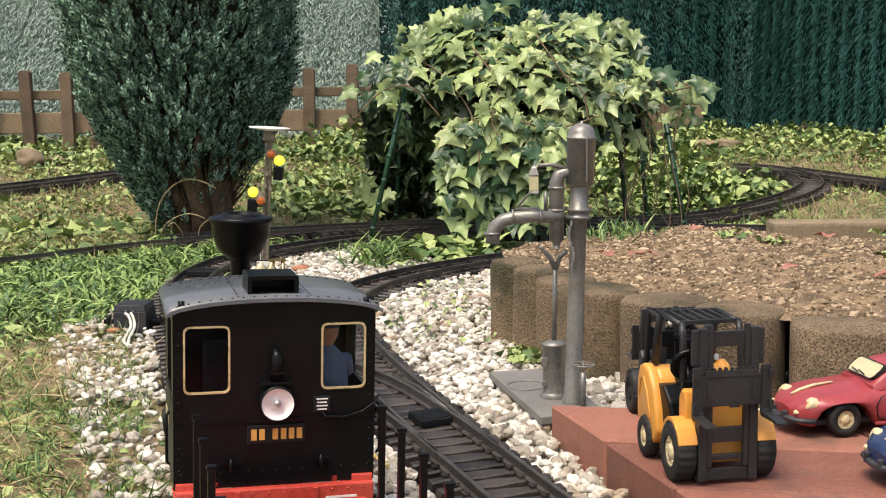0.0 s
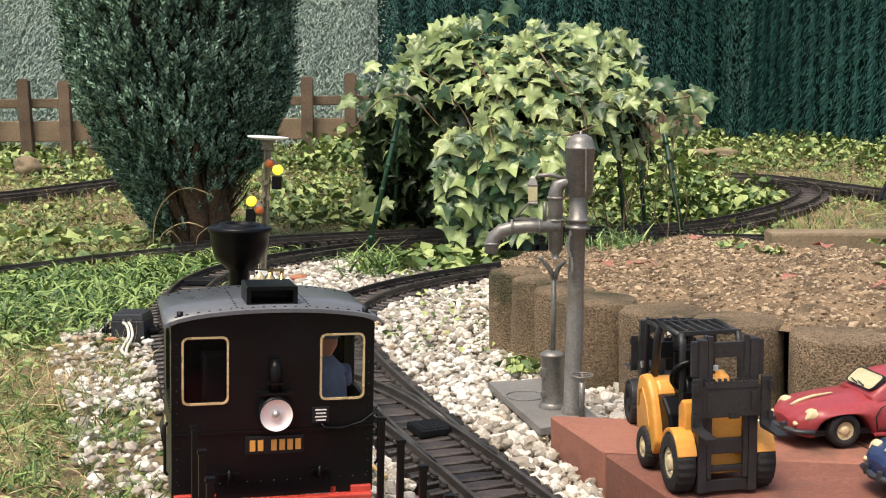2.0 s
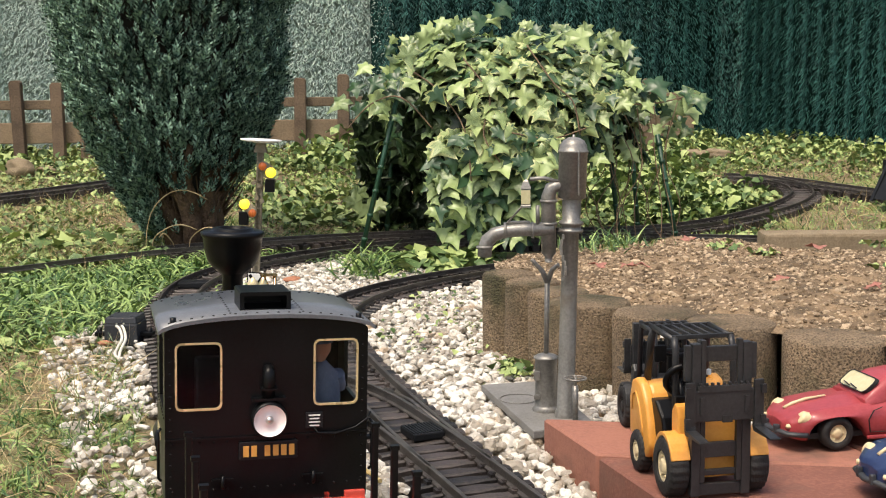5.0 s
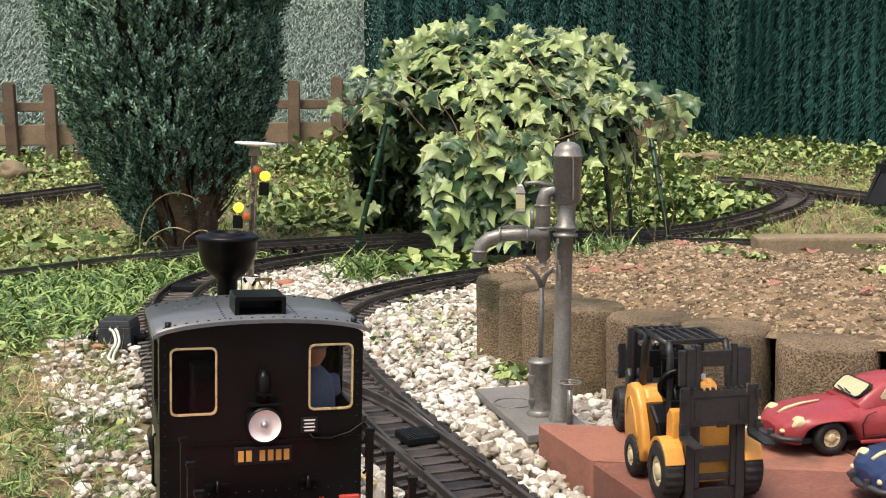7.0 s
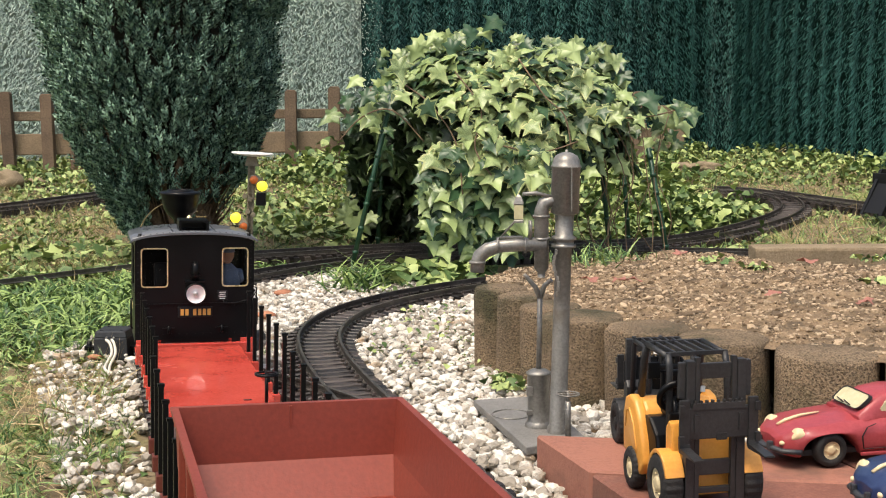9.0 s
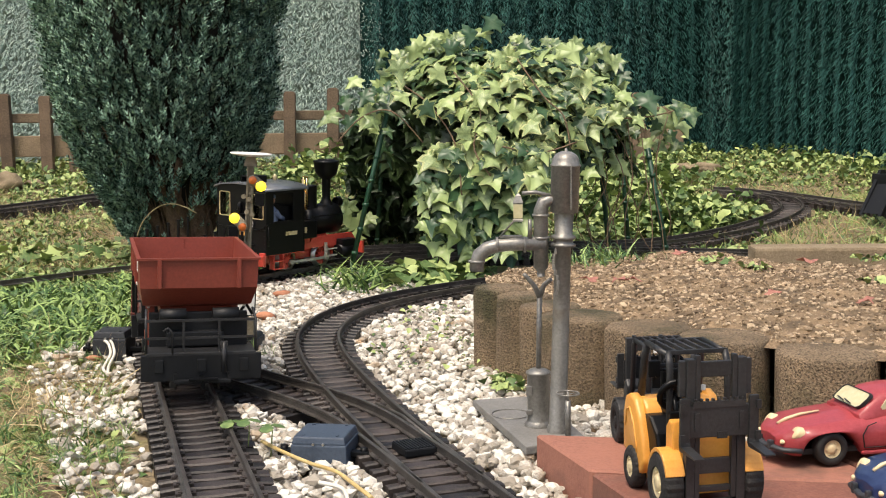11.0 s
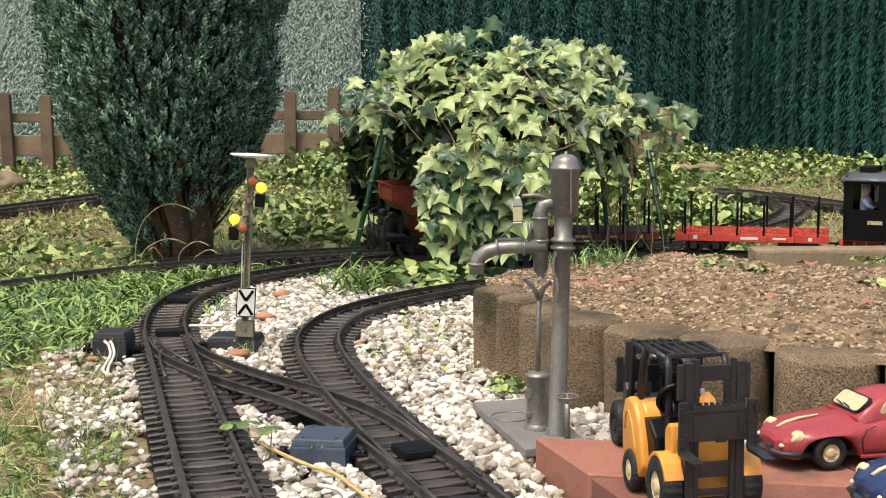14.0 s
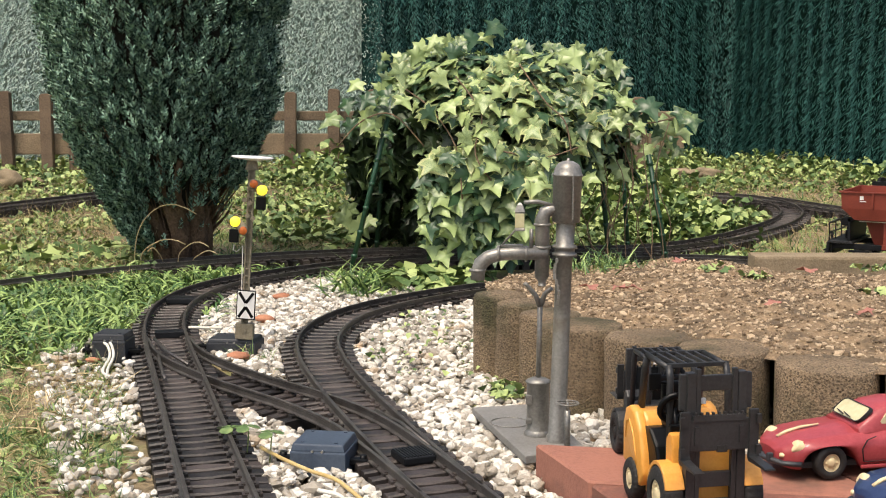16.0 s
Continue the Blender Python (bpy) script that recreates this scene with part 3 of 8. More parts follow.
def build_gravel():
    r = random.Random(21)
    spots = []
    for gi, poly in enumerate(GRAVEL):
        x0, x1 = min(p[0] for p in poly), max(p[0] for p in poly)
        y0, y1 = min(p[1] for p in poly), max(p[1] for p in poly)
        area = (x1 - x0) * (y1 - y0)
        for layer in range(2):
            for _ in range(int(area * 19000)):
                x, y = r.uniform(x0, x1), r.uniform(y0, y1)
                if not inside(x, y, poly):
                    continue
                if gi == 3 and r.random() < (0.36 if y > 1.0 else 0.24) + 0.55 * sstep(0.15, 0.65, 0.5 + noise.noise(Vector((x * 14, y * 14, 9)))):
                    continue
                near_track = nearest(x, y, (LINE_A, LINE_B, LINE_D))
                if near_track < 0.043:
                    if r.random() < 0.9 or layer:
                        continue
                if any((x - px) ** 2 + (y - py) ** 2 < (pr - 0.004) ** 2 for px, py, pr in PALISADES):
                    continue
                s = r.uniform(0.0026, 0.0058) * (1.4 if r.random() < 0.12 else 1)
                z = -0.020 + layer * 0.0065 + r.uniform(-0.0025, 0.0025)
                if near_track < 0.043:
                    z, s = -0.020, s * 0.7
                spots.append((x, y, z, s))
    near = [s for s in spots if s[1] < 1.08 and s[0] > -0.02]
    spots = [s for s in spots if not (s[1] < 1.08 and s[0] > -0.02)]
    scatter_rocks("pebbles", near, M_PEBBLE, "rough white and grey quartz pebbles beside the pavers", "gravel", seed=6, flat=True, sub=2)
    scatter_rocks("pebbles", spots, M_PEBBLE, "white and grey quartz pebbles filling between the tracks", "gravel", seed=4, flat=True)
    crumbs = []
    for _ in range(21000):
        x = 0.05 + 0.65 * r.random() ** 1.2
        y = r.uniform(0.94, 1.70)
        front = np.interp(x, *BED_FRONT)
        back = np.interp(x, *BED_BACK)
        v = (y - front) / (back - front)
        if v < 0.02 or v > 0.98:
            continue
        mound = 0.014 * math.sin(math.pi * min(v * 1.05, 1)) * sstep(0.08, 0.3, x) - 0.024 * sstep(0.36, 0.46, x) * sstep(0.62, 0.98, v)
        z = 0.058 + mound + 0.006 * noise.noise(Vector((x * 16, y * 16, 0))) + 0.0036 * noise.noise(Vector((x * 55, y * 55, 4))) + 0.0018 * noise.noise(Vector((x * 170, y * 170, 6)))
        crumbs.append((x, y, z + 0.0004, (0.0006 + 0.0020 * r.random() ** 2) * (2.1 if r.random() < 0.05 else 1)))
    scatter_rocks("soil_crumbs", crumbs, M_CRUMB, "loose crumbs and small pale stones on the bed soil", "soil crumbs", seed=8, flat=True)


build_gravel()


# ---------------------------------------------------------------- paved terrace
def build_terrace():
    t = thing("terrace", "terrace of old red clay pavers beside the track", "paving", kind="structure")
    r = random.Random(9)
    # edge directions of the terrace
    o = Vector((0.071, 0.930, 0))
    u = Vector((0.985, -0.17, 0)).normalized()
    w = Vector((0.30, -0.954, 0)).normalized()
    L, W, T = 0.20, 0.10, 0.045
    for i in range(4):
        for j in range(6):
            a = o + u * (i * (L + 0.0035)) + w * (j * (W + 0.0035))
            bm = bmesh.new()
            pts = [a, a + u * L, a + u * L + w * W, a + w * W]
            tilt = [r.uniform(-0.0006, 0.0006) for _ in range(4)]
            top = [bm.verts.new((p.x, p.y, 0.0122 + d)) for p, d in zip(pts, tilt)]
            bot = [bm.verts.new((p.x, p.y, 0.011 - T)) for p in pts]
            fs = [bm.faces.new(top), bm.faces.new(bot[::-1])] + [bm.faces.new((bot[k], bot[(k + 1) % 4], top[(k + 1) % 4], top[k])) for k in range(4)]
            bmesh.ops.recalc_face_normals(bm, faces=fs)
            bmesh.ops.bevel(bm, geom=list(bm.edges), offset=0.0016, segments=1, affect="EDGES")
            part("paver", bm, M_BRICK, t)


# ---------------------------------------------------------------- hedges of needle matting and the picket fence
def needle_wall(name, pts, z0, z1, material, backing, label, count, blade, seed, droop, columns=0.0, slim=0.12):
    """A screen of needle matting: a backing sheet and many short hanging tufts."""
    r = random.Random(seed)
    t = thing(name, label, "screen", kind="structure")
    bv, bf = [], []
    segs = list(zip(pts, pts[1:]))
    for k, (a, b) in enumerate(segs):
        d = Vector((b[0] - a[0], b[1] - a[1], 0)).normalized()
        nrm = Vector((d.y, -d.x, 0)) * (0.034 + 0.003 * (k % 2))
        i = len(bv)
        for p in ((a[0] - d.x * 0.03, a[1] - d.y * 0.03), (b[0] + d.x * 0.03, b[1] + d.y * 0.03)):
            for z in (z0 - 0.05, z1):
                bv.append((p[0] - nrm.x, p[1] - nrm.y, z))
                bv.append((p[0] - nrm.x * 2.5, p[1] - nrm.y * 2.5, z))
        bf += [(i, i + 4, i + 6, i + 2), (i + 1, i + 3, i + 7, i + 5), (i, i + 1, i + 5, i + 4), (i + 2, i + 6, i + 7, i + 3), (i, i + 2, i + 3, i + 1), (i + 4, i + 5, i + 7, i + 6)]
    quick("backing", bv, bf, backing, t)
    lens = [math.dist(a, b) for a, b in segs]
    V, F = [], []
    for _ in range(count):
        a, b = r.choices(segs, lens)[0]
        q = r.random()
        ln_seg = math.dist(a, b)
        if columns:
            q = (math.floor(q * ln_seg / columns) + 0.5 + r.gauss(0, 0.34)) * columns / ln_seg
        x, y = a[0] + (b[0] - a[0]) * q, a[1] + (b[1] - a[1]) * q
        d = Vector((b[0] - a[0], b[1] - a[1], 0)).normalized()
        nrm = Vector((d.y, -d.x, 0))
        along_m = (x + y * 0.7)
        fold = 0.020 * noise.noise(Vector((along_m * 9, 0, seed)))
        if columns:
            fold += 0.03 * abs(math.cos(math.pi * (q * ln_seg / columns)))  * -1 + 0.02 + 0.012 * noise.noise(Vector((math.floor(q * ln_seg / columns) * 3.7, r.uniform(0, 1.1) * 6, 2)))
        z = r.uniform(z0, z1)
        p = Vector((x, y, z)) + nrm * (fold + 0.008 * r.random())
        ln = blade * r.uniform(0.6, 1.4)
        way = (nrm * r.uniform(0.25, 0.9) + Vector((0, 0, -droop * r.uniform(0.5, 1.3))) + d * r.uniform(-0.7, 0.7)).normalized()
        side = way.cross(nrm + Vector((0, 0, 0.3))).normalized() * ln * slim
        n = len(V)
        e = p + way * ln
        mid = p + way * ln * 0.55
        V += [p[:], (mid + side)[:], e[:], (mid - side)[:]]
        F.append((n, n + 1, n + 2, n + 3))
    ob = quick("needles", V, F, material, t)
    ob["kind"] = "stuff"
    return t


needle_wall("hedge_screen_pale", [(-3.2, 3.70), (-1.3, 3.86), (-0.19, 3.90)], 0.05, 1.15, M_PALE, M_PALEB,
            "pale grey-green artificial needle matting on the back fence", 150000, 0.0190, 31, 0.55, slim=0.07)
needle_wall("hedge_screen", [(-0.222, 3.86), (0.42, 3.86), (0.68, 3.88), (0.82, 3.93), (0.92, 3.90), (0.985, 3.68), (1.22, 3.28), (2.45, 1.75)], 0.02, 1.15, M_NEEDLE, M_NEEDLEB,
            "dark blue-green artificial needle matting screen", 210000, 0.0170, 32, 0.9, 0.056, 0.09)


def build_fence():
    t = thing("picket_fence", "low weathered wooden picket fence before the back screen", "fence", kind="structure")
    r = random.Random(13)
    for z, h in ((0.228, 0.026), (0.150, 0.058)):
        bm = bmesh.new()
        box(bm, (-0.82, 3.475, z), (2.98, 0.018, h), bevel=0.003)
        part("rail_board", bm, M_BOARD, t, "sun-bleached horizontal board")
    x = -2.21
    while x < 0.60:
        bm = bmesh.new()
        hgt = 0.232 + r.uniform(-0.022, 0.015)
        prism(bm, [(-0.016, 0), (0.016, 0), (0.016, hgt - 0.006), (0.010, hgt), (-0.010, hgt), (-0.016, hgt - 0.006)], "y", -0.012, 0.012, 0.002)
        ob = part("picket", bm, M_POST, t)
        ob.matrix_basis = pose(x, 3.452, 0.070, 0, r.uniform(-2, 2), 0)
        x += 0.078 + (0.03 if r.random() < 0.3 else 0) + r.uniform(-0.01, 0.012)


build_fence()


# ---------------------------------------------------------------- rolling stock
# every vehicle: x forward from its rear end, y to its left, z up from the rail's top
LEAN = 2.0  # the laid track tips the stock slightly to its right


def path_pose(s_rear, a, b):
    """The pose of a vehicle whose rear end stands at s_rear; its axles sit a and b metres ahead of it."""
    p, _ = along(LINE_A, s_rear + a)
    q, _ = along(LINE_A, s_rear + b)
    d = (q - p).normalized()
    m = Matrix.Rotation(math.atan2(d.y, d.x), 4, "Z") @ Matrix.Rotation(radians(LEAN), 4, "X")
    side = 0.001 + 0.009 * sstep(0.78, 1.08, p.y) * (1 - sstep(1.40, 1.80, p.y))
    m.translation = p - d * a + Vector((d.y, -d.x, 0)) * side
    return m


def rivet(bm, p, n, r=0.0007):
    """A small rivet head at p facing along n."""
    q = Vector(n).to_track_quat("Z", "Y").to_matrix().to_4x4()
    q.translation = Vector(p)
    lathe(bm, [(r, -0.0002), (r * 0.9, r * 0.45), (0, r * 0.75)], 6, q)


def wheel(parent, x, y, r, tyre_mat, hub_mat, spokes=0, face=1):
    """A flanged wheel: tyre, and inside it a disc or spokes, as a part with a sub-part."""
    bm = bmesh.new()
    w = 0.0055
    prof = [(r * 0.80, -w / 2), (r * 1.0, -w / 2), (r, w / 2 - 0.0015), (r + 0.0022, w / 2 - 0.001), (r + 0.0022, w / 2), (r * 0.80, w / 2), (r * 0.80, -w / 2)]
    m = Matrix.Rotation(radians(90 * face), 4, "X")
    lathe(bm, prof, 24, m)
    t = part("wheel", bm, tyre_mat, parent)
    t.matrix_basis = pose(x, y, r)
    bm = bmesh.new()
    if spokes:
        for k in range(spokes):
            a = 2 * math.pi * k / spokes
            cyl(bm, (0, 0, 0), (r * 0.82 * math.cos(a), 0, r * 0.82 * math.sin(a)), 0.0016, 0.0012, 6)
        cyl(bm, (0, -0.003, 0), (0, 0.003, 0), r * 0.26, seg=12)
        box(bm, (0, 0, -r * 0.58), (r * 0.9, 0.0042, r * 0.38))
    else:
        lathe(bm, [(0, -0.002), (r * 0.2, -0.003), (r * 0.25, -0.0015), (r * 0.82, -0.0018), (r * 0.82, 0.0015), (0, 0.0015)], 20, m)
    part("wheel_centre", bm, hub_mat, t)
    return t


def coupling(parent, x, z=0.020, sgn=-1):
    bm = bmesh.new()
    box(bm, (x + sgn * 0.006, 0, z), (0.016, 0.005, 0.003), bevel=0.0006)
    box(bm, (x + sgn * 0.016, 0, z + 0.001), (0.004, 0.026, 0.003), bevel=0.0006)
    box(bm, (x + sgn * 0.012, 0, z - 0.004), (0.003, 0.004, 0.008))
    part("coupling", bm, M_BLACK, parent)


def lettering_bars(parent, spots, material, axis="y"):
    """Unreadable writing and numbers as plain bars: (x, y, z, width, height)."""
    for x, y, z, w, h in spots:
        bm = bmesh.new()
        s = {"y": (w, 0.0006, h), "x": (0.0006, w, h), "z": (w, h, 0.0006)}[axis]
        box(bm, (x, y, z), s)
        part("lettering", bm, material, parent)


def build_loco():
    t = thing("steam_locomotive", "black model tank locomotive with red frame and brass window rims", "locomotive")
    W = 0.114
    zt, zb = 0.1335, 0.0352
    # cab walls
    bm = bmesh.new()
    wz0, wz1 = 0.0905, 0.1275
    holes = [-0.0385, 0.0385]
    hw = 0.0122

    def wall(x0, x1):
        xc, th = (x0 + x1) / 2, x1 - x0
        box(bm, (xc, 0, (zb + wz0) / 2), (th, W, wz0 - zb))
        box(bm, (xc, 0, (wz1 + zt) / 2), (th, W, zt - wz1))
        edges = [-W / 2, holes[0] - hw, holes[0] + hw, holes[1] - hw, holes[1] + hw, W / 2]
        for a, b in ((0, 1), (2, 3), (4, 5)):
            box(bm, (xc, (edges[a] + edges[b]) / 2, (wz0 + wz1) / 2), (th, edges[b] - edges[a], wz1 - wz0))
        arch = [(-W / 2, zt)] + [(W / 2 * math.sin(a * math.pi / 20), zt + 0.0075 * math.cos(a * math.pi / 20)) for a in range(-9, 10)] + [(W / 2, zt)]
        prism(bm, arch, "x", x0, x1)
    box(bm, (0.0793, 0, (zb + zt) / 2), (0.0025, W, zt - zb))
    part("cab_end_wall", bm, M_BLACK, t)
    bm = bmesh.new()
    wall(0.0, 0.0025)
    for k in range(15):
        y = -W / 2 + 0.004 + k * (W - 0.008) / 14
        for z in (0.0712, 0.044):
            rivet(bm, (-0.0002, y, z), (-1, 0, 0))
    for k in range(14):
        z = 0.046 + k * 0.0065
        for y in (-W / 2 + 0.003, W / 2 - 0.003):
            rivet(bm, (-0.0002, y, z), (-1, 0, 0))
    box(bm, (-0.0006, 0, 0.0735), (0.0012, W, 0.0012))
    part("cab_end_wall", bm, M_BLACK, t)
    for sy in (-1, 1):
        bm = bmesh.new()
        y = sy * (W / 2 - 0.0012)
        box(bm, (0.04, y, (zb + 0.0865) / 2), (0.0755, 0.0022, 0.0865 - zb))
        box(bm, (0.04, y, 0.131), (0.0755, 0.0022, 0.005))
        box(bm, (0.009, y, 0.1075), (0.013, 0.0022, 0.042))
        box(bm, (0.067, y, 0.1075), (0.021, 0.0022, 0.042))
        for k in range(10):
            rivet(bm, (0.008 + k * 0.0072, sy * W / 2, 0.0845), (0, sy, 0))
        part("cab_side", bm, M_BLACK, t)
        bm = bmesh.new()
        tube(bm, [(0.003, sy * (W / 2 + 0.002), 0.05), (0.002, sy * (W / 2 + 0.0035), 0.052), (0.002, sy * (W / 2 + 0.0035), 0.078), (0.003, sy * (W / 2 + 0.002), 0.08)], 0.0009, 6)
        part("handrail", bm, M_BLACK, t)
        lettering_bars(t, [(0.052, sy * (W / 2 + 0.0005), 0.066, 0.024, 0.006)], M_GOLD)
        lettering_bars(t, [(0.088, sy * 0.047, 0.066, 0.014, 0.009)], M_GOLD)
    bm = bmesh.new()
    box(bm, (0.04, 0, 0.042), (0.075, W - 0.006, 0.004))
    part("cab_floor", bm, M_OXIDE, t)
    bm = bmesh.new()
    box(bm, (0.072, 0, 0.075), (0.010, 0.07, 0.06), bevel=0.002)
    part("boiler_backhead", bm, M_BLACKM, t)
    # roof
    bm = bmesh.new()
    n = 14
    rows = []
    for x in (-0.004, 0.0855):
        for dz in (0.0, 0.0022):
            rows.append([bm.verts.new((x, 0.0605 * math.sin((k / n - 0.5) * math.pi * 0.94) / math.sin(math.pi * 0.47), zt - 0.0008 + 0.0088 * math.cos((k / n - 0.5) * math.pi * 0.94) + dz)) for k in range(n + 1)])
    r0b, r0t, r1b, r1t = rows
    for k in range(n):
        for a, b, sm in ((r0t, r1t, True), (r1b, r0b, True)):
            bm.faces.new((a[k], a[k + 1], b[k + 1], b[k])).smooth = sm
        bm.faces.new((r0b[k], r0b[k + 1], r0t[k + 1], r0t[k]))
        bm.faces.new((r1t[k], r1t[k + 1], r1b[k + 1], r1b[k]))
    bm.faces.new((r0b[0], r0t[0], r1t[0], r1b[0]))
    bm.faces.new((r0b[n], r1b[n], r1t[n], r0t[n]))
    bmesh.ops.recalc_face_normals(bm, faces=bm.faces[:])
    part("cab_roof", bm, M_ROOF, t, "grey riveted curved roof")

    def roof_top(y):
        return zt + 0.0012 + 0.0088 * math.cos(math.asin(y / 0.0605 * math.sin(math.pi * 0.47)))
    bm = bmesh.new()
    for x in (0.0025, 0.0785):
        for k in range(19):
            y = -0.054 + k * 0.006
            rivet(bm, (x, y, roof_top(y)), (0, 0, 1), 0.0010)
    for y in (-0.0205, 0.0205):
        for k in range(11):
            rivet(bm, (0.006 + k * 0.007, y, roof_top(y)), (0, 0, 1), 0.0009)
    part("roof_rivets", bm, M_BLACK, t)
    for y in (-0.052, 0.052):
        bm = bmesh.new()
        cyl(bm, (0.003, y, zt + 0.003), (0.003, y, zt + 0.0085), 0.0018, seg=8)
        part("roof_stud", bm, M_BLACK, t)
    bm = bmesh.new()
    fr = rounded(0, 0.1475, 0.029, 0.0125, 0.0008, 1)
    frame_prism(bm, fr, rounded(0, 0.1478, 0.024, 0.0075, 0.0006, 1), "x", 0.012, 0.04)
    box(bm, (0.036, 0, 0.1475), (0.004, 0.025, 0.009))
    part("roof_ventilator", bm, M_BLACK, t)
    # windows
    for y in holes:
        for x0, x1 in ((-0.0010, 0.0006),):
            bm = bmesh.new()
            frame_prism(bm, rounded(y, 0.109, 0.0258, 0.0384, 0.0036), rounded(y, 0.109, 0.0236, 0.0362, 0.0028), "x", x0, x1)
            wf = part("window_frame", bm, M_GOLD, t, "thin brass window rim")
            bm = bmesh.new()
            box(bm, ((x0 + x1) / 2 + (0.001 if x0 < 0.01 else -0.001), y, 0.109), (0.0005, 0.0238, 0.0364))
            pane = part("pane", bm, M_GLASS, wf)
            pane.visible_shadow = False
    # rear lamp, bracket and plate
    bm = bmesh.new()
    rot = Matrix.Translation((0, 0, 0.0842)) @ Matrix.Rotation(radians(-90), 4, "Y")
    lathe(bm, [(0, 0), (0.0100, 0.0), (0.0103, 0.006), (0.0097, 0.0085), (0.0091, 0.0085), (0.0080, 0.005), (0, 0.004)], 28, rot)
    box(bm, (-0.003, 0, 0.0955), (0.006, 0.019, 0.0015))
    lamp = part("rear_lamp", bm, M_BLACK, t)
    bm = bmesh.new()
    lathe(bm, [(0.0091, 0.0088), (0.0079, 0.0072), (0.003, 0.0052), (0.0026, 0.0065), (0.0, 0.0066)], 28, rot)
    part("reflector", bm, M_LAMPW, lamp, "pale lamp reflector")
    bm = bmesh.new()
    lathe(bm, [(0.0024, 0.0066), (0.0022, 0.0082), (0, 0.009)], 12, rot)
    part("bulb", bm, M_STEEL, lamp)
    bm = bmesh.new()
    tube(bm, [(-0.002, 0, 0.096), (-0.0035, 0, 0.104), (-0.0035, 0, 0.110), (-0.001, 0, 0.114)], [0.0035, 0.0033, 0.0036, 0.0026], 12)
    box(bm, (-0.0035, 0, 0.1015), (0.007, 0.009, 0.001))
    part("lamp_chimney", bm, M_BLACK, t)
    bm = bmesh.new()
    box(bm, (-0.001, 0, 0.0655), (0.0016, 0.033, 0.0105), bevel=0.0004)
    plate = part("number_board", bm, M_BLACKM, t, "black board with orange characters")
    for k, y in enumerate((0.0125, 0.0080, 0.0005, -0.0042, -0.0087, -0.0132)):
        bm = bmesh.new()
        box(bm, (-0.0021, y, 0.0655), (0.0005, 0.0031, 0.0062), bevel=0.0)
        part("character_bar", bm, M_ORANGE, plate)
    bm = bmesh.new()
    box(bm, (-0.0008, -0.0262, 0.0815), (0.0014, 0.0098, 0.0092), bevel=0.0004)
    sp = part("works_plate", bm, M_BLACKM, t)
    for k in range(4):
        bm = bmesh.new()
        box(bm, (-0.0017, -0.0262, 0.0845 - 0.0020 * k), (0.0004, 0.0066 - 0.001 * (k % 2), 0.0007))
        part("lettering", bm, M_WHITE, sp)
    for y in (-0.0255, 0.0255):
        bm = bmesh.new()
        tube(bm, [(-0.001, y, 0.051), (-0.004, y, 0.052), (-0.004, y, 0.047), (-0.0025, y, 0.0455)], 0.0012, 8)
        box(bm, (-0.001, y, 0.0495), (0.002, 0.012, 0.0014))
        part("lamp_iron", bm, M_BLACK, t)
    bm = bmesh.new()
    tube(bm, [(-0.001, -0.0262, 0.077), (-0.003, -0.028, 0.0745), (-0.003, -0.038, 0.0735), (-0.002, -0.050, 0.0765), (-0.001, -0.057, 0.081), (0.002, -0.0595, 0.084)], 0.0007, 6)
    part("cable", bm, M_BLACK, t)
    # red frame and buffer beams
    bm = bmesh.new()
    box(bm, (-0.003, 0, 0.0265), (0.006, 0.112, 0.0172), bevel=0.0008)
    for y in (-0.022, 0.022):
        box(bm, (-0.0068, y, 0.0265), (0.0018, 0.0030, 0.0160), bevel=0.0004)
    for k in range(12):
        rivet(bm, (-0.0062, -0.05 + k * 0.0091, 0.0325), (-1, 0, 0))
    rb = part("buffer_beam", bm, M_RED, t, "bright red rear beam")
    bm = bmesh.new()
    box(bm, (0.2215, 0, 0.027), (0.005, 0.10, 0.020), bevel=0.0008)
    part("buffer_beam", bm, M_RED, t)
    lettering_bars(rb, [(-0.0065, -0.037, 0.0275, 0.018, 0.0018)], M_WHITE, "x")
    for sy in (-1, 1):
        bm = bmesh.new()
        outline = [(0.0, 0.0385), (0.0, 0.034), (0.088, 0.034), (0.112, 0.034), (0.172, 0.034), (0.180, 0.024), (0.222, 0.022), (0.222, 0.034), (0.208, 0.052), (0.118, 0.052), (0.114, 0.044), (0.110, 0.050), (0.083, 0.050), (0.081, 0.0385)]
        prism(bm, outline, "y", sy * 0.034 - 0.0015, sy * 0.034 + 0.0015)
        prism(bm, [(0.004, 0.034), (0.004, 0.016), (0.215, 0.016), (0.215, 0.034)], "y", sy * 0.0150 - 0.0012, sy * 0.0150 + 0.0012)
        part("side_frame", bm, M_RED, t, "bright red frame plate")
        bm = bmesh.new()
        box(bm, (0.04, sy * 0.05, 0.0365), (0.085, 0.012, 0.005), bevel=0.0006)
        part("running_board", bm, M_RED, t)
        bm = bmesh.new()
        for z in (0.012, 0.024):
            box(bm, (0.028, sy * 0.05, z), (0.022, 0.012, 0.0015))
        for x in (0.018, 0.038):
            box(bm, (x, sy * 0.05, 0.024), (0.0015, 0.010, 0.024))
        part("step", bm, M_RED, t)
        # tanks and cylinder
        bm = bmesh.new()
        box(bm, (0.1, sy * 0.034, 0.066), (0.036, 0.026, 0.028), bevel=0.002)
        part("side_tank", bm, M_BLACK, t)
        bm = bmesh.new()
        cyl(bm, (0.168, sy * 0.043, 0.024), (0.205, sy * 0.043, 0.024), 0.0115, seg=18)
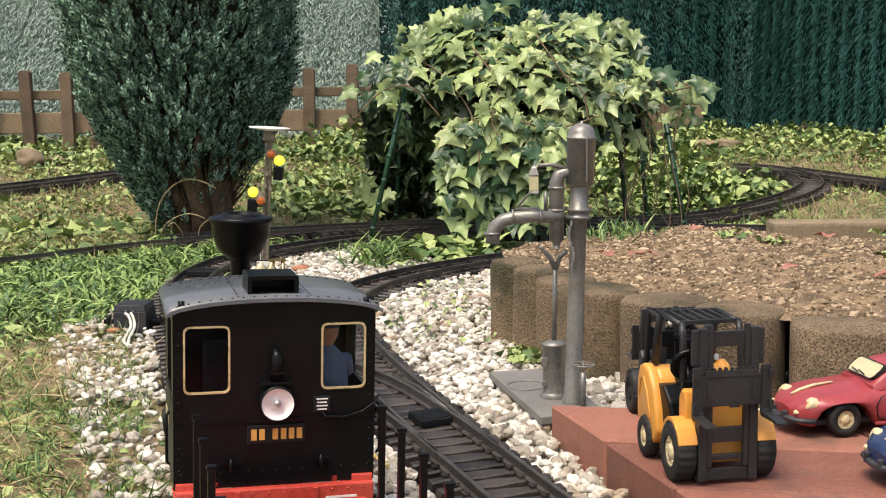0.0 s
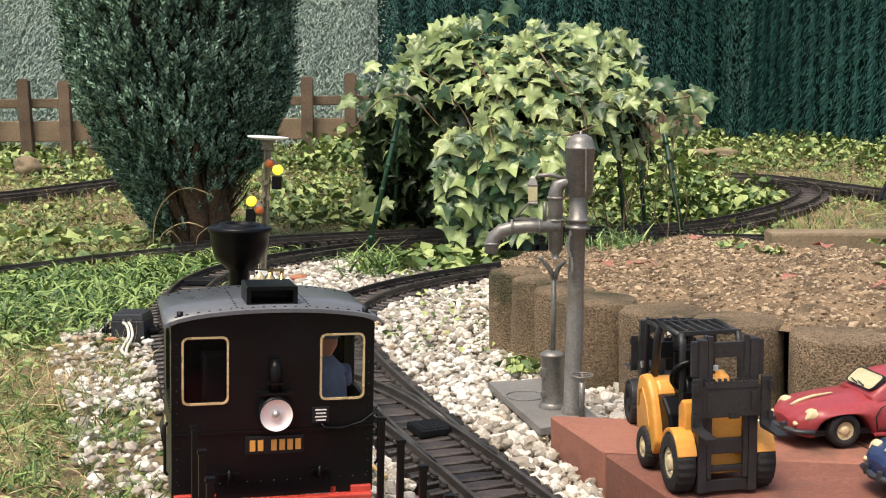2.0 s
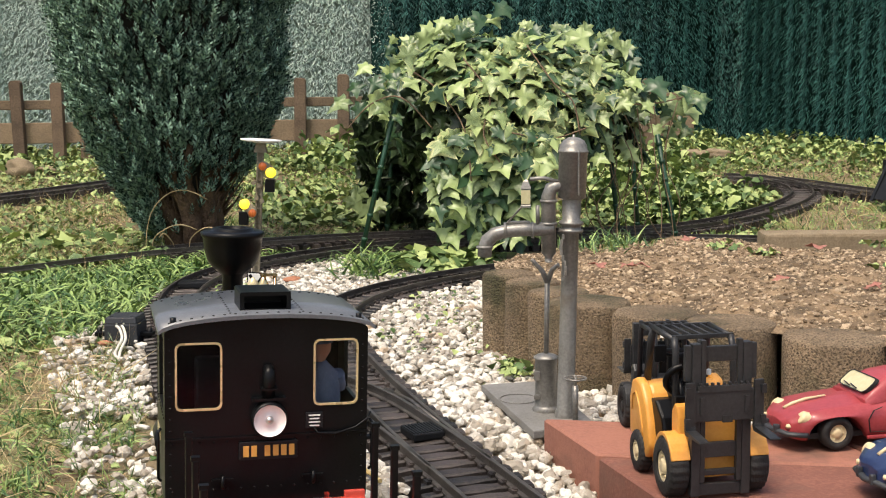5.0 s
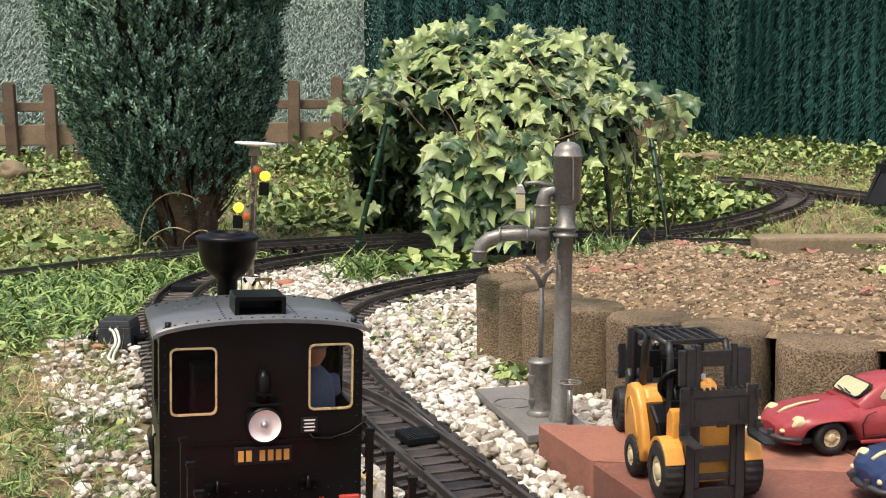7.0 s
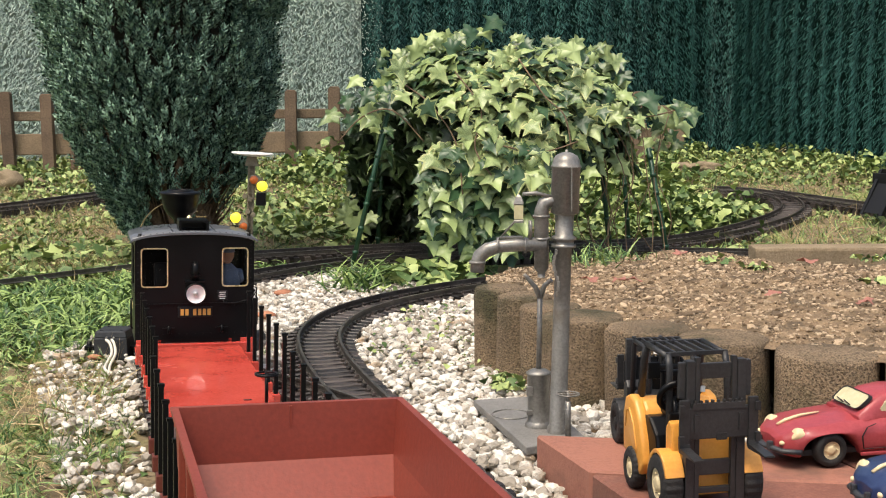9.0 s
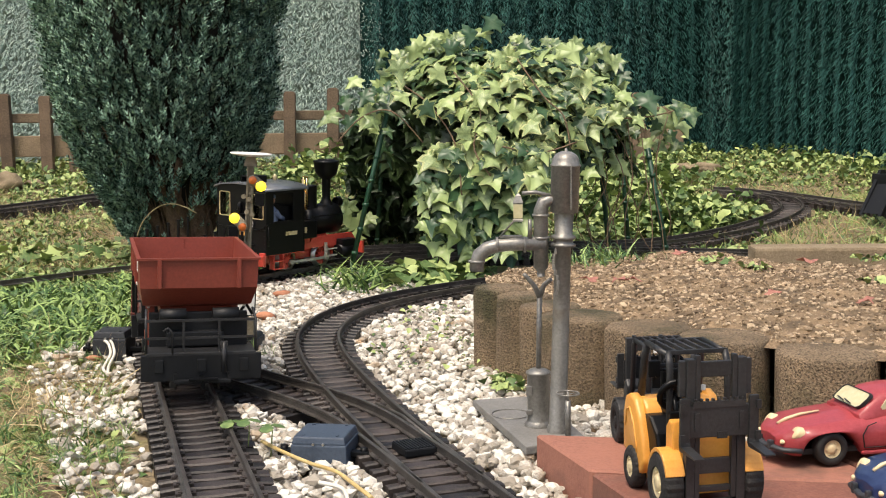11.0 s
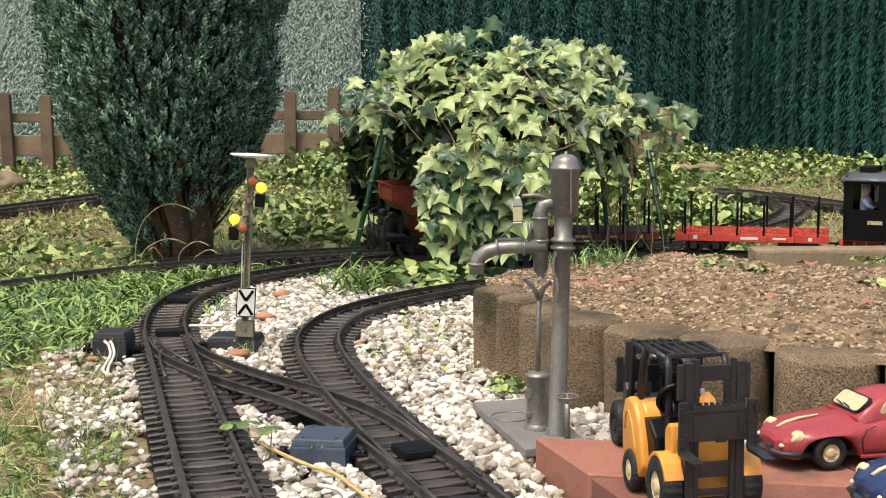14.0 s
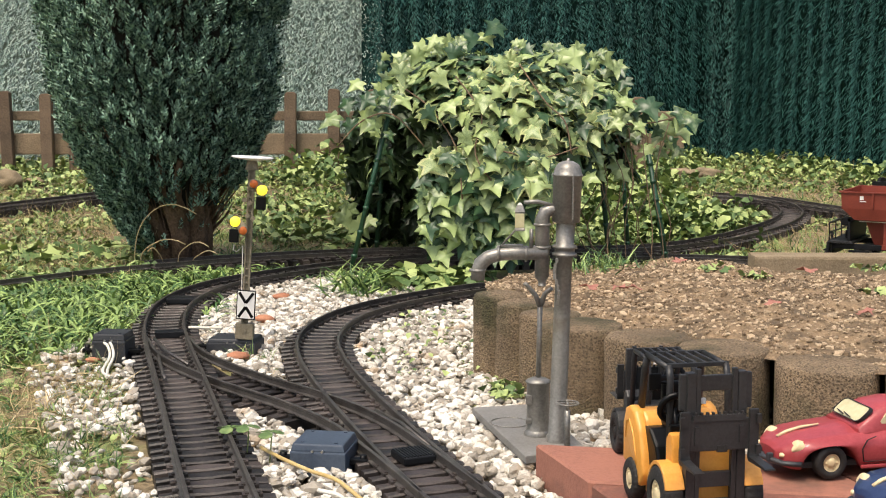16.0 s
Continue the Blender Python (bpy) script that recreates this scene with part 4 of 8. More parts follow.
        box(bm, (0.187, sy * 0.043, 0.037), (0.03, 0.016, 0.014), bevel=0.002)
        part("cylinder", bm, M_BLACK, t)
    # boiler
    bm = bmesh.new()
    axis = Matrix.Translation((0.078, 0, 0.074)) @ Matrix.Rotation(radians(90), 4, "Y")
    lathe(bm, [(0.0235, 0.0), (0.0235, 0.02), (0.0242, 0.0205), (0.0242, 0.023), (0.0235, 0.0235), (0.0235, 0.078), (0.025, 0.079), (0.025, 0.121), (0.022, 0.1225), (0.018, 0.126), (0, 0.127)], 28, axis)
    part("boiler", bm, M_BLACK, t)
    bm = bmesh.new()
    lathe(bm, [(0.0125, 0.092), (0.0118, 0.097), (0.0115, 0.128), (0.0122, 0.1285), (0.0122, 0.1305), (0.0105, 0.1312), (0, 0.1316)], 24, Matrix.Translation((0.146, 0, 0)))
    part("sand_dome", bm, M_BLACK, t)
    bm = bmesh.new()
    lathe(bm, [(0.0120, 0.092), (0.0110, 0.1000), (0.0082, 0.1030), (0.0070, 0.1080), (0.0072, 0.1385), (0.0096, 0.1410), (0.0142, 0.1445), (0.0178, 0.1500), (0.0198, 0.1575), (0.0208, 0.1655), (0.0220, 0.1668), (0.0222, 0.1690), (0.0200, 0.1702), (0.0146, 0.1705), (0.0142, 0.1720), (0.0100, 0.1722), (0.010, 0.166), (0, 0.166)], 36, Matrix.Translation((0.184, 0, 0)))
    part("chimney", bm, M_BLACK, t, "black flared spark-arrester chimney")
    bm = bmesh.new()
    lathe(bm, [(0.0062, 0.094), (0.0062, 0.122), (0.0045, 0.125), (0.0036, 0.128), (0.0052, 0.132), (0.0052, 0.135), (0.0032, 0.138), (0.0040, 0.141), (0.0022, 0.144), (0.0012, 0.147), (0, 0.1475)], 16, Matrix.Translation((0.120, -0.0130, 0)))
    cyl(bm, (0.120, -0.0205, 0.096), (0.120, -0.0205, 0.147), 0.0012, seg=8)
    box(bm, (0.120, -0.0165, 0.1478), (0.003, 0.011, 0.0016))
    part("safety_valve", bm, M_BRASS, t, "polished brass safety valve")
    bm = bmesh.new()
    lathe(bm, [(0.0015, 0.141), (0.003, 0.146), (0.0038, 0.15), (0.001, 0.1535), (0, 0.154)], 10, Matrix.Translation((0.07, 0, 0)))
    part("whistle", bm, M_GOLD, t)
    for sy in (-1, 1):
        bm = bmesh.new()
        tube(bm, [(0.082, sy * 0.0255, 0.083), (0.12, sy * 0.0262, 0.083), (0.198, sy * 0.0265, 0.083)], 0.0009, 6)
        part("handrail", bm, M_BLACK, t)
        bm = bmesh.new()
        cyl(bm, (0.115, sy * 0.030, 0.062), (0.115, sy * 0.030, 0.095), 0.0052, seg=12)
        box(bm, (0.115, sy * 0.030, 0.080), (0.013, 0.012, 0.004))
        part("air_pump", bm, M_BLACKM, t)
    bm = bmesh.new()
    lathe(bm, [(0.008, 0), (0.0085, 0.008), (0.0075, 0.010), (0.0, 0.006)], 18, Matrix.Translation((0.206, 0, 0.1)) @ Matrix.Rotation(radians(90), 4, "Y"))
    part("head_lamp", bm, M_BLACK, t)
    bm = bmesh.new()
    tube(bm, [(-0.013, 0.014, 0.0185), (-0.015, 0.011, 0.0215), (-0.016, 0.005, 0.0228), (-0.016, -0.005, 0.0228), (-0.015, -0.011, 0.0215), (-0.013, -0.014, 0.0185)], 0.0012, 8)
    box(bm, (-0.010, 0, 0.0195), (0.010, 0.012, 0.002))
    part("coupling_hoop", bm, M_WHITE, t, "white coupling hoop")
    coupling(t, -0.006)
    coupling(t, 0.224, sgn=1)
    # wheels and rods
    wheels = []
    for x in (0.072, 0.149):
        for sy in (-1, 1):
            wheels.append((wheel(t, x, sy * 0.0225, 0.0185, M_STEEL, M_RED, 10, sy), x, sy))
    rods = []
    for sy in (-1, 1):
        bm = bmesh.new()
        box(bm, (0.0385, 0, 0), (0.083, 0.002, 0.0045), bevel=0.0006)
        for x in (0, 0.077):
            cyl(bm, (x, -0.0022, 0), (x, 0.0022, 0), 0.0040, seg=12)
        rods.append((part("coupling_rod", bm, M_NICKEL, t, "bare metal rod"), sy))
        bm = bmesh.new()
        box(bm, (0.165, sy * 0.041, 0.0295), (0.04, 0.002, 0.002))
        box(bm, (0.165, sy * 0.041, 0.0185), (0.04, 0.002, 0.002))
        box(bm, (0.143, sy * 0.041, 0.029), (0.003, 0.004, 0.024))
        part("slide_bar", bm, M_NICKEL, t)
    return t, wheels, rods


def build_driver():
    """A plain toy figure that sits in the cab: one mesh."""
    bm = bmesh.new()
    lathe(bm, [(0.0, 0.0), (0.012, 0.0), (0.0125, 0.02), (0.011, 0.034), (0.0045, 0.041), (0.0, 0.042)], 14, Matrix.Diagonal((0.8, 1.05, 1, 1)))
    tube(bm, [(0, 0.011, 0.033), (0.006, 0.0135, 0.024), (0.016, 0.012, 0.020)], [0.0045, 0.0042, 0.0032], 8)
    tube(bm, [(0, -0.011, 0.033), (0.006, -0.0135, 0.024), (0.016, -0.012, 0.020)], [0.0045, 0.0042, 0.0032], 8)
    n = len(bm.faces)
    lathe(bm, [(0.0, 0.040), (0.0035, 0.041), (0.0068, 0.047), (0.0072, 0.051), (0.005, 0.0565), (0, 0.058)], 14)
    bm.faces.ensure_lookup_table()
    for f in bm.faces[n:]:
        f.material_index = 1
    lathe(bm, [(0.0085, 0.0525), (0.0075, 0.054), (0.0072, 0.0575), (0, 0.059)], 14)
    ob = part("toy_driver", bm, M_CLOTH)
    ob.data.materials.append(M_SKIN)
    return tagged(ob, "plain toy figure in blue jacket seated in the cab", "toy figure")


def build_flat(name, label, deck_mat, sill_mat, letter_mat, planks):
    """A bogie stake wagon, 0.255 m long."""
    t = thing(name, label, "wagon")
    L, W = 0.255, 0.098
    bm = bmesh.new()
    if planks:
        n = 19
        for k in range(n):
            w = (L - 0.004) / n
            pb = bmesh.new()
            box(pb, (0.002 + w * (k + 0.5), 0, 0.0380), (w - 0.0007, W - 0.012, 0.003), bevel=0.0003)
            part("plank", pb, deck_mat, t)
        box(bm, (L / 2, 0, 0.0353), (L - 0.004, W - 0.013, 0.002))
    else:
        box(bm, (L / 2, 0, 0.0378), (L - 0.002, W - 0.012, 0.0034), bevel=0.0005)
    part("deck", bm, deck_mat, t)
    for sy in (-1, 1):
        bm = bmesh.new()
        box(bm, (L / 2, sy * (W / 2 - 0.0070), 0.0312), (L, 0.003, 0.0125), bevel=0.0005)
        part("side_sill", bm, sill_mat, t)
        lettering_bars(t, [(0.125, sy * (W / 2 - 0.0054), 0.0312, 0.030, 0.0045), (0.175, sy * (W / 2 - 0.0054), 0.0312, 0.022, 0.003), (0.035, sy * (W / 2 - 0.0054), 0.0315, 0.007, 0.007), (0.225, sy * (W / 2 - 0.0054), 0.0315, 0.006, 0.006)], letter_mat)
    for x in (0.0015, L - 0.0015):
        bm = bmesh.new()
        box(bm, (x, 0, 0.0312), (0.003, W - 0.017, 0.0125), bevel=0.0005)
        part("end_sill", bm, sill_mat, t)
    bm = bmesh.new()
    box(bm, (L / 2, 0, 0.0275), (L - 0.03, 0.022, 0.010))
    part("centre_beam", bm, M_BLACKM, t)
    bm0 = bmesh.new()
    box(bm0, (0, 0, 0.026), (0.0038, 0.0034, 0.068), bevel=0.0006)
    box(bm0, (0, 0, 0.0605), (0.0036, 0.0044, 0.002))
    me = bpy.data.meshes.new("stake")
    bm0.to_mesh(me)
    bm0.free()
    me.materials.append(M_BLACK)
    bm0 = bmesh.new()
    box(bm0, (0, 0, 0), (0.0105, 0.0085, 0.0105), bevel=0.0007)
    pocket = bpy.data.meshes.new("stake_pocket")
    bm0.to_mesh(pocket)
    bm0.free()
    pocket.materials.append(sill_mat)
    for sy in (-1, 1):
        for k in range(6):
            x = 0.018 + k * (L - 0.036) / 5
            shared("stake_pocket", pocket, t, pose(x, sy * (W / 2 - 0.0015), 0.0312))
            shared("stake", me, t, pose(x, sy * (W / 2 - 0.0005), 0.0325))
    for x in (0.05, L - 0.05):
        bm = bmesh.new()
        for sy in (-1, 1):
            box(bm, (x, sy * 0.034, 0.021), (0.052, 0.004, 0.007), bevel=0.0008)
            for dx in (-0.019, 0.019):
                box(bm, (x + dx, sy * 0.036, 0.0165), (0.011, 0.006, 0.012), bevel=0.0012)
            for dx in (-0.005, 0.0, 0.005):
                cyl(bm, (x + dx, sy * 0.036, 0.012), (x + dx, sy * 0.036, 0.024), 0.0022, seg=8)
        box(bm, (x, 0, 0.026), (0.018, 0.07, 0.006))
        b = part("bogie", bm, M_DARKBOX, t)
        for dx in (-0.019, 0.019):
            for sy in (-1, 1):
                wheel(t, x + dx, sy * 0.0225, 0.0130, M_RAIL, M_BLACKM, 0, sy)
    # brake post with its hand wheel
    bm = bmesh.new()
    cyl(bm, (0.012, -0.034, 0.037), (0.012, -0.034, 0.0635), 0.0014, seg=8)
    ring = [Vector((0.012 + 0.0085 * math.cos(k * math.pi / 10), -0.034 + 0.0085 * math.sin(k * math.pi / 10), 0.0635)) for k in range(21)]
    tube(bm, ring, 0.0010, 6, False)
    for k in range(0, 20, 5):
        tube(bm, [(0.012, -0.034, 0.0630), ring[k]], 0.0008, 5)
    part("brake_wheel", bm, M_BLACK, t)
    for x, y in ((0.030, -0.022), (L - 0.020, -0.022)):
        bm = bmesh.new()
        box(bm, (x, y, 0.0397), (0.0016, 0.0060, 0.0008))
        part("deck_slot", bm, M_BLACKM, t)
    coupling(t, 0.0)
    coupling(t, L, sgn=1)
    return t


def build_hopper():
    """A two-axle hopper wagon, 0.228 m long, its tub 0.188 m at the rim."""
    t = thing("hopper_wagon", "oxide red hopper wagon with black end platforms", "wagon")
    x0, x1, W = 0.020, 0.208, 0.112
    cx = (x0 + x1) / 2

    def ring(z, ix, iy):
        return [(x0 + ix, -W / 2 + iy, z), (x1 - ix, -W / 2 + iy, z), (x1 - ix, W / 2 - iy, z), (x0 + ix, W / 2 - iy, z)]
    levels = [(0.1265, 0.0, 0.0), (0.1245, 0.0, 0.0), (0.1243, 0.0025, 0.002), (0.0985, 0.0035, 0.003), (0.080, 0.024, 0.006), (0.078, 0.030, 0.010)]
    inner = [(0.1265, 0.0035, 0.0035), (0.0995, 0.0060, 0.0055), (0.084, 0.022, 0.009)]
    bm = bmesh.new()
    out = [[bm.verts.new(p) for p in ring(*l)] for l in levels]
    inn = [[bm.verts.new(p) for p in ring(*l)] for l in inner]

    def skin(a, b):
        for k in range(4):
            bm.faces.new((a[k], a[(k + 1) % 4], b[(k + 1) % 4], b[k]))
    for a, b in zip(out, out[1:]):
        skin(b, a)
    skin(out[0], inn[0])
    for a, b in zip(inn, inn[1:]):
        skin(a, b)
    bm.faces.new(inn[-1][::-1])
    bm.faces.new(out[-1])
    bmesh.ops.recalc_face_normals(bm, faces=bm.faces[:])
    tub = part("tub", bm, M_OXIDE, t)
    ribs = [(x0 + 0.0015, y, 0.0) for y in (-0.036, 0.036)] + [(x1 - 0.0015, y, 0.0) for y in (-0.036, 0.036)]
    for x, y, _ in ribs:
        bm = bmesh.new()
        box(bm, (x, y, 0.1120), (0.004, 0.004, 0.027), bevel=0.0005)
        part("rib", bm, M_OXIDE, tub)
    for sy in (-1, 1):
        for x in (cx - 0.04, cx, cx + 0.04):
            bm = bmesh.new()
            box(bm, (x, sy * (W / 2 - 0.0012), 0.1120), (0.0035, 0.0032, 0.027), bevel=0.0005)
            part("rib", bm, M_OXIDE, tub)
    for y in (0.0,):
        for x in (x0 + 0.004, x1 - 0.004):
            bm = bmesh.new()
            box(bm, (x, y, 0.1125), (0.0012, 0.0012, 0.026))
            part("seam", bm, M_OXIDE, tub)
    for sy in (-1, 1):
        lettering_bars(tub, [(cx + 0.004, sy * (W / 2 - 0.0020), 0.1165, 0.008, 0.0065), (cx + 0.004, sy * (W / 2 - 0.0022), 0.1065, 0.020, 0.0032), (cx + 0.004, sy * (W / 2 - 0.0036), 0.0905, 0.015, 0.002), (cx - 0.058, sy * (W / 2 - 0.0018), 0.1165, 0.006, 0.006), (cx - 0.056, sy * (W / 2 - 0.0020), 0.111, 0.010, 0.0016)], M_WHITE)
        for x in (cx - 0.022, cx + 0.022):
            bm = bmesh.new()
            box(bm, (x, sy * 0.040, 0.058), (0.006, 0.006, 0.046), bevel=0.0005)
            box(bm, (x, sy * 0.0425, 0.036), (0.009, 0.004, 0.008))
            part("leg", bm, M_OXIDE, t)
        bm = bmesh.new()
        box(bm, (cx, sy * 0.0445, 0.0775), (0.128, 0.0022, 0.0022))
        part("ledge", bm, M_STEEL, t)
        bm = bmesh.new()
        prism(bm, [(cx - 0.016, 0.034), (cx + 0.016, 0.034), (cx + 0.024, 0.006), (cx - 0.024, 0.006)], "y", sy * 0.036 - 0.002, sy * 0.036 + 0.002)
        part("chute", bm, M_OXIDE, t)
        bm = bmesh.new()
        box(bm, (cx, sy * 0.038, 0.034), (0.218, 0.005, 0.009), bevel=0.0008)
        part("side_frame", bm, M_BLACKM, t)
        for x in (0.050, 0.178):
            bm = bmesh.new()
            box(bm, (x, sy * 0.041, 0.018), (0.014, 0.008, 0.014), bevel=0.0015)
            box(bm, (x, sy * 0.040, 0.026), (0.034, 0.004, 0.004), bevel=0.0008)
            part("axle_box", bm, M_BLACKM, t)
            wheel(t, x, sy * 0.0225, 0.0155, M_RAIL, M_BLACKM, 0, sy)
    bm = bmesh.new()
    box(bm, (cx, 0, 0.056), (0.085, 0.05, 0.046), taper=1.35)
    part("tub_bottom", bm, M_OXIDE, t)
    for x, s in ((0.0, 1), (0.228, -1)):
        bm = bmesh.new()
        box(bm, (x + s * 0.021, 0, 0.041), (0.042, 0.098, 0.004), bevel=0.0006)
        part("platform", bm, M_TOYBLACK, t)
        bm = bmesh.new()
        box(bm, (x + s * 0.002, 0, 0.029), (0.004, 0.108, 0.024), bevel=0.0008)
        for y in (-0.038, 0.038, 0.0):
            box(bm, (x - s * 0.001, y, 0.031), (0.003, 0.008, 0.012), bevel=0.0008)
        part("end_beam", bm, M_BLACKM, t)
        bm = bmesh.new()
        for y in (-0.049, 0.049):
            tube(bm, [(x + s * 0.003, y, 0.042), (x + s * 0.003, y, 0.073), (x + s * 0.018, y * 0.98, 0.080)], 0.0013, 6)
        for z in (0.056, 0.072):
            box(bm, (x + s * 0.003, 0, z), (0.002, 0.099, 0.0022))
        for y in (-0.016, 0.016):
            box(bm, (x + s * 0.003, y, 0.057), (0.002, 0.002, 0.03))
        part("guard_rail", bm, M_TOYBLACK, t)
        bm = bmesh.new()
        cyl(bm, (x - s * 0.0015, -0.020, 0.024), (x - s * 0.0015, -0.020, 0.052), 0.0024, seg=8)
        box(bm, (x - s * 0.0015, -0.020, 0.050), (0.004, 0.0065, 0.006), bevel=0.0008)
        part("brake_column", bm, M_TOYBLACK, t)
        bm = bmesh.new()
        tube(bm, [(x + s * 0.001, 0.026, 0.040), (x - s * 0.001, 0.026, 0.062), (x - s * 0.001, 0.030, 0.066), (x - s * 0.001, 0.034, 0.063)], 0.0011, 6)
        part("hooked_grip", bm, M_TOYBLACK, t)
        bm = bmesh.new()
        box(bm, (x - s * 0.010, 0, 0.0185), (0.006, 0.050, 0.0035), bevel=0.0008)
        for y in (-0.024, 0.024):
            box(bm, (x - s * 0.008, y, 0.0215), (0.004, 0.003, 0.008))
        part("coupling_plate", bm, M_BLACKM, t)
        bm = bmesh.new()
        box(bm, (x + s * 0.034, 0, 0.058), (0.004, 0.090, 0.034), bevel=0.001)
        for y in (-0.024, 0.024):
            cyl(bm, (x + s * 0.024, y - 0.012, 0.0735), (x + s * 0.024, y + 0.012, 0.0735), 0.0062, seg=14)
        box(bm, (x + s * 0.026, 0.004, 0.0515), (0.010, 0.052, 0.014), bevel=0.0015)
        part("brake_gear", bm, M_BLACKM, t)
        for y in (-0.042, 0.042):
            bm = bmesh.new()
            box(bm, (x + s * 0.006, y, 0.018), (0.012, 0.012, 0.0015))
            box(bm, (x + s * 0.006, y - 0.005, 0.0245), (0.0016, 0.0016, 0.014))
            box(bm, (x + s * 0.006, y + 0.005, 0.0245), (0.0016, 0.0016, 0.014))
            part("step", bm, M_BLACKM, t)
        coupling(t, x, sgn=-s)
    return t


LOCO, LOCO_WHEELS, LOCO_RODS = build_loco()
DRIVER = build_driver()
REDW = build_flat("stake_wagon", "bright red bogie stake wagon with black stakes", M_RED, M_RED, M_WHITE, False)
BROWNW = build_flat("stake_wagon", "brown bogie stake wagon with planked deck and black stakes", M_BROWN, M_BROWNRED, M_GOLD, True)
HOPPER = build_hopper()

build_terrace()

# way that the train has gone, second by second
RUN = [(0.0, 0.0), (7.0, 0.0), (7.2, 0.010), (7.5, 0.058), (7.8, 0.135), (8.1, 0.21), (8.4, 0.318), (8.7, 0.420), (9.0, 0.535), (9.2, 0.615), (11.4, 1.44), (13.5, 2.25), (14.5, 2.595), (15.2, 2.888), (16.0, 3.235)]
START = 2.787


def run_at(t):
    """The way that the train has gone at t seconds, gliding through RUN."""
    T, S = [r[0] for r in RUN], [r[1] for r in RUN]
    i = 0
    while i < len(T) - 2 and T[i + 1] <= t:
        i += 1

    def slope(k):
        if k == 0 or k == len(T) - 1:
            return (S[min(k + 1, len(T) - 1)] - S[max(k - 1, 0)]) / (T[min(k + 1, len(T) - 1)] - T[max(k - 1, 0)])
        a, b = (S[k] - S[k - 1]) / (T[k] - T[k - 1]), (S[k + 1] - S[k]) / (T[k + 1] - T[k])
        return 0.0 if a * b <= 0 else 2 * a * b / (a + b)
    h = T[i + 1] - T[i]
    u = (t - T[i]) / h
    return (S[i] * (2 * u ** 3 - 3 * u * u + 1) + h * slope(i) * (u ** 3 - 2 * u * u + u) + S[i + 1] * (3 * u * u - 2 * u ** 3) + h * slope(i + 1) * (u ** 3 - u * u))


# each vehicle: its rear end behind the cab's rear, and its axles ahead of that end
STOCK = {"loco": (0.0, 0.072, 0.149), "red": (-0.296, 0.05, 0.205), "brown": (-0.588, 0.05, 0.205), "hopper": (-0.842, 0.050, 0.178)}
TIMES = [0.0, 3.5, 6.8] + [7.0 + 0.2 * k for k in range(46)]
SPIN_TIMES = [0.0, 3.5, 6.9] + [7.0 + k / 15 for k in range(136)]


# ---------------------------------------------------------------- toys on the terrace
def toy_wheel(parent, x, y, r, w, hub_mat, out, treads=22):
    """A treaded rubber tyre with a pale hub; out is +1 or -1 along y."""
    bm = bmesh.new()
    m = Matrix.Rotation(radians(-90), 4, "X")
    lathe(bm, [(r * 0.55, -w / 2), (r * 0.9, -w / 2), (r, -w / 2 + 0.0015), (r, w / 2 - 0.0015), (r * 0.9, w / 2), (r * 0.55, w / 2), (r * 0.5, 0), (r * 0.55, -w / 2)], 4 * treads or 28, m)
    for v in bm.verts if treads else ():
        k = round(math.atan2(v.co.z, v.co.x) / (2 * math.pi / (4 * treads)))
        if math.hypot(v.co.x, v.co.z) > r * 0.97 and k % 4 < 2:
            v.co.x, v.co.z = v.co.x * 1.045, v.co.z * 1.045
    t = part("wheel", bm, M_TYRE, parent)
    t.matrix_basis = pose(x, y, r)
    bm = bmesh.new()
    q = Matrix.Rotation(radians(-90 * out), 4, "X")
    lathe(bm, [(0, -w * 0.3), (r * 0.56, -w * 0.3), (r * 0.56, w * 0.40), (r * 0.50, w * 0.42), (r * 0.44, w * 0.32), (r * 0.30, w * 0.34), (r * 0.26, w * 0.46), (r * 0.1, w * 0.48), (0, w * 0.48)], 24, q)
    for k in range(6):
        a = 2 * math.pi * k / 6
        lathe(bm, [(r * 0.05, w * 0.33), (r * 0.05, w * 0.42), (0, w * 0.43)], 6, q @ Matrix.Translation((r * 0.37 * math.cos(a), r * 0.37 * math.sin(a), 0)))
    part("hub", bm, hub_mat, t, "cream hub")
    return t


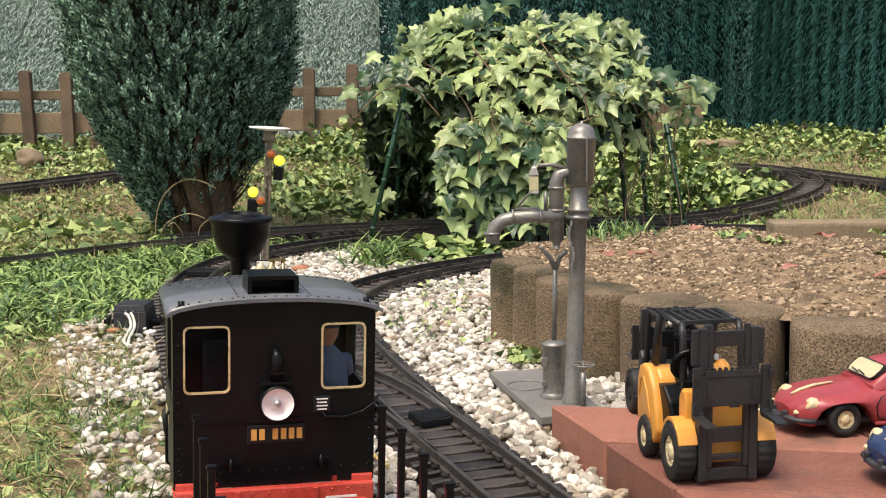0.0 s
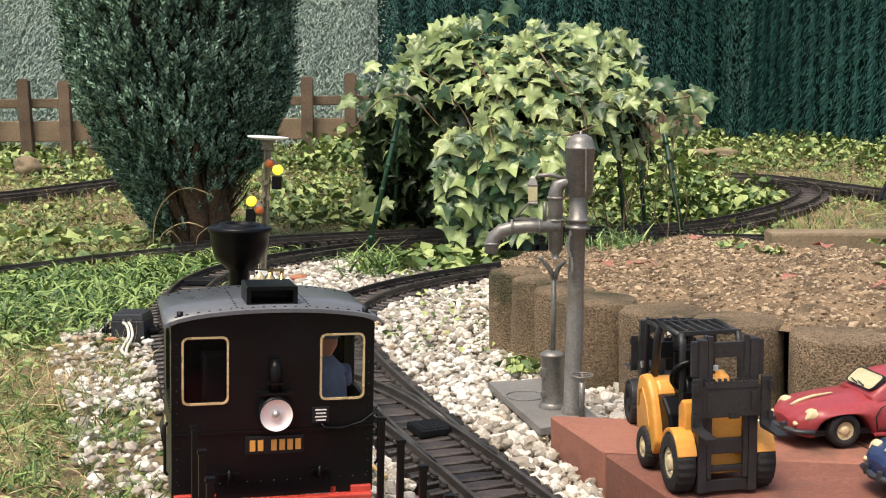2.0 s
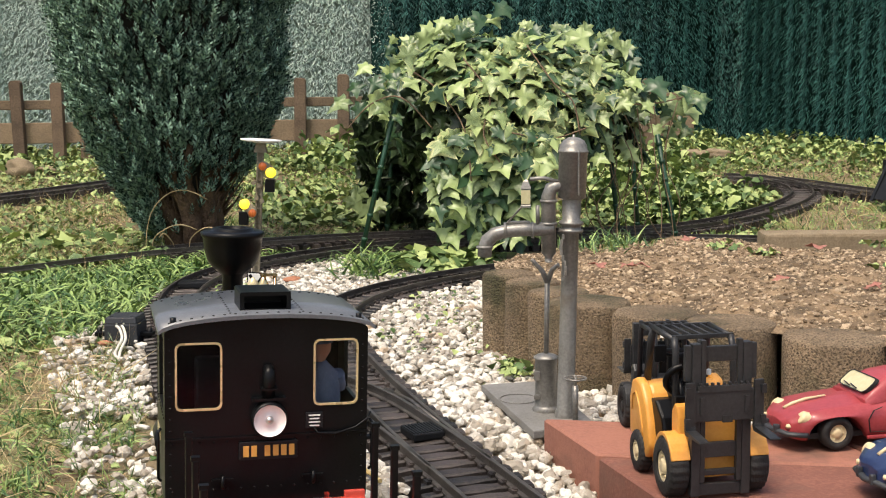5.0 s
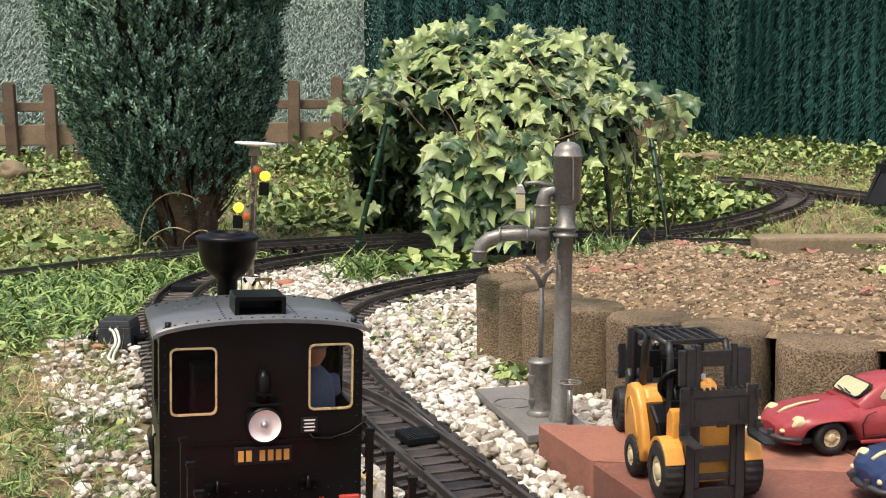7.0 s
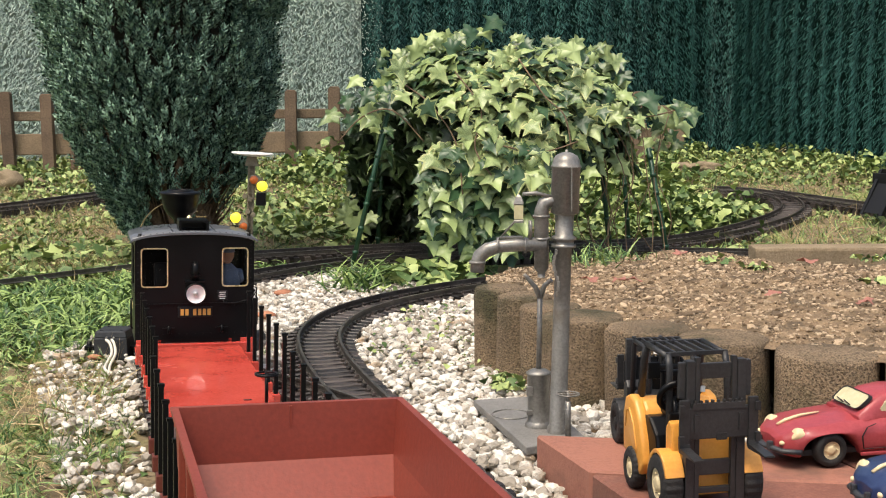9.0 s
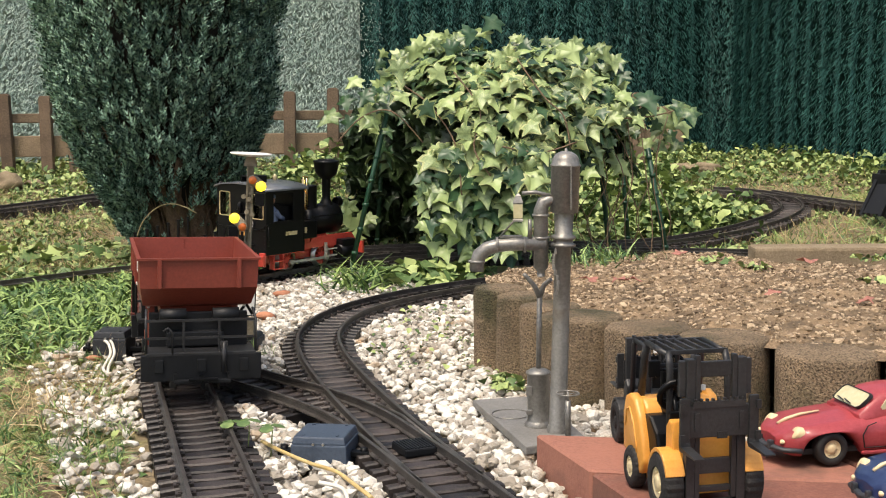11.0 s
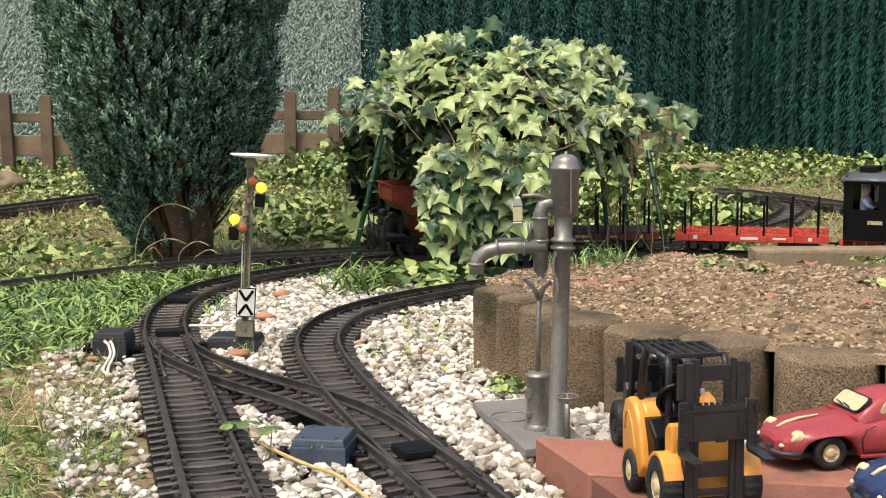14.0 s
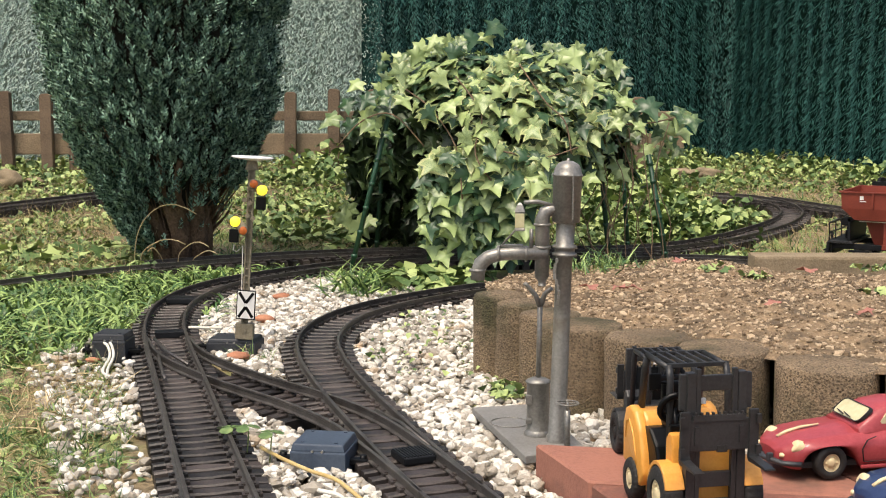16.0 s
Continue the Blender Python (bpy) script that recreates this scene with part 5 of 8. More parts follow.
def build_forklift(m, body_mat, label, hub_mat=M_CREAM, top=0.0945, brackets=True):
    """A toy forklift; origin on the ground under the front axle, x forward."""
    t = thing("toy_forklift", label, "toy forklift", m)
    # counterweight and side panels
    bm = bmesh.new()
    side = [(-0.088, 0.012), (-0.092, 0.022), (-0.093, 0.044), (-0.086, 0.055), (-0.064, 0.056), (-0.056, 0.051), (-0.042, 0.028), (-0.020, 0.022), (-0.012, 0.012), (-0.020, 0.007), (-0.070, 0.007)]
    prism(bm, side, "y", -0.0235, 0.0235, 0.0022)
    part("chassis", bm, body_mat, t)
    bm = bmesh.new()
    prism(bm, [(-0.060, 0.028), (-0.062, 0.0485), (-0.046, 0.0485), (-0.030, 0.040), (-0.022, 0.026), (-0.040, 0.024)], "y", -0.0240, 0.0240, 0.002)
    part("engine_cover", bm, M_BLACK, t)
    bm = bmesh.new()
    prism(bm, [(-0.010, 0.012), (-0.010, 0.049), (-0.004, 0.054), (0.002, 0.053), (0.005, 0.046), (0.008, 0.010)], "y", -0.0235, 0.0235, 0.0015)
    box(bm, (0.007, 0, 0.026), (0.004, 0.022, 0.007), bevel=0.0015)
    part("front_cowl", bm, body_mat, t)
    for sy in (-1, 1):
        bm = bmesh.new()
        arc = [(0.0225 * math.cos(radians(a)) + 0.0, 0.0175 + 0.0205 * math.sin(radians(a))) for a in range(20, 171, 15)]
        inner = [(0.0195 * math.cos(radians(a)), 0.0175 + 0.018 * math.sin(radians(a))) for a in range(170, 19, -15)]
        prism(bm, arc + inner, "y", sy * 0.0258 - 0.0062, sy * 0.0258 + 0.0062, 0.0006)
        part("mudguard", bm, body_mat, t)
        for x, y, rad, w in ((0.0, 0.0262, 0.0172, 0.013), (-0.069, 0.0268, 0.0126, 0.009)):
            wh = toy_wheel(t, x, sy * y, rad, w, hub_mat, sy)
            wh.matrix_basis = wh.matrix_basis @ Matrix.Diagonal((1.25, 1, 1, 1))
        # swollen rear side panel with a moulded groove
        bm = bmesh.new()
        prism(bm, [(-0.093, 0.020), (-0.094, 0.044), (-0.088, 0.055), (-0.078, 0.058), (-0.066, 0.056), (-0.054, 0.046), (-0.046, 0.033), (-0.042, 0.020), (-0.050, 0.012), (-0.056, 0.010), (-0.060, 0.019), (-0.070, 0.0245), (-0.081, 0.020)], "y", sy * 0.0255 - 0.0035, sy * 0.0255 + 0.0035, 0.0024)
        for f in bm.faces:
            f.smooth = True
        panel = part("side_panel", bm, body_mat, t)
        bm = bmesh.new()
        tube(bm, [(-0.086, sy * 0.0289, 0.036), (-0.083, sy * 0.0291, 0.047), (-0.076, sy * 0.0291, 0.049), (-0.066, sy * 0.0291, 0.041), (-0.060, sy * 0.0291, 0.030), (-0.058, sy * 0.0289, 0.024)], 0.0007, 6)
        part("groove", bm, body_mat, panel)
        # overhead guard posts
        bm = bmesh.new()
        tube(bm, [(-0.013, sy * 0.0200, 0.030), (-0.017, sy * 0.0192, 0.084), (-0.021, sy * 0.0190, 0.0905)], 0.0024, 8)
        part("guard_post", bm, M_TOYBLACK, t)
        bm = bmesh.new()
        tube(bm, [(-0.082, sy * 0.0205, 0.045), (-0.074, sy * 0.0195, 0.081), (-0.070, sy * 0.0190, 0.0900)], 0.0027, 8)
        part("guard_post", bm, M_TOYBLACK, t)
        bm = bmesh.new()
        tube(bm, [(-0.020, sy * 0.0195, 0.0895), (-0.070, sy * 0.0195, 0.0905)], 0.0019, 6)
        part("roof_beam", bm, M_TOYBLACK, t)
    for k in range(7):
        bm = bmesh.new()
        if k < 2:
            box(bm, (-0.0205 - k * 0.049, 0, 0.0908), (0.0026, 0.041, 0.0026), bevel=0.0004)
        else:
            box(bm, (-0.045, -0.0132 + (k - 2) * 0.0066, 0.0906), (0.049, 0.0019, 0.0022), bevel=0.0004)
        part("roof_bar", bm, M_TOYBLACK, t)
    # seat and steering
    bm = bmesh.new()
    box(bm, (-0.048, 0, 0.051), (0.022, 0.026, 0.006), bevel=0.002)
    box(bm, (-0.059, 0, 0.062), (0.006, 0.025, 0.026), bevel=0.002)
    part("seat", bm, M_BLACK, t)
    bm = bmesh.new()
    ring = [(0.0092 * math.cos(2 * math.pi * k / 16), 0.0092 * math.sin(2 * math.pi * k / 16), 0) for k in range(17)]
    q = Matrix.Translation((-0.016, -0.0165, 0.066)) @ Matrix.Rotation(radians(-62), 4, "Y")
    tube(bm, [q @ Vector(p) for p in ring], 0.0022, 8, False)
    tube(bm, [q @ Vector((0, 0, 0)), (-0.008, -0.0165, 0.053)], 0.0016, 6)
    for k in range(3):
        a = 2 * math.pi * k / 3
        tube(bm, [q @ Vector((0, 0, 0)), q @ Vector((0.0092 * math.cos(a), 0.0092 * math.sin(a), 0))], 0.0009, 6)
    part("steering_wheel", bm, M_BLACK, t)
    bm = bmesh.new()
    box(bm, (-0.0075, -0.010, 0.0545), (0.006, 0.024, 0.006), bevel=0.001)
    part("dashboard", bm, M_BLACK, t)
    bm = bmesh.new()
    tube(bm, [(-0.02, -0.0195, 0.080), (-0.018, -0.0270, 0.082)], 0.0009, 6)
    box(bm, (-0.018, -0.0290, 0.082), (0.002, 0.008, 0.010), bevel=0.0006)
    part("mirror", bm, M_BLACK, t)
    # mast
    for sy in (-1, 1):
        bm = bmesh.new()
        prism(bm, [(0.013, 0.002), (0.021, 0.002), (0.021, top - 0.002), (0.013, top - 0.002)], "y", sy * 0.0165 - 0.0028, sy * 0.0165 + 0.0028, 0.0005)
        part("mast_outer", bm, M_TOYBLACK, t)
        bm = bmesh.new()
        prism(bm, [(0.0155, 0.010), (0.0205, 0.010), (0.0205, top), (0.0155, top)], "y", sy * 0.0119 - 0.0016, sy * 0.0119 + 0.0016, 0.0005)
        part("mast_inner", bm, M_TOYBLACK, t)
        if brackets:
            bm = bmesh.new()
            box(bm, (0.016, sy * 0.0212, top - 0.0135), (0.005, 0.0042, 0.021), bevel=0.0006)
            part("mast_bracket", bm, M_TOYBLACK, t)
        bm = bmesh.new()
        prism(bm, [(0.0245, 0.0455), (0.0280, 0.0455), (0.0285, 0.0435), (0.058, 0.0420), (0.058, 0.0411), (0.027, 0.0407), (0.0245, 0.0430)], "y", sy * 0.0222 - 0.0032, sy * 0.0222 + 0.0032)
        box(bm, (0.0262, sy * 0.0222, 0.0572), (0.0034, 0.0062, 0.028), bevel=0.0006)
        for z in (0.048, 0.066):
            box(bm, (0.0285, sy * 0.0245, z), (0.004, 0.003, 0.005))
        part("fork", bm, M_TOYBLACK, t)
    for z, h in ((0.0055, 0.007), (0.0155, 0.0035), (0.029, 0.009), (top - 0.0085, 0.009)):
        bm = bmesh.new()
        box(bm, (0.0165, 0, z), (0.004, 0.036, h), bevel=0.0006)
        part("mast_crossbar", bm, M_TOYBLACK, t)
    bm = bmesh.new()
    box(bm, (0.0245, 0, 0.0568), (0.0035, 0.040, 0.0185), bevel=0.0008)
    box(bm, (0.0250, 0, 0.0668), (0.004, 0.034, 0.0035))
    for k in range(9):
        box(bm, (0.0250, -0.015 + k * 0.00375, 0.0692), (0.003, 0.0014, 0.002))
    for y in (-0.0145, 0.0145):
        box(bm, (0.0268, y, 0.0570), (0.0014, 0.003, 0.010))
    part("fork_carriage", bm, M_TOYBLACK, t)
    bm = bmesh.new()
    box(bm, (0.0262, 0.002, 0.0488), (0.0018, 0.0065, 0.004))
    part("carriage_notch", bm, M_TYRE, t)
    bm = bmesh.new()
    lathe(bm, [(0.0016, 0), (0.0016, 0.003), (0, 0.0036)], 8, Matrix.Translation((0.012, -0.006, 0.073)))
    part("mast_cap", bm, M_WHITE, t)
    return t


def build_car(m, paint, label):
    """A toy coupe with round wings; origin on the ground at its middle, x forward."""
    round_again = m.to_scale().z / m.to_scale().x
    t = thing("toy_car", label, "toy car", m)
    # lower body: (x, half width, bottom, shoulder, top)
    secs = [(0.0565, 0.010, 0.012, 0.018, 0.0205), (0.0545, 0.0165, 0.0095, 0.019, 0.0235), (0.050, 0.0205, 0.008, 0.022, 0.0275), (0.043, 0.0228, 0.008, 0.0245, 0.0305), (0.030, 0.0238, 0.008, 0.026, 0.0330), (0.017, 0.0238, 0.008, 0.0265, 0.0352),
            (0.0, 0.0236, 0.008, 0.0268, 0.0362), (-0.018, 0.0238, 0.008, 0.027, 0.0362), (-0.034, 0.0236, 0.008, 0.0262, 0.0335), (-0.046, 0.0215, 0.009, 0.0235, 0.028), (-0.0535, 0.017, 0.0105, 0.0195, 0.0225), (-0.0565, 0.010, 0.0125, 0.017, 0.019)]
    arches = ((0.0325, 0.0136), (-0.0325, 0.0136))
    bm = bmesh.new()
    rings = []
    # denser sections, so that the wheel arches can be cut into the sides
    fine = []
    for a, b in zip(secs, secs[1:]):
        for k in range(5):
            u = k / 5
            fine.append(tuple(p + (q - p) * u for p, q in zip(a, b)))
    fine.append(secs[-1])
    for x, hw, zb, zs, zt in fine:
        for ax, ar in arches:
            if abs(x - ax) < ar:
                zb = max(zb, 0.0115 + math.sqrt(ar * ar - (x - ax) ** 2))
        zs = max(zs, zb + 0.0008)
        zt = max(zt, zs + 0.001)
        bulge = 0.0014 * sum(math.exp(-((x - ax) / 0.013) ** 2) for ax, _ in arches)
        half = [(hw * 0.93, zb), (hw + bulge * 0.7, zb + (zs - zb) * 0.35), (hw + bulge, zb + (zs - zb) * 0.75), (hw * 0.97 + bulge, zs), (hw * 0.86, zs + (zt - zs) * 0.50), (hw * 0.62, zs + (zt - zs) * 0.78), (hw * 0.3, zt - (zt - zs) * 0.04), (0, zt)]
        if x > 0.016:
            half[4] = (hw * 0.88, zs + (zt - zs) * 0.72)
            half[5] = (hw * 0.60, zs + (zt - zs) * 0.66)
        rings.append([bm.verts.new((x, y, z)) for y, z in half] + [bm.verts.new((x, -y, z)) for y, z in half[-2::-1]])
    for a, b in zip(rings, rings[1:]):
        for k in range(len(a) - 1):
            bm.faces.new((a[k], b[k], b[k + 1], a[k + 1])).smooth = True
        bm.faces.new((a[0], a[-1], b[-1], b[0]))
    bm.faces.new(rings[0])
    bm.faces.new(rings[-1][::-1])
    bmesh.ops.recalc_face_normals(bm, faces=bm.faces[:])
    part("body", bm, paint, t)
    # cabin
    bm = bmesh.new()
    cab = [(0.0175, 0.0190, 0.0345, 0.0350), (0.0105, 0.0178, 0.0350, 0.0440), (0.0040, 0.0165, 0.0355, 0.0495), (-0.006, 0.0160, 0.0355, 0.0520), (-0.018, 0.0158, 0.0350, 0.0512), (-0.030, 0.0160, 0.0325, 0.0455), (-0.042, 0.0155, 0.0270, 0.0350), (-0.050, 0.0130, 0.0220, 0.0265)]
    rings = []
    for x, hw, z0, z1 in cab:
        half = [(hw * 1.08, z0 - 0.003), (hw * 1.02, z0 + (z1 - z0) * 0.45), (hw * 0.93, z0 + (z1 - z0) * 0.78), (hw * 0.72, z0 + (z1 - z0) * 0.95), (hw * 0.35, z1), (0, z1 + 0.0004)]
        rings.append([bm.verts.new((x, y, z)) for y, z in half] + [bm.verts.new((x, -y, z)) for y, z in half[-2::-1]])
    for a, b in zip(rings, rings[1:]):
        for k in range(len(a) - 1):
            bm.faces.new((a[k], b[k], b[k + 1], a[k + 1])).smooth = True
    bm.faces.new(rings[0])
    bm.faces.new(rings[-1][::-1])
    bmesh.ops.recalc_face_normals(bm, faces=bm.faces[:])
    part("cabin", bm, paint, t)
    # windscreen and side windows
    bm = bmesh.new()
    slope = Matrix.Translation((0.0112, 0, 0.0425)) @ Matrix.Rotation(radians(52), 4, "Y")
    a = rounded(0, 0, 0.0115, 0.0300, 0.0032)
    prism(bm, [(-p[0], p[1]) for p in a], "z", 0.0000, 0.0022)
    bmesh.ops.transform(bm, matrix=slope @ Matrix.Rotation(radians(0), 4, "Z"), verts=bm.verts[:])
    ws = part("windscreen", bm, M_SCREEN, t, "yellowed clear windscreen")
    bm = bmesh.new()
    frame_prism(bm, rounded(0, 0, 0.0128, 0.0314, 0.0038), a, "z", 0.0004, 0.0026)
    bmesh.ops.transform(bm, matrix=slope, verts=bm.verts[:])
    part("seal", bm, M_TYRE, ws)
    for sy in (-1, 1):
        bm = bmesh.new()
        tube(bm, [slope @ Vector((0.005, sy * 0.004 + 0.003, 0.0032)), slope @ Vector((0.0035, sy * 0.004 - 0.006, 0.0032))], 0.0004, 5)
        part("wiper", bm, M_TYRE, t)
        bm = bmesh.new()
        prism(bm, [(0.0065, 0.0375), (0.0015, 0.0462), (-0.006, 0.0485), (-0.0135, 0.0478), (-0.0135, 0.0375)], "y", sy * 0.0168 - 0.0006, sy * 0.0168 + 0.0006)
        part("side_window", bm, M_SCREEN, t)
        bm = bmesh.new()
        prism(bm, [(-0.0155, 0.0378), (-0.0155, 0.0470), (-0.022, 0.0450), (-0.027, 0.0385)], "y", sy * 0.0166 - 0.0006, sy * 0.0166 + 0.0006)
        part("side_window", bm, M_SCREEN, t)
        # lamps
        bm = bmesh.new()
        q = Matrix.Translation((0.0505, sy * 0.0172, 0.0252)) @ Matrix.Rotation(radians(66), 4, "Y") @ Matrix.Diagonal((0.94, 0.80, 0.7, 1))
        lathe(bm, [(0.0049, -0.008), (0.0050, -0.0016), (0.0046, -0.0009), (0.003, -0.0003), (0, 0.0)], 20, q)
        part("headlamp", bm, M_CREAM, t, "cream headlamp")
        bm = bmesh.new()
        lathe(bm, [(0.0016, -0.002), (0.0017, 0.0012), (0, 0.002)], 10, Matrix.Translation((0.0545, sy * 0.0150, 0.0178)) @ Matrix.Rotation(radians(80), 4, "Y"))
        part("indicator", bm, M_CREAM, t)
        bm = bmesh.new()
        tube(bm, [(0.0165, sy * 0.0243, 0.0125), (0.0175, sy * 0.0245, 0.022), (0.0150, sy * 0.0243, 0.0285), (0.010, sy * 0.0232, 0.0305)], 0.00035, 4)
        tube(bm, [(0.0165, sy * 0.0243, 0.0125), (-0.014, sy * 0.0243, 0.0125), (-0.0155, sy * 0.0240, 0.029)], 0.00035, 4)
        part("door_gap", bm, M_TYRE, t)
        bm = bmesh.new()
        box(bm, (0, sy * 0.0240, 0.0088), (0.036, 0.0022, 0.0026), bevel=0.0008)
        part("rocker_panel", bm, paint, t)
        wh = toy_wheel(t, 0.0325, sy * 0.0190, 0.0125, 0.0090, M_CREAM, sy, 0)
        wh.matrix_basis = wh.matrix_basis @ Matrix.Diagonal((round_again, 1, 1, 1))
        wh = toy_wheel(t, -0.0325, sy * 0.0190, 0.0125, 0.0090, M_CREAM, sy, 0)
        wh.matrix_basis = wh.matrix_basis @ Matrix.Diagonal((round_again, 1, 1, 1))
    bm = bmesh.new()
    tube(bm, [(0.030, -0.0005, 0.0342), (0.040, -0.0005, 0.0325), (0.047, -0.0005, 0.0298), (0.0515, -0.0005, 0.0265)], [0.0006, 0.0011, 0.0013, 0.0012], 8)
    part("bonnet_strip", bm, M_CREAM, t)
    for sx in (1, -1):
        bm = bmesh.new()
        tube(bm, [(sx * 0.0475, -0.0225, 0.0125), (sx * 0.0550, -0.0175, 0.0125), (sx * 0.0590, 0.0, 0.0125), (sx * 0.0550, 0.0175, 0.0125), (sx * 0.0475, 0.0225, 0.0125)], 0.0020, 8)
        for y in (-0.0075, 0.0075):
            box(bm, (sx * 0.0582, y, 0.0142), (0.003, 0.003, 0.0065), bevel=0.0008)
        part("bumper", bm, M_DARKBOX, t)
    bm = bmesh.new()
    box(bm, (0, 0, 0.0102), (0.10, 0.036, 0.004))
    part("floor_pan", bm, M_TYRE, t)
    return t


TOP = 0.0128
build_forklift(pose(0.1635, 0.7535, TOP, 0, 0, -78.5) @ Matrix.Diagonal((0.75, 1.00, 1.06, 1)), M_YELLOW, "yellow and black toy forklift truck on the pavers")
build_forklift(pose(0.1560, 0.912, TOP - 0.001, 0, 0, 97) @ Matrix.Diagonal((0.64, 0.86, 0.89, 1)), M_TOYBLACK, "all black toy forklift parked behind the yellow one", M_TYRE, 0.088, False)
build_car(pose(0.3105, 0.8722, TOP, 0, 0, 192) @ Matrix.Diagonal((1.47, 1.14, 0.96, 1)), M_CARRED, "faded red toy coupe with cream wheels on the pavers")
build_car(pose(0.323, 0.748, TOP, 0, 0, 190) @ Matrix.Diagonal((1.18, 1.10, 1.02, 1)), M_CARBLUE, "dark blue toy coupe on the pavers")


# ---------------------------------------------------------------- water crane
def build_crane():
    t = thing("water_crane", "grey model water crane with lantern on a concrete plate", "water crane")
    bm = bmesh.new()
    corners = [(0.0262, 1.096), (0.087, 1.110), (0.114, 0.965), (0.064, 0.941)]
    prism(bm, corners, "z", -0.0075, -0.001, 0.0010)
    part("base_plate", bm, M_PLATE, t, "flat light grey base slab")
    bm = bmesh.new()
    c = Vector((0.0575, 1.042, 0))
    tube(bm, [(c.x + 0.0165 * math.cos(a * math.pi / 14), c.y + 0.0165 * math.sin(a * math.pi / 14), -0.0006) for a in range(29)], 0.0007, 5, False)
    part("manhole_ring", bm, M_CRANE, t)
    # column
    y0 = 0.985
    tilt = Matrix.Translation((0.0925, y0, 0)) @ Matrix.Rotation(radians(1.7), 4, "Y")
    bm = bmesh.new()
    lathe(bm, [(0.0086, -0.002), (0.0086, 0.003), (0.0072, 0.005), (0.0067, 0.10), (0.0064, 0.150), (0.0100, 0.151), (0.0100, 0.153), (0.0080, 0.1535), (0.0080, 0.1565), (0.0100, 0.157), (0.0100, 0.159), (0.0072, 0.1605), (0.0078, 0.178)], 26, tilt)
    part("column", bm, M_CRANE, t)
    bm = bmesh.new()
    lathe(bm, [(0.0078, 0.1770), (0.0112, 0.1785), (0.0114, 0.2140), (0.0120, 0.2145), (0.0120, 0.2160), (0.0113, 0.2165), (0.0106, 0.2205), (0.0085, 0.2240), (0.0045, 0.2262), (0.0012, 0.2268), (0.0012, 0.2285), (0, 0.229)], 28, tilt)
    box(bm, (0.0925 + 0.0065 + 0.003, y0 - 0.0115, 0.198), (0.0012, 0.0012, 0.034))
    for k in range(14):
        a = 2 * math.pi * k / 14
        p = tilt @ Vector((0.0119 * math.cos(a), 0.0119 * math.sin(a), 0.2153))
        rivet(bm, p, (math.cos(a), math.sin(a), 0), 0.0007)
    part("head_tank", bm, M_CRANE, t)
    # swing arm
    x = 0.079
    bm = bmesh.new()
    tube(bm, [(0.094, y0, 0.188), (0.086, y0 - 0.001, 0.188), (0.081, y0 - 0.002, 0.186), (x, y0 - 0.002, 0.180), (x, y0 - 0.002, 0.134)], [0.0050, 0.0050, 0.0056, 0.0058, 0.0058], 14)
    for z in (0.176, 0.158):
        lathe(bm, [(0.0058, z - 0.001), (0.0070, z - 0.001), (0.0070, z + 0.001), (0.0058, z + 0.001)], 16, Matrix.Translation((x, y0 - 0.002, 0)))
    lathe(bm, [(0.0, 0.126), (0.003, 0.127), (0.003, 0.131), (0.0058, 0.134)], 12, Matrix.Translation((x, y0 - 0.002, 0)))
    part("riser", bm, M_CRANE, t)
    bm = bmesh.new()
    tube(bm, [(x + 0.004, y0 - 0.004, 0.1535), (0.060, y0 - 0.004, 0.1535), (0.045, y0 - 0.004, 0.1525), (0.036, y0 - 0.004, 0.1500), (0.030, y0 - 0.004, 0.1450), (0.0280, y0 - 0.004, 0.139), (0.0275, y0 - 0.004, 0.132)], [0.0055, 0.0053, 0.0053, 0.0056, 0.0058, 0.0058, 0.0056], 16)
    lathe(bm, [(0.0056, 0.1385), (0.0068, 0.1388), (0.0068, 0.1408), (0.0056, 0.141)], 16, Matrix.Translation((0.0277, y0 - 0.004, 0)))
    box(bm, (0.055, y0 - 0.004, 0.1595), (0.018, 0.003, 0.0022), bevel=0.0005)
    for xx in (0.044, 0.066):
        lathe(bm, [(0.0055, -0.001), (0.0064, -0.001), (0.0064, 0.001), (0.0055, 0.001)], 14, Matrix.Translation((xx, y0 - 0.004, 0.153)) @ Matrix.Rotation(radians(90), 4, "Y"))
    part("spout", bm, M_CRANE, t)
    bm = bmesh.new()
    tube(bm, [(0.045, y0 - 0.004, 0.158), (0.057, y0 - 0.008, 0.172), (0.064, y0 - 0.010, 0.181)], 0.0008, 6)
    part("stay_rod", bm, M_CRANE, t)
    # lantern
    bm = bmesh.new()
    lathe(bm, [(0.0, 0.172), (0.0056, 0.172), (0.0056, 0.1735), (0.0050, 0.174), (0.0050, 0.1865), (0.0058, 0.187), (0.0030, 0.1925), (0.0012, 0.194), (0, 0.1945)], 4, Matrix.Translation((0.0605, y0 - 0.010, 0)) @ Matrix.Rotation(radians(40), 4, "Z"), False)
    lan = part("lantern", bm, M_CRANE, t)
    bm = bmesh.new()
    lathe(bm, [(0.0, 0.1748), (0.00505, 0.1748), (0.00515, 0.1858), (0, 0.1858)], 4, Matrix.Translation((0.0605, y0 - 0.0102, 0)) @ Matrix.Rotation(radians(40), 4, "Z"), False)
    part("lantern_glass", bm, M_SCREEN, lan)
    bm = bmesh.new()
    tube(bm, [(0.064, y0 - 0.006, 0.194), (0.075, y0 - 0.004, 0.1945), (0.088, y0 - 0.003, 0.191)], 0.0016, 8)
    tube(bm, [(0.070, y0 - 0.006, 0.158), (0.070, y0 - 0.006, 0.173)], 0.0016, 8)
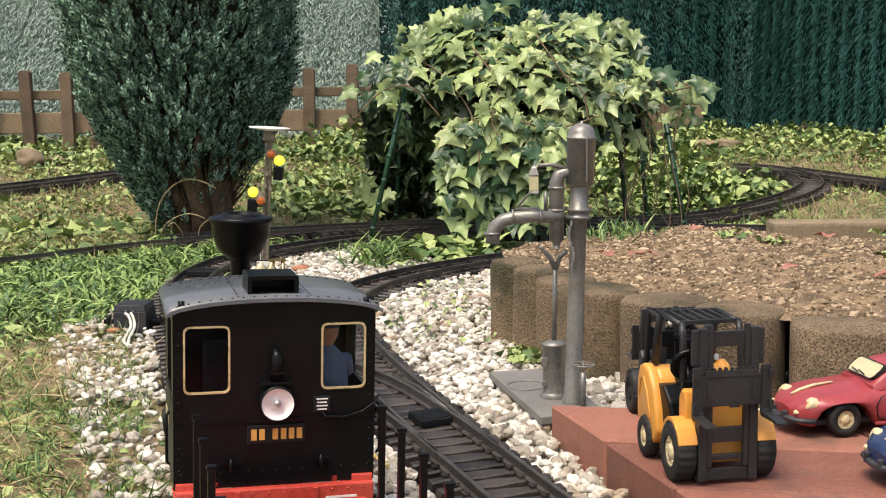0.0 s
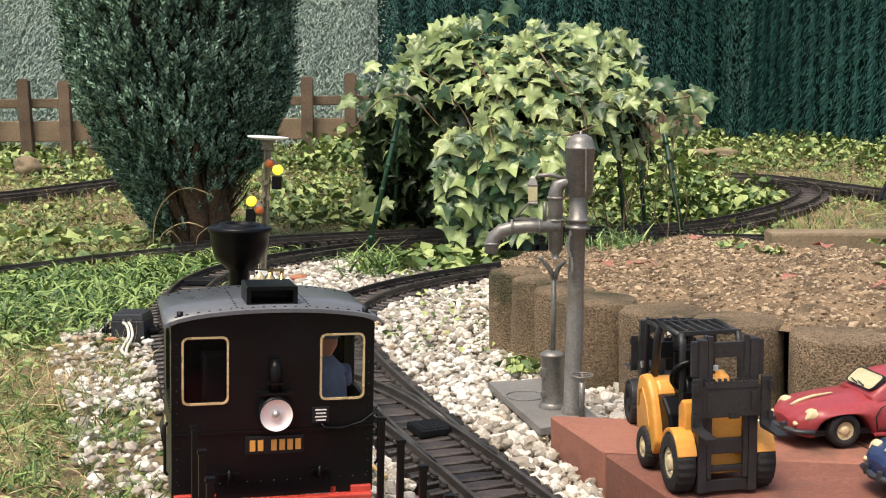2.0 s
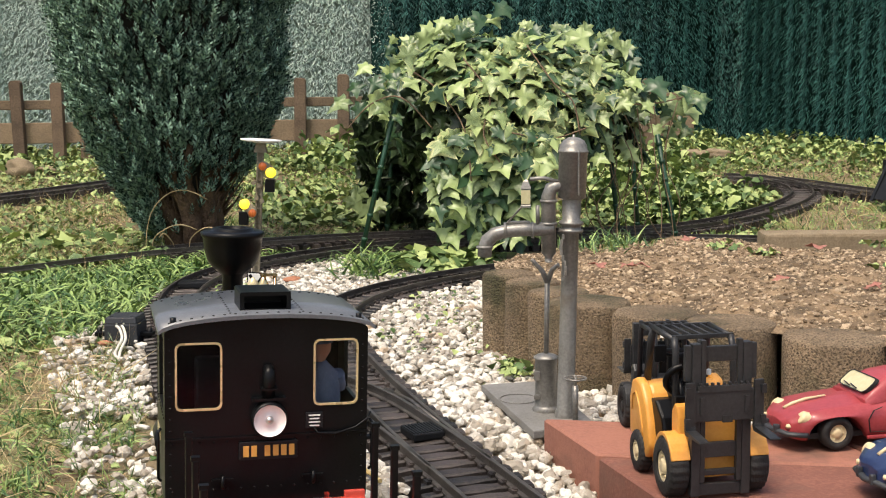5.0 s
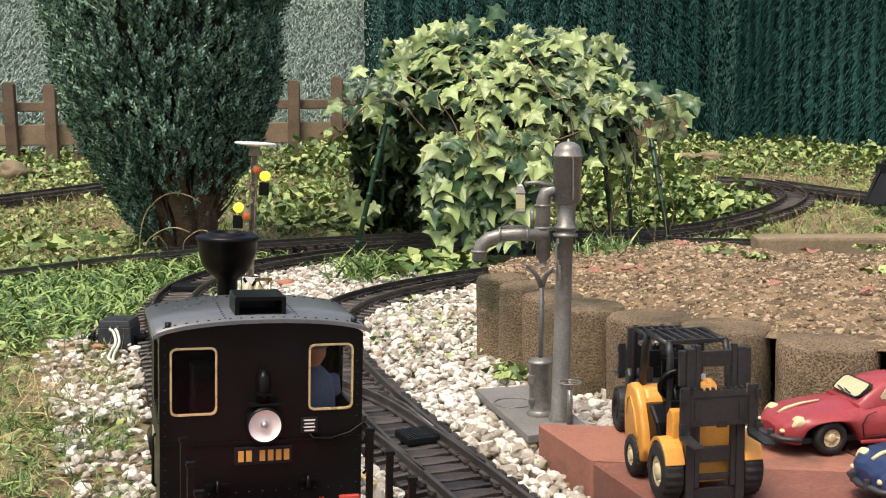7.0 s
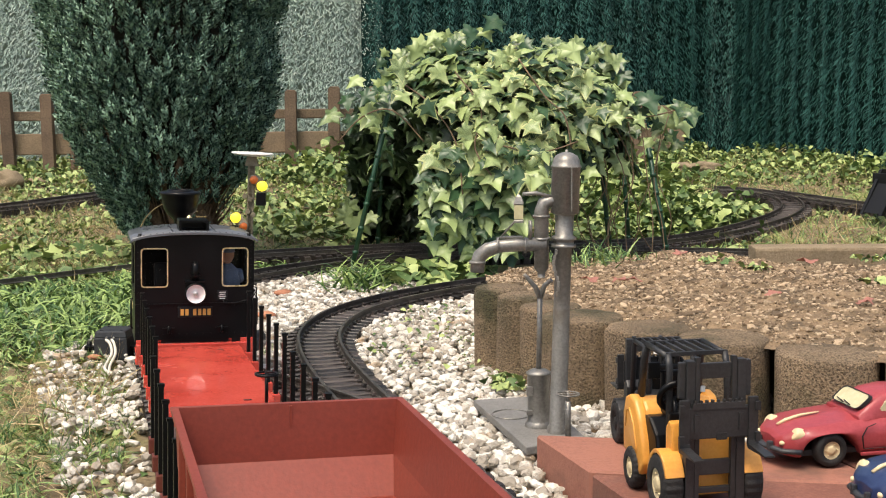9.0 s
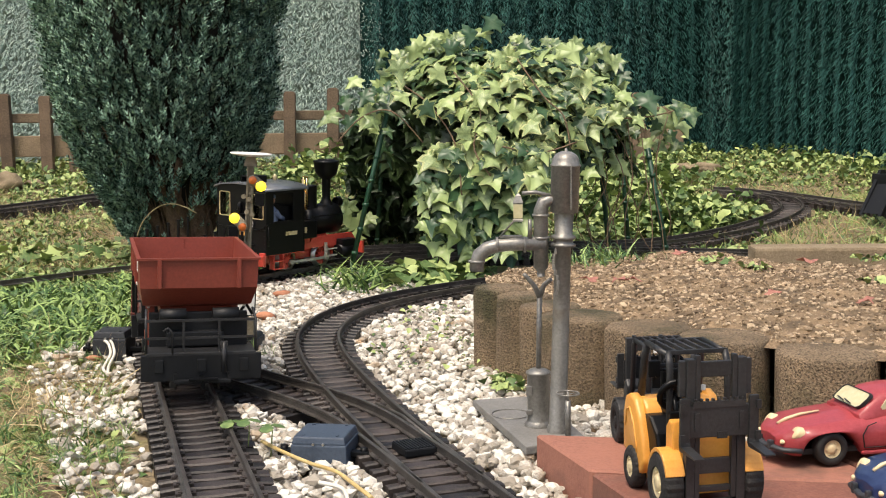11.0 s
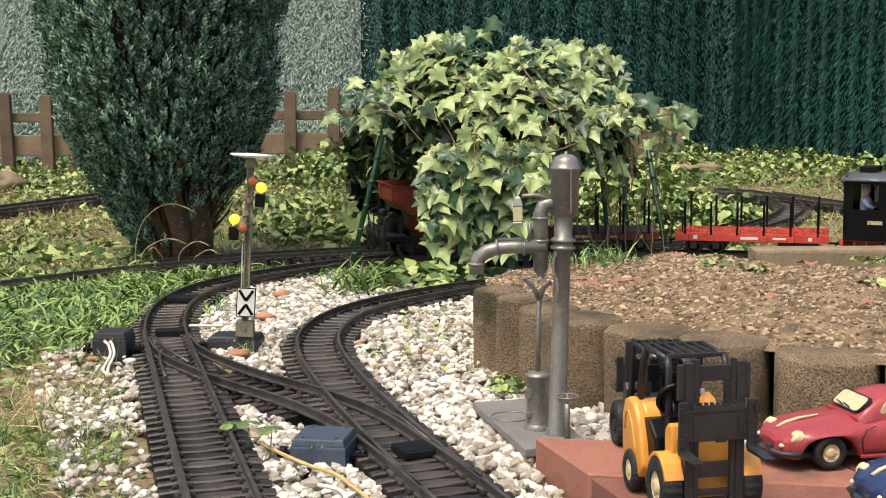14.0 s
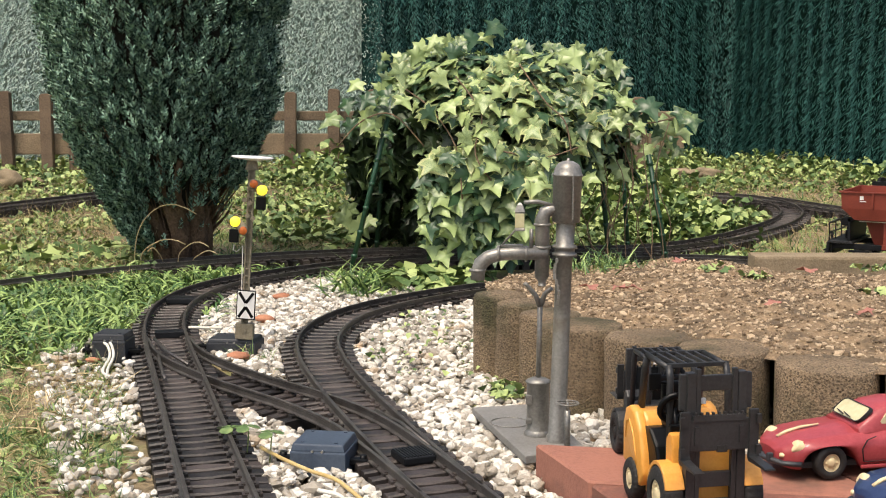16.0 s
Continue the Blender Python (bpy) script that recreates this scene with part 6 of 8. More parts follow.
    part("lantern_arm", bm, M_CRANE, t)
    bm = bmesh.new()
    for k in range(9):
        u = k / 8
        box(bm, (0.090 - 0.002 * math.sin(u * 6), y0 - 0.010, 0.148 - 0.034 * u), (0.0022, 0.0012, 0.0042), Matrix.Identity(4), 0.0003)
    part("chain", bm, M_CRANE, t)
    # stove with pipe
    px, py = 0.0785, 1.005
    bm = bmesh.new()
    lathe(bm, [(0.0115, -0.002), (0.0118, 0.001), (0.0100, 0.003), (0.0094, 0.004), (0.0094, 0.0425), (0.0104, 0.0430), (0.0104, 0.0445), (0.0070, 0.0465), (0.0022, 0.0475)], 24, Matrix.Translation((px, py, 0)))
    st = part("stove", bm, M_CRANE, t)
    for z in (0.012, 0.030):
        bm = bmesh.new()
        box(bm, (px - 0.008, py - 0.0068, z), (0.0052, 0.003, 0.008 if z > 0.02 else 0.004), Matrix.Identity(4), 0.0006)
        part("stove_door", bm, M_CRANE, st)
    bm = bmesh.new()
    tube(bm, [(px, py, 0.046), (px + 0.001, py, 0.108)], 0.0022, 10)
    tube(bm, [(px + 0.001, py, 0.107), (px - 0.003, py, 0.116), (px - 0.010, py, 0.124), (px - 0.012, py, 0.126)], [0.0026, 0.002, 0.0017, 0.0015], 8)
    tube(bm, [(px + 0.001, py, 0.107), (px + 0.005, py, 0.117), (px + 0.010, py - 0.004, 0.122)], [0.0026, 0.002, 0.0018], 8)
    part("stove_pipe", bm, M_CRANE, t)
    bm = bmesh.new()
    hx, hy, hz = 0.0995, y0 - 0.014, 0.0340
    cyl(bm, (hx, hy, -0.002), (hx, hy, hz - 0.006), 0.0024, seg=10)
    cyl(bm, (hx, hy, hz - 0.006), (hx, hy, hz + 0.001), 0.0011, seg=8)
    ring = [Vector((hx + 0.0088 * math.cos(a * math.pi / 12), hy + 0.0088 * math.sin(a * math.pi / 12), hz)) for a in range(25)]
    tube(bm, ring, 0.0007, 6, False)
    for a in range(0, 24, 6):
        tube(bm, [(hx, hy, hz), ring[a]], 0.0005, 5)
    part("hand_wheel", bm, M_CRANE, t)
    return t


build_crane()


# ---------------------------------------------------------------- signal and point motors
def build_signal():
    t = thing("light_signal", "olive model light signal with two lit yellow lamps", "signal", pose(-0.2274, 1.3988, 0.0040, 0, 3.75, 0) @ Matrix.Scale(1.02, 4))
    bm = bmesh.new()
    for y in (-0.0022, 0.0022):
        for x in (-0.0028, 0.0028):
            box(bm, (x, y, 0.098), (0.0016, 0.0014, 0.196))
    for k in range(24):
        box(bm, (0, 0, 0.006 + k * 0.008), (0.0052, 0.0034, 0.0012), Matrix.Identity(4))
    box(bm, (0, 0.0006, 0.1), (0.0038, 0.001, 0.19))
    part("mast", bm, M_MAST, t)
    bm = bmesh.new()
    box(bm, (0.0005, 0, 0.008), (0.020, 0.012, 0.018), bevel=0.0012)
    cyl(bm, (0.0005, -0.0062, 0.010), (0.0005, -0.0075, 0.010), 0.0026, seg=12)
    part("foot", bm, M_MAST, t)
    bm = bmesh.new()
    lathe(bm, [(0.0, 0.1985), (0.006, 0.199), (0.0205, 0.2010), (0.0230, 0.2020), (0.0228, 0.2030), (0.013, 0.2035), (0, 0.2040)], 28)
    part("canopy", bm, M_WHITE, t, "round white cap plate")
    bm = bmesh.new()
    box(bm, (0, 0.0, 0.1935), (0.014, 0.010, 0.010), taper=0.7)
    part("cap_bracket", bm, M_MAST, t)
    bm = bmesh.new()
    box(bm, (0.0015, -0.0075, 0.0388), (0.0213, 0.0014, 0.0330), bevel=0.0006)
    board = part("sign_board", bm, M_BLACK, t, "white board with black chevrons")
    bm = bmesh.new()
    box(bm, (0.0015, -0.0085, 0.0388), (0.0188, 0.0008, 0.0304))
    part("sign_face", bm, M_WHITE, board)
    for s, z in ((1, 0.0468), (-1, 0.0308)):
        bm = bmesh.new()
        for sx in (-1, 1):
            a = Vector((0.0015, -0.0092, z - s * 0.0058))
            b = Vector((0.0015 + sx * 0.0078, -0.0092, z + s * 0.0058))
            d = (b - a).normalized()
            n = Vector((d.z, 0, -d.x)) * 0.0016
            quad = [bm.verts.new(a - n), bm.verts.new(a + n), bm.verts.new(b + n), bm.verts.new(b - n)]
            back = [bm.verts.new(v.co + Vector((0, 0.0006, 0))) for v in quad]
            bm.faces.new(quad)
            bm.faces.new(back[::-1])
            for k in range(4):
                bm.faces.new((quad[k], quad[(k + 1) % 4], back[(k + 1) % 4], back[k]))
        bmesh.ops.recalc_face_normals(bm, faces=bm.faces[:])
        part("chevron", bm, M_BLACK, board)
    # lamp pairs: orange lens, lit lens, hooded box
    for ox, oz, lx, lz, bx, bz in ((0.0045, 0.1740, 0.0135, 0.1675, 0.0125, 0.1530), (-0.0052, 0.1220, -0.0143, 0.1310, -0.0152, 0.1150)):
        bm = bmesh.new()
        arm = [Vector((ox, -0.0060, oz)), Vector((lx, -0.0060, lz))]
        tube(bm, [arm[0] + (arm[0] - arm[1]) * 0.4, arm[0], arm[1]], [0.002, 0.0058, 0.0058], 10)
        head = part("lamp_arm", bm, M_MAST, t)
        bm = bmesh.new()
        q = Matrix.Translation((ox, -0.0105, oz)) @ Matrix.Rotation(radians(90), 4, "X")
        lathe(bm, [(0.0052, -0.004), (0.0054, 0.0008), (0.0046, 0.0012)], 20, q)
        part("lens_rim", bm, M_MAST, head)
        bm = bmesh.new()
        lathe(bm, [(0.0047, 0.0006), (0.003, 0.0016), (0, 0.002)], 20, q)
        part("orange_lens", bm, M_ORLENS, head)
        bm = bmesh.new()
        q = Matrix.Translation((lx, -0.0110, lz)) @ Matrix.Rotation(radians(90), 4, "X")
        lathe(bm, [(0.0056, -0.004), (0.0056, 0.0008), (0.0035, 0.0022), (0, 0.003)], 20, q)
        part("lit_lens", bm, M_YLAMP, head, "glowing yellow lens")
        bm = bmesh.new()
        box(bm, (bx, -0.006, bz), (0.0105, 0.008, 0.0145), bevel=0.001)
        part("lamp_box", bm, M_BLACK, head)
    for k, (dx, z) in enumerate(((-0.006, 0.155), (0.004, 0.135), (0.0, 0.152), (-0.002, 0.138))):
        bm = bmesh.new()
        cyl(bm, (dx, -0.002, z), (dx, -0.006, z), 0.0026, seg=12)
        part("bracket", bm, M_MAST, t)
    bm = bmesh.new()
    tube(bm, [(-0.015, -0.006, 0.105), (-0.016, -0.005, 0.099), (-0.012, -0.004, 0.097), (-0.006, -0.003, 0.104), (-0.005, -0.002, 0.06), (-0.005, -0.002, 0.02)], 0.0006, 6)
    part("wire", bm, M_CABLE, t)
    return t


build_signal()


def build_motor(m, mat_, label, size, extras):
    t = thing("point_motor", label, "point motor", m, "point motors")
    w, d, h = size
    bm = bmesh.new()
    box(bm, (0, 0, h * 0.38), (w, d, h * 0.76), bevel=0.0014)
    part("housing", bm, mat_, t)
    bm = bmesh.new()
    box(bm, (0, 0, h * 0.87), (w * 0.97, d * 0.97, h * 0.24), bevel=0.0014, taper=0.93)
    for x in (-0.3, 0.3):
        for y in (-0.35, 0.35):
            cyl(bm, (x * w, y * d, h * 0.99), (x * w, y * d, h * 1.015), 0.0016, seg=8)
    part("lid", bm, mat_, t)
    for sx in extras:
        bm = bmesh.new()
        box(bm, (sx * (w / 2 + 0.007), -d * 0.1, h * 0.35), (0.016, 0.008, 0.005), bevel=0.001)
        cyl(bm, (sx * (w / 2 + 0.010), -d * 0.1, h * 0.2), (sx * (w / 2 + 0.010), -d * 0.1, h * 0.55), 0.003, seg=8)
        part("drive_arm", bm, M_BLACK, t)
    for k in (-1, 1):
        bm = bmesh.new()
        cyl(bm, (k * 0.004, -d / 2 + 0.001, h * 0.78), (k * 0.004, -d / 2 - 0.0006, h * 0.78), 0.0011, seg=8)
        part("screw", bm, M_STEEL, t)
    return t


build_motor(pose(-0.0945, 0.965, -0.0185, 0, 0, -9), M_BLUEBOX, "blue-grey plastic point motor box on the pebbles", (0.045, 0.046, 0.0265), (-1, 1))
build_motor(pose(-0.372, 1.381, -0.018, 0, 0, -3), M_DARKBOX, "dark plastic point motor box beside the lawn", (0.038, 0.038, 0.033), (-1, 1))
build_motor(pose(-0.2405, 1.4175, -0.0170, 0, 0, -7), M_DARKBOX, "dark plastic point motor box under the signal", (0.058, 0.040, 0.0195), (-1,))


def build_small_track_parts():
    for x, y, rz, w, d, h, ribs in ((-0.0235, 0.9583, 24, 0.027, 0.030, 0.006, 10), (-0.327, 1.468, 14, 0.036, 0.018, 0.008, 0), (-0.364, 1.722, -3, 0.042, 0.030, 0.008, 0)):
        bm = bmesh.new()
        rib_parts = []
        box(bm, (0, 0, 0), (w, d, h), bevel=0.0012)
        for k in range(ribs):
            rb = bmesh.new()
            box(rb, (-w / 2 + (k + 0.5) * w / ribs, 0, h / 2), (w / ribs * 0.5, d * 0.9, 0.0018))
            rib_parts.append(rb)
        ob = part("cover_plate", bm, M_BLACKM)
        for rb in rib_parts:
            part("rib", rb, M_BLACKM, ob)
        ob.matrix_basis = pose(x, y, -0.0085 + h / 2, 0, 0, rz)
        tagged(ob, "black plastic cover plate lying between the rails", "cover plate", "cover plates on the track")
    # switch blades, guard rails
    for pts in ([(-0.3366, 1.4257), (-0.3067, 1.3538), (-0.2668, 1.2804)], [(-0.2760, 1.2118), (-0.2845, 1.2390), (-0.3017, 1.2990), (-0.3126, 1.3428)], [(-0.0605, 1.0879), (-0.0362, 1.0452), (-0.0100, 0.9710)]):
        bm = bmesh.new()
        tube(bm, [(x, y, -0.002) for x, y in pts], 0.0018, 6)
        ob = part("guard_rail", bm, M_RAIL)
        tagged(ob, "dull metal guard rail inside the turnout", "guard rail", "guard rails of the turnout")
    for pts, m_, lab in (
            ([(-0.3050, 1.4690, 0.0030), (-0.2830, 1.4640, 0.0035), (-0.2600, 1.4590, 0.0045)], M_CABLE, "short white rod lying at the point motor"),
            ([(-0.3701, 1.3582, 0.006), (-0.3659, 1.3516, 0.003), (-0.3594, 1.3318, -0.004), (-0.3567, 1.2990, -0.010), (-0.3479, 1.2607, -0.012)], M_CABLE, "white cable hanging from the point motor"),
            ([(-0.3763, 1.3582, 0.006), (-0.3700, 1.3494, 0.004), (-0.3635, 1.3318, -0.004), (-0.3596, 1.2880, -0.011), (-0.3439, 1.2662, -0.012)], M_CABLE, "white cable hanging from the point motor"),
            ([(-0.1484, 0.9871, -0.0070), (-0.1268, 0.9551, -0.0070), (-0.1010, 0.9221, -0.0070), (-0.0811, 0.9022, -0.0070), (-0.0649, 0.8699, -0.0070), (-0.0486, 0.8350, -0.0070)], M_YCABLE, "yellowed cable lying over the pebbles"),
            ([(-0.0896, 0.8659, -0.004), (-0.0716, 0.8481, -0.003), (-0.0646, 0.8190, -0.005), (-0.0545, 0.7775, -0.006)], M_CABLE, "white cable lying over the pebbles")):
        sm = [Vector(p) for p in pts]
        fine = []
        for i in range(len(sm) - 1):
            p0, p1, p2, p3 = sm[max(i - 1, 0)], sm[i], sm[i + 1], sm[min(i + 2, len(sm) - 1)]
            for k in range(6):
                u = k / 6
                fine.append(0.5 * ((2 * p1) + (p2 - p0) * u + (2 * p0 - 5 * p1 + 4 * p2 - p3) * u * u + (3 * p1 - p0 - 3 * p2 + p3) * u ** 3))
        bm = bmesh.new()
        tube(bm, fine, 0.0016, 8)
        ob = part("cable", bm, m_)
        tagged(ob, lab, "cable")
    r = random.Random(17)
    for x, y, s, lab in ((-0.2290, 1.3640, 0.0095, "large smooth brown pebble by the signal"), (-0.3860, 1.3428, 0.006, "terracotta coloured pebble beside the motor box"), (-0.2351, 1.600, 0.0095, "broken terracotta shard among the pebbles"), (-0.2351, 1.785, 0.011, "broken terracotta shard among the pebbles")):
        vs, fs = rock_mesh(r, 2)
        ob = quick("stone", (vs * np.array((1.3000, 0.9000, 0.8)) * s + np.array((x, y, -0.010))).tolist(), fs, M_TERRA, smooth=True)
        tagged(ob, lab, "stone")


build_small_track_parts()


def build_garden_stones():
    r = random.Random(23)
    for x, y, s, squash, m_, lab in ((-1.110, 3.17, 0.034, 1.25, M_KERB, "weathered grey stone block before the fence"), (-1.06, 3.22, 0.020, 0.8, M_KERB, "small weathered grey stone before the fence"), (0.665, 3.33, 0.055, 0.40, M_KERB, "flat grey stone at the foot of the screen"), (0.475, 2.49, 0.016, 0.8, M_TERRA, "rounded orange brown stone among the weeds")):
        vs, fs = rock_mesh(r, 3)
        ob = quick("stone", (vs * np.array((1.2, 0.9, squash)) * s + np.array((x, y, rise(y) - 0.02 + s * squash * 0.45))).tolist(), fs, m_, smooth=True)
        tagged(ob, lab, "stone")


build_garden_stones()


# ---------------------------------------------------------------- plants
def fast_mesh(name, V, F, material, parent=None, smooth=False, index=None, extra=()):
    """A mesh from arrays of vertices (n, 3) and of equal-sided faces (m, k)."""
    me = bpy.data.meshes.new(name)
    V, F = np.asarray(V, dtype=np.float32), np.asarray(F, dtype=np.int32)
    k = F.shape[1]
    me.vertices.add(len(V))
    me.vertices.foreach_set("co", V.ravel())
    me.loops.add(F.size)
    me.loops.foreach_set("vertex_index", F.ravel())
    me.polygons.add(len(F))
    me.polygons.foreach_set("loop_start", np.arange(0, F.size, k, dtype=np.int32))
    me.materials.append(material)
    for m in extra:
        me.materials.append(m)
    if index is not None:
        me.polygons.foreach_set("material_index", np.asarray(index, dtype=np.int32))
    me.update(calc_edges=True)
    if smooth:
        me.shade_smooth()
    ob = new(name, me)
    if parent:
        ob.parent = parent
    return ob


def scatter(template, frames, scales):
    """Copies of a template (V, F) joined: frames are (n, 4, 3): three axes and a place."""
    tv, tf = template
    fr, sc = np.asarray(frames), np.asarray(scales)
    V = np.einsum("vk,nkj->nvj", tv, fr[:, :3, :]) * sc[:, None, None] + fr[:, None, 3, :]
    F = tf[None] + (np.arange(len(fr)) * len(tv))[:, None, None]
    return V.reshape(-1, 3), F.reshape(-1, tf.shape[1])


def axes(way, roll, rg):
    """Three axes with z along way, turned by roll."""
    q = Vector(way).to_track_quat("Z", "Y").to_matrix() @ Matrix.Rotation(roll, 3, "Z")
    return [q.col[0][:], q.col[1][:], q.col[2][:]]


def blade_template(bend, width, n=3):
    """A strap leaf that rises along z and bends over along x."""
    V, F = [], []
    for i in range(n + 1):
        u = i / n
        w = width * (1 - u) ** 0.6 * (0.6 + 0.4 * min(u * 4, 1)) if i < n else width * 0.05
        V += [(bend * u * u, -w, u * (1 - 0.35 * abs(bend) * u)), (bend * u * u, w, u * (1 - 0.35 * abs(bend) * u))]
        if i:
            a = 2 * i
            F.append((a - 2, a - 1, a + 1, a))
    return np.array(V), np.array(F)


def arch_template(width, n=5):
    """A strap leaf that rises a little and arches over along x."""
    V, F = [], []
    for i in range(n + 1):
        u = i / n
        w = width * (0.55 + 0.45 * min(u * 3, 1)) * (1 - u ** 3) + 0.002
        V += [(u * 0.95, -w, 1.15 * u * (1 - 0.9 * u)), (u * 0.95, w, 1.15 * u * (1 - 0.9 * u))]
        if i:
            a = 2 * i
            F.append((a - 2, a - 1, a + 1, a))
    return np.array(V), np.array(F)


def sprig_template(seed):
    """A conifer shoot of unit length: a stem with short pointed scale leaves all round."""
    r = random.Random(seed)
    V, F = [], []
    for k in range(17):
        u = 0.1 + 0.9 * k / 16
        a = k * 2.4
        ln = 0.26 * (1.15 - 0.5 * u)
        o = Vector((math.cos(a), math.sin(a), 0))
        p = Vector((0, 0, u * 0.85))
        e = p + o * ln * 0.75 + Vector((0, 0, ln * r.uniform(0.75, 1.1)))
        s = o.cross(Vector((0, 0, 1))) * ln * 0.26
        mid = p.lerp(e, 0.5) + o * 0.01
        n = len(V)
        V += [p[:], (mid + s)[:], e[:], (mid - s)[:]]
        F.append((n, n + 1, n + 2, n + 3))
    return np.array(V), np.array(F)


def conifer_radius(z):
    return float(np.interp(z, [-0.02, 0.01, 0.05, 0.10, 0.15, 0.25, 0.35, 0.45, 0.62, 0.80, 0.95, 1.05], [0.045, 0.056, 0.084, 0.110, 0.140, 0.188, 0.206, 0.217, 0.212, 0.16, 0.09, 0.01]))


def build_conifer():
    cx, cy = -0.494, 2.235
    t = thing("conifer", "dense blue-green columnar conifer with bare brown base", "conifer")
    r = random.Random(41)
    # solid dark body added for the shade between the sprigs
    bm = bmesh.new()
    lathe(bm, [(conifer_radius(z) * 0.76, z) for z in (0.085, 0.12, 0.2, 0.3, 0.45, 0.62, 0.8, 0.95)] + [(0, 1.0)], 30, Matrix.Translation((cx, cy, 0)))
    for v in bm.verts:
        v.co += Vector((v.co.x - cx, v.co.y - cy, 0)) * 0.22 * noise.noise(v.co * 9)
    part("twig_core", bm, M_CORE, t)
    for k in range(16):
        bm = bmesh.new()
        a = 2 * math.pi * k / 16 + r.uniform(-0.15, 0.15)
        r0, r1 = r.uniform(0.01, 0.045), r.uniform(0.75, 0.92)
        z1 = r.uniform(0.14, 0.26)
        tube(bm, [(cx + 0.03 + r0 * math.cos(a), cy + r0 * math.sin(a), -0.03), (cx + 0.025 + (r0 + 0.012) * math.cos(a), cy + (r0 + 0.012) * math.sin(a), 0.04),
                  (cx + conifer_radius(z1) * r1 * 0.6 * math.cos(a), cy + conifer_radius(z1) * r1 * 0.6 * math.sin(a), z1 * 0.6), (cx + conifer_radius(z1) * r1 * math.cos(a), cy + conifer_radius(z1) * r1 * math.sin(a), z1)],
             [r.uniform(0.014, 0.022), r.uniform(0.012, 0.018), 0.010, 0.005], 8)
        for v in bm.verts:
            v.co += Vector((1, 1, 0)) * 0.004 * noise.noise(v.co * 40)
        part("trunk", bm, M_BARK, t, "rough brown stem")
    groups = [sprig_template(k) for k in range(5)]
    VV, FF, n = [], [], 0
    frames = [[] for _ in groups]
    sizes = [[] for _ in groups]
    for _ in range(12500):
        z = 0.015 + 0.805 * r.random() ** 0.9
        a = r.uniform(0, 2 * math.pi)
        if math.sin(a) > 0.55:
            continue
        # open side low on the right, where the stems show
        low_side = -1.75 < (a if a < math.pi else a - 2 * math.pi) < 0.5
        if z < 0.19 and low_side and r.random() < 0.96 - 0.9 * sstep(0.09, 0.19, z) or z < 0.10 and r.random() < 0.35:
            continue
        R = conifer_radius(z)
        R *= 1 + 0.09 * noise.noise(Vector((math.cos(a) * 3, math.sin(a) * 3, z * 9))) + 0.05 * noise.noise(Vector((math.cos(a) * 11, math.sin(a) * 11, z * 28)))
        d = r.uniform(0.80, 1.0)
        o = Vector((math.cos(a), math.sin(a), 0))
        p = Vector((cx, cy, z - 0.02)) + o * R * d * 0.95
        way = (o * r.uniform(0.35, 0.85) + Vector((0, 0, 1)) + Vector((r.uniform(-0.35, 0.35), r.uniform(-0.35, 0.35), 0))).normalized()
        g = r.randrange(len(groups))
        frames[g].append([*axes(way, r.uniform(0, 6.28), r), p[:]])
        sizes[g].append(r.uniform(0.022, 0.044))
    for g, tp in enumerate(groups):
        V, F = scatter(tp, frames[g], sizes[g])
        VV.append(V)
        FF.append(F + n)
        n += len(V)
    crown = fast_mesh("crown", np.concatenate(VV), np.concatenate(FF), M_CONIFER, t)
    # dry tendrils at the foot
    for x, h, reach in ((-0.040, 0.115, 0.115), (-0.030, 0.055, 0.085), (0.010, 0.040, -0.020), (0.035, 0.050, 0.060), (0.060, 0.035, 0.050)):
        bm = bmesh.new()
        pts = []
        for k in range(13):
            u = k / 12
            pts.append((cx + x + reach * u * u, cy - 0.10 - 0.03 * u, -0.02 + h * math.sin(u * 2.1) / math.sin(1.57) + 0.003 * math.sin(u * 9)))
        tube(bm, pts, 0.0010, 5)
        part("dry_tendril", bm, M_DRY, t)
    # dead twigs round the bare stems
    for _ in range(70):
        bm = bmesh.new()
        a = r.uniform(-2.3, 0.9)
        z = r.uniform(0.0, 0.15)
        R = conifer_radius(z)
        p = Vector((cx + 0.02 + R * 0.55 * math.cos(a), cy + R * 0.55 * math.sin(a), z - 0.02))
        w = Vector((math.cos(a) * 0.6 + r.uniform(-0.3, 0.3), math.sin(a) * 0.6, 1.0)).normalized() * r.uniform(0.05, 0.10)
        side = Vector((r.uniform(-1, 1), r.uniform(-1, 1), 0)) * 0.008
        tube(bm, [p, p + w * 0.5 + side, p + w], [0.0028, 0.0018, 0.0008], 5)
        part("dead_twig", bm, M_BARK, t)


build_conifer()


# ---- ivy arch over the track
def ivy_outline(k=1.0, lobes=1.0):
    pts = [(0.0, 0.0), (0.12, -0.11), (0.38, -0.13), (0.31, 0.10), (0.61, 0.31 * lobes), (0.31, 0.40), (0.21, 0.56), (0.0, 1.0)]
    half = [(x * k, y) for x, y in pts]
    return half + [(-x, y) for x, y in half[-2:0:-1]]


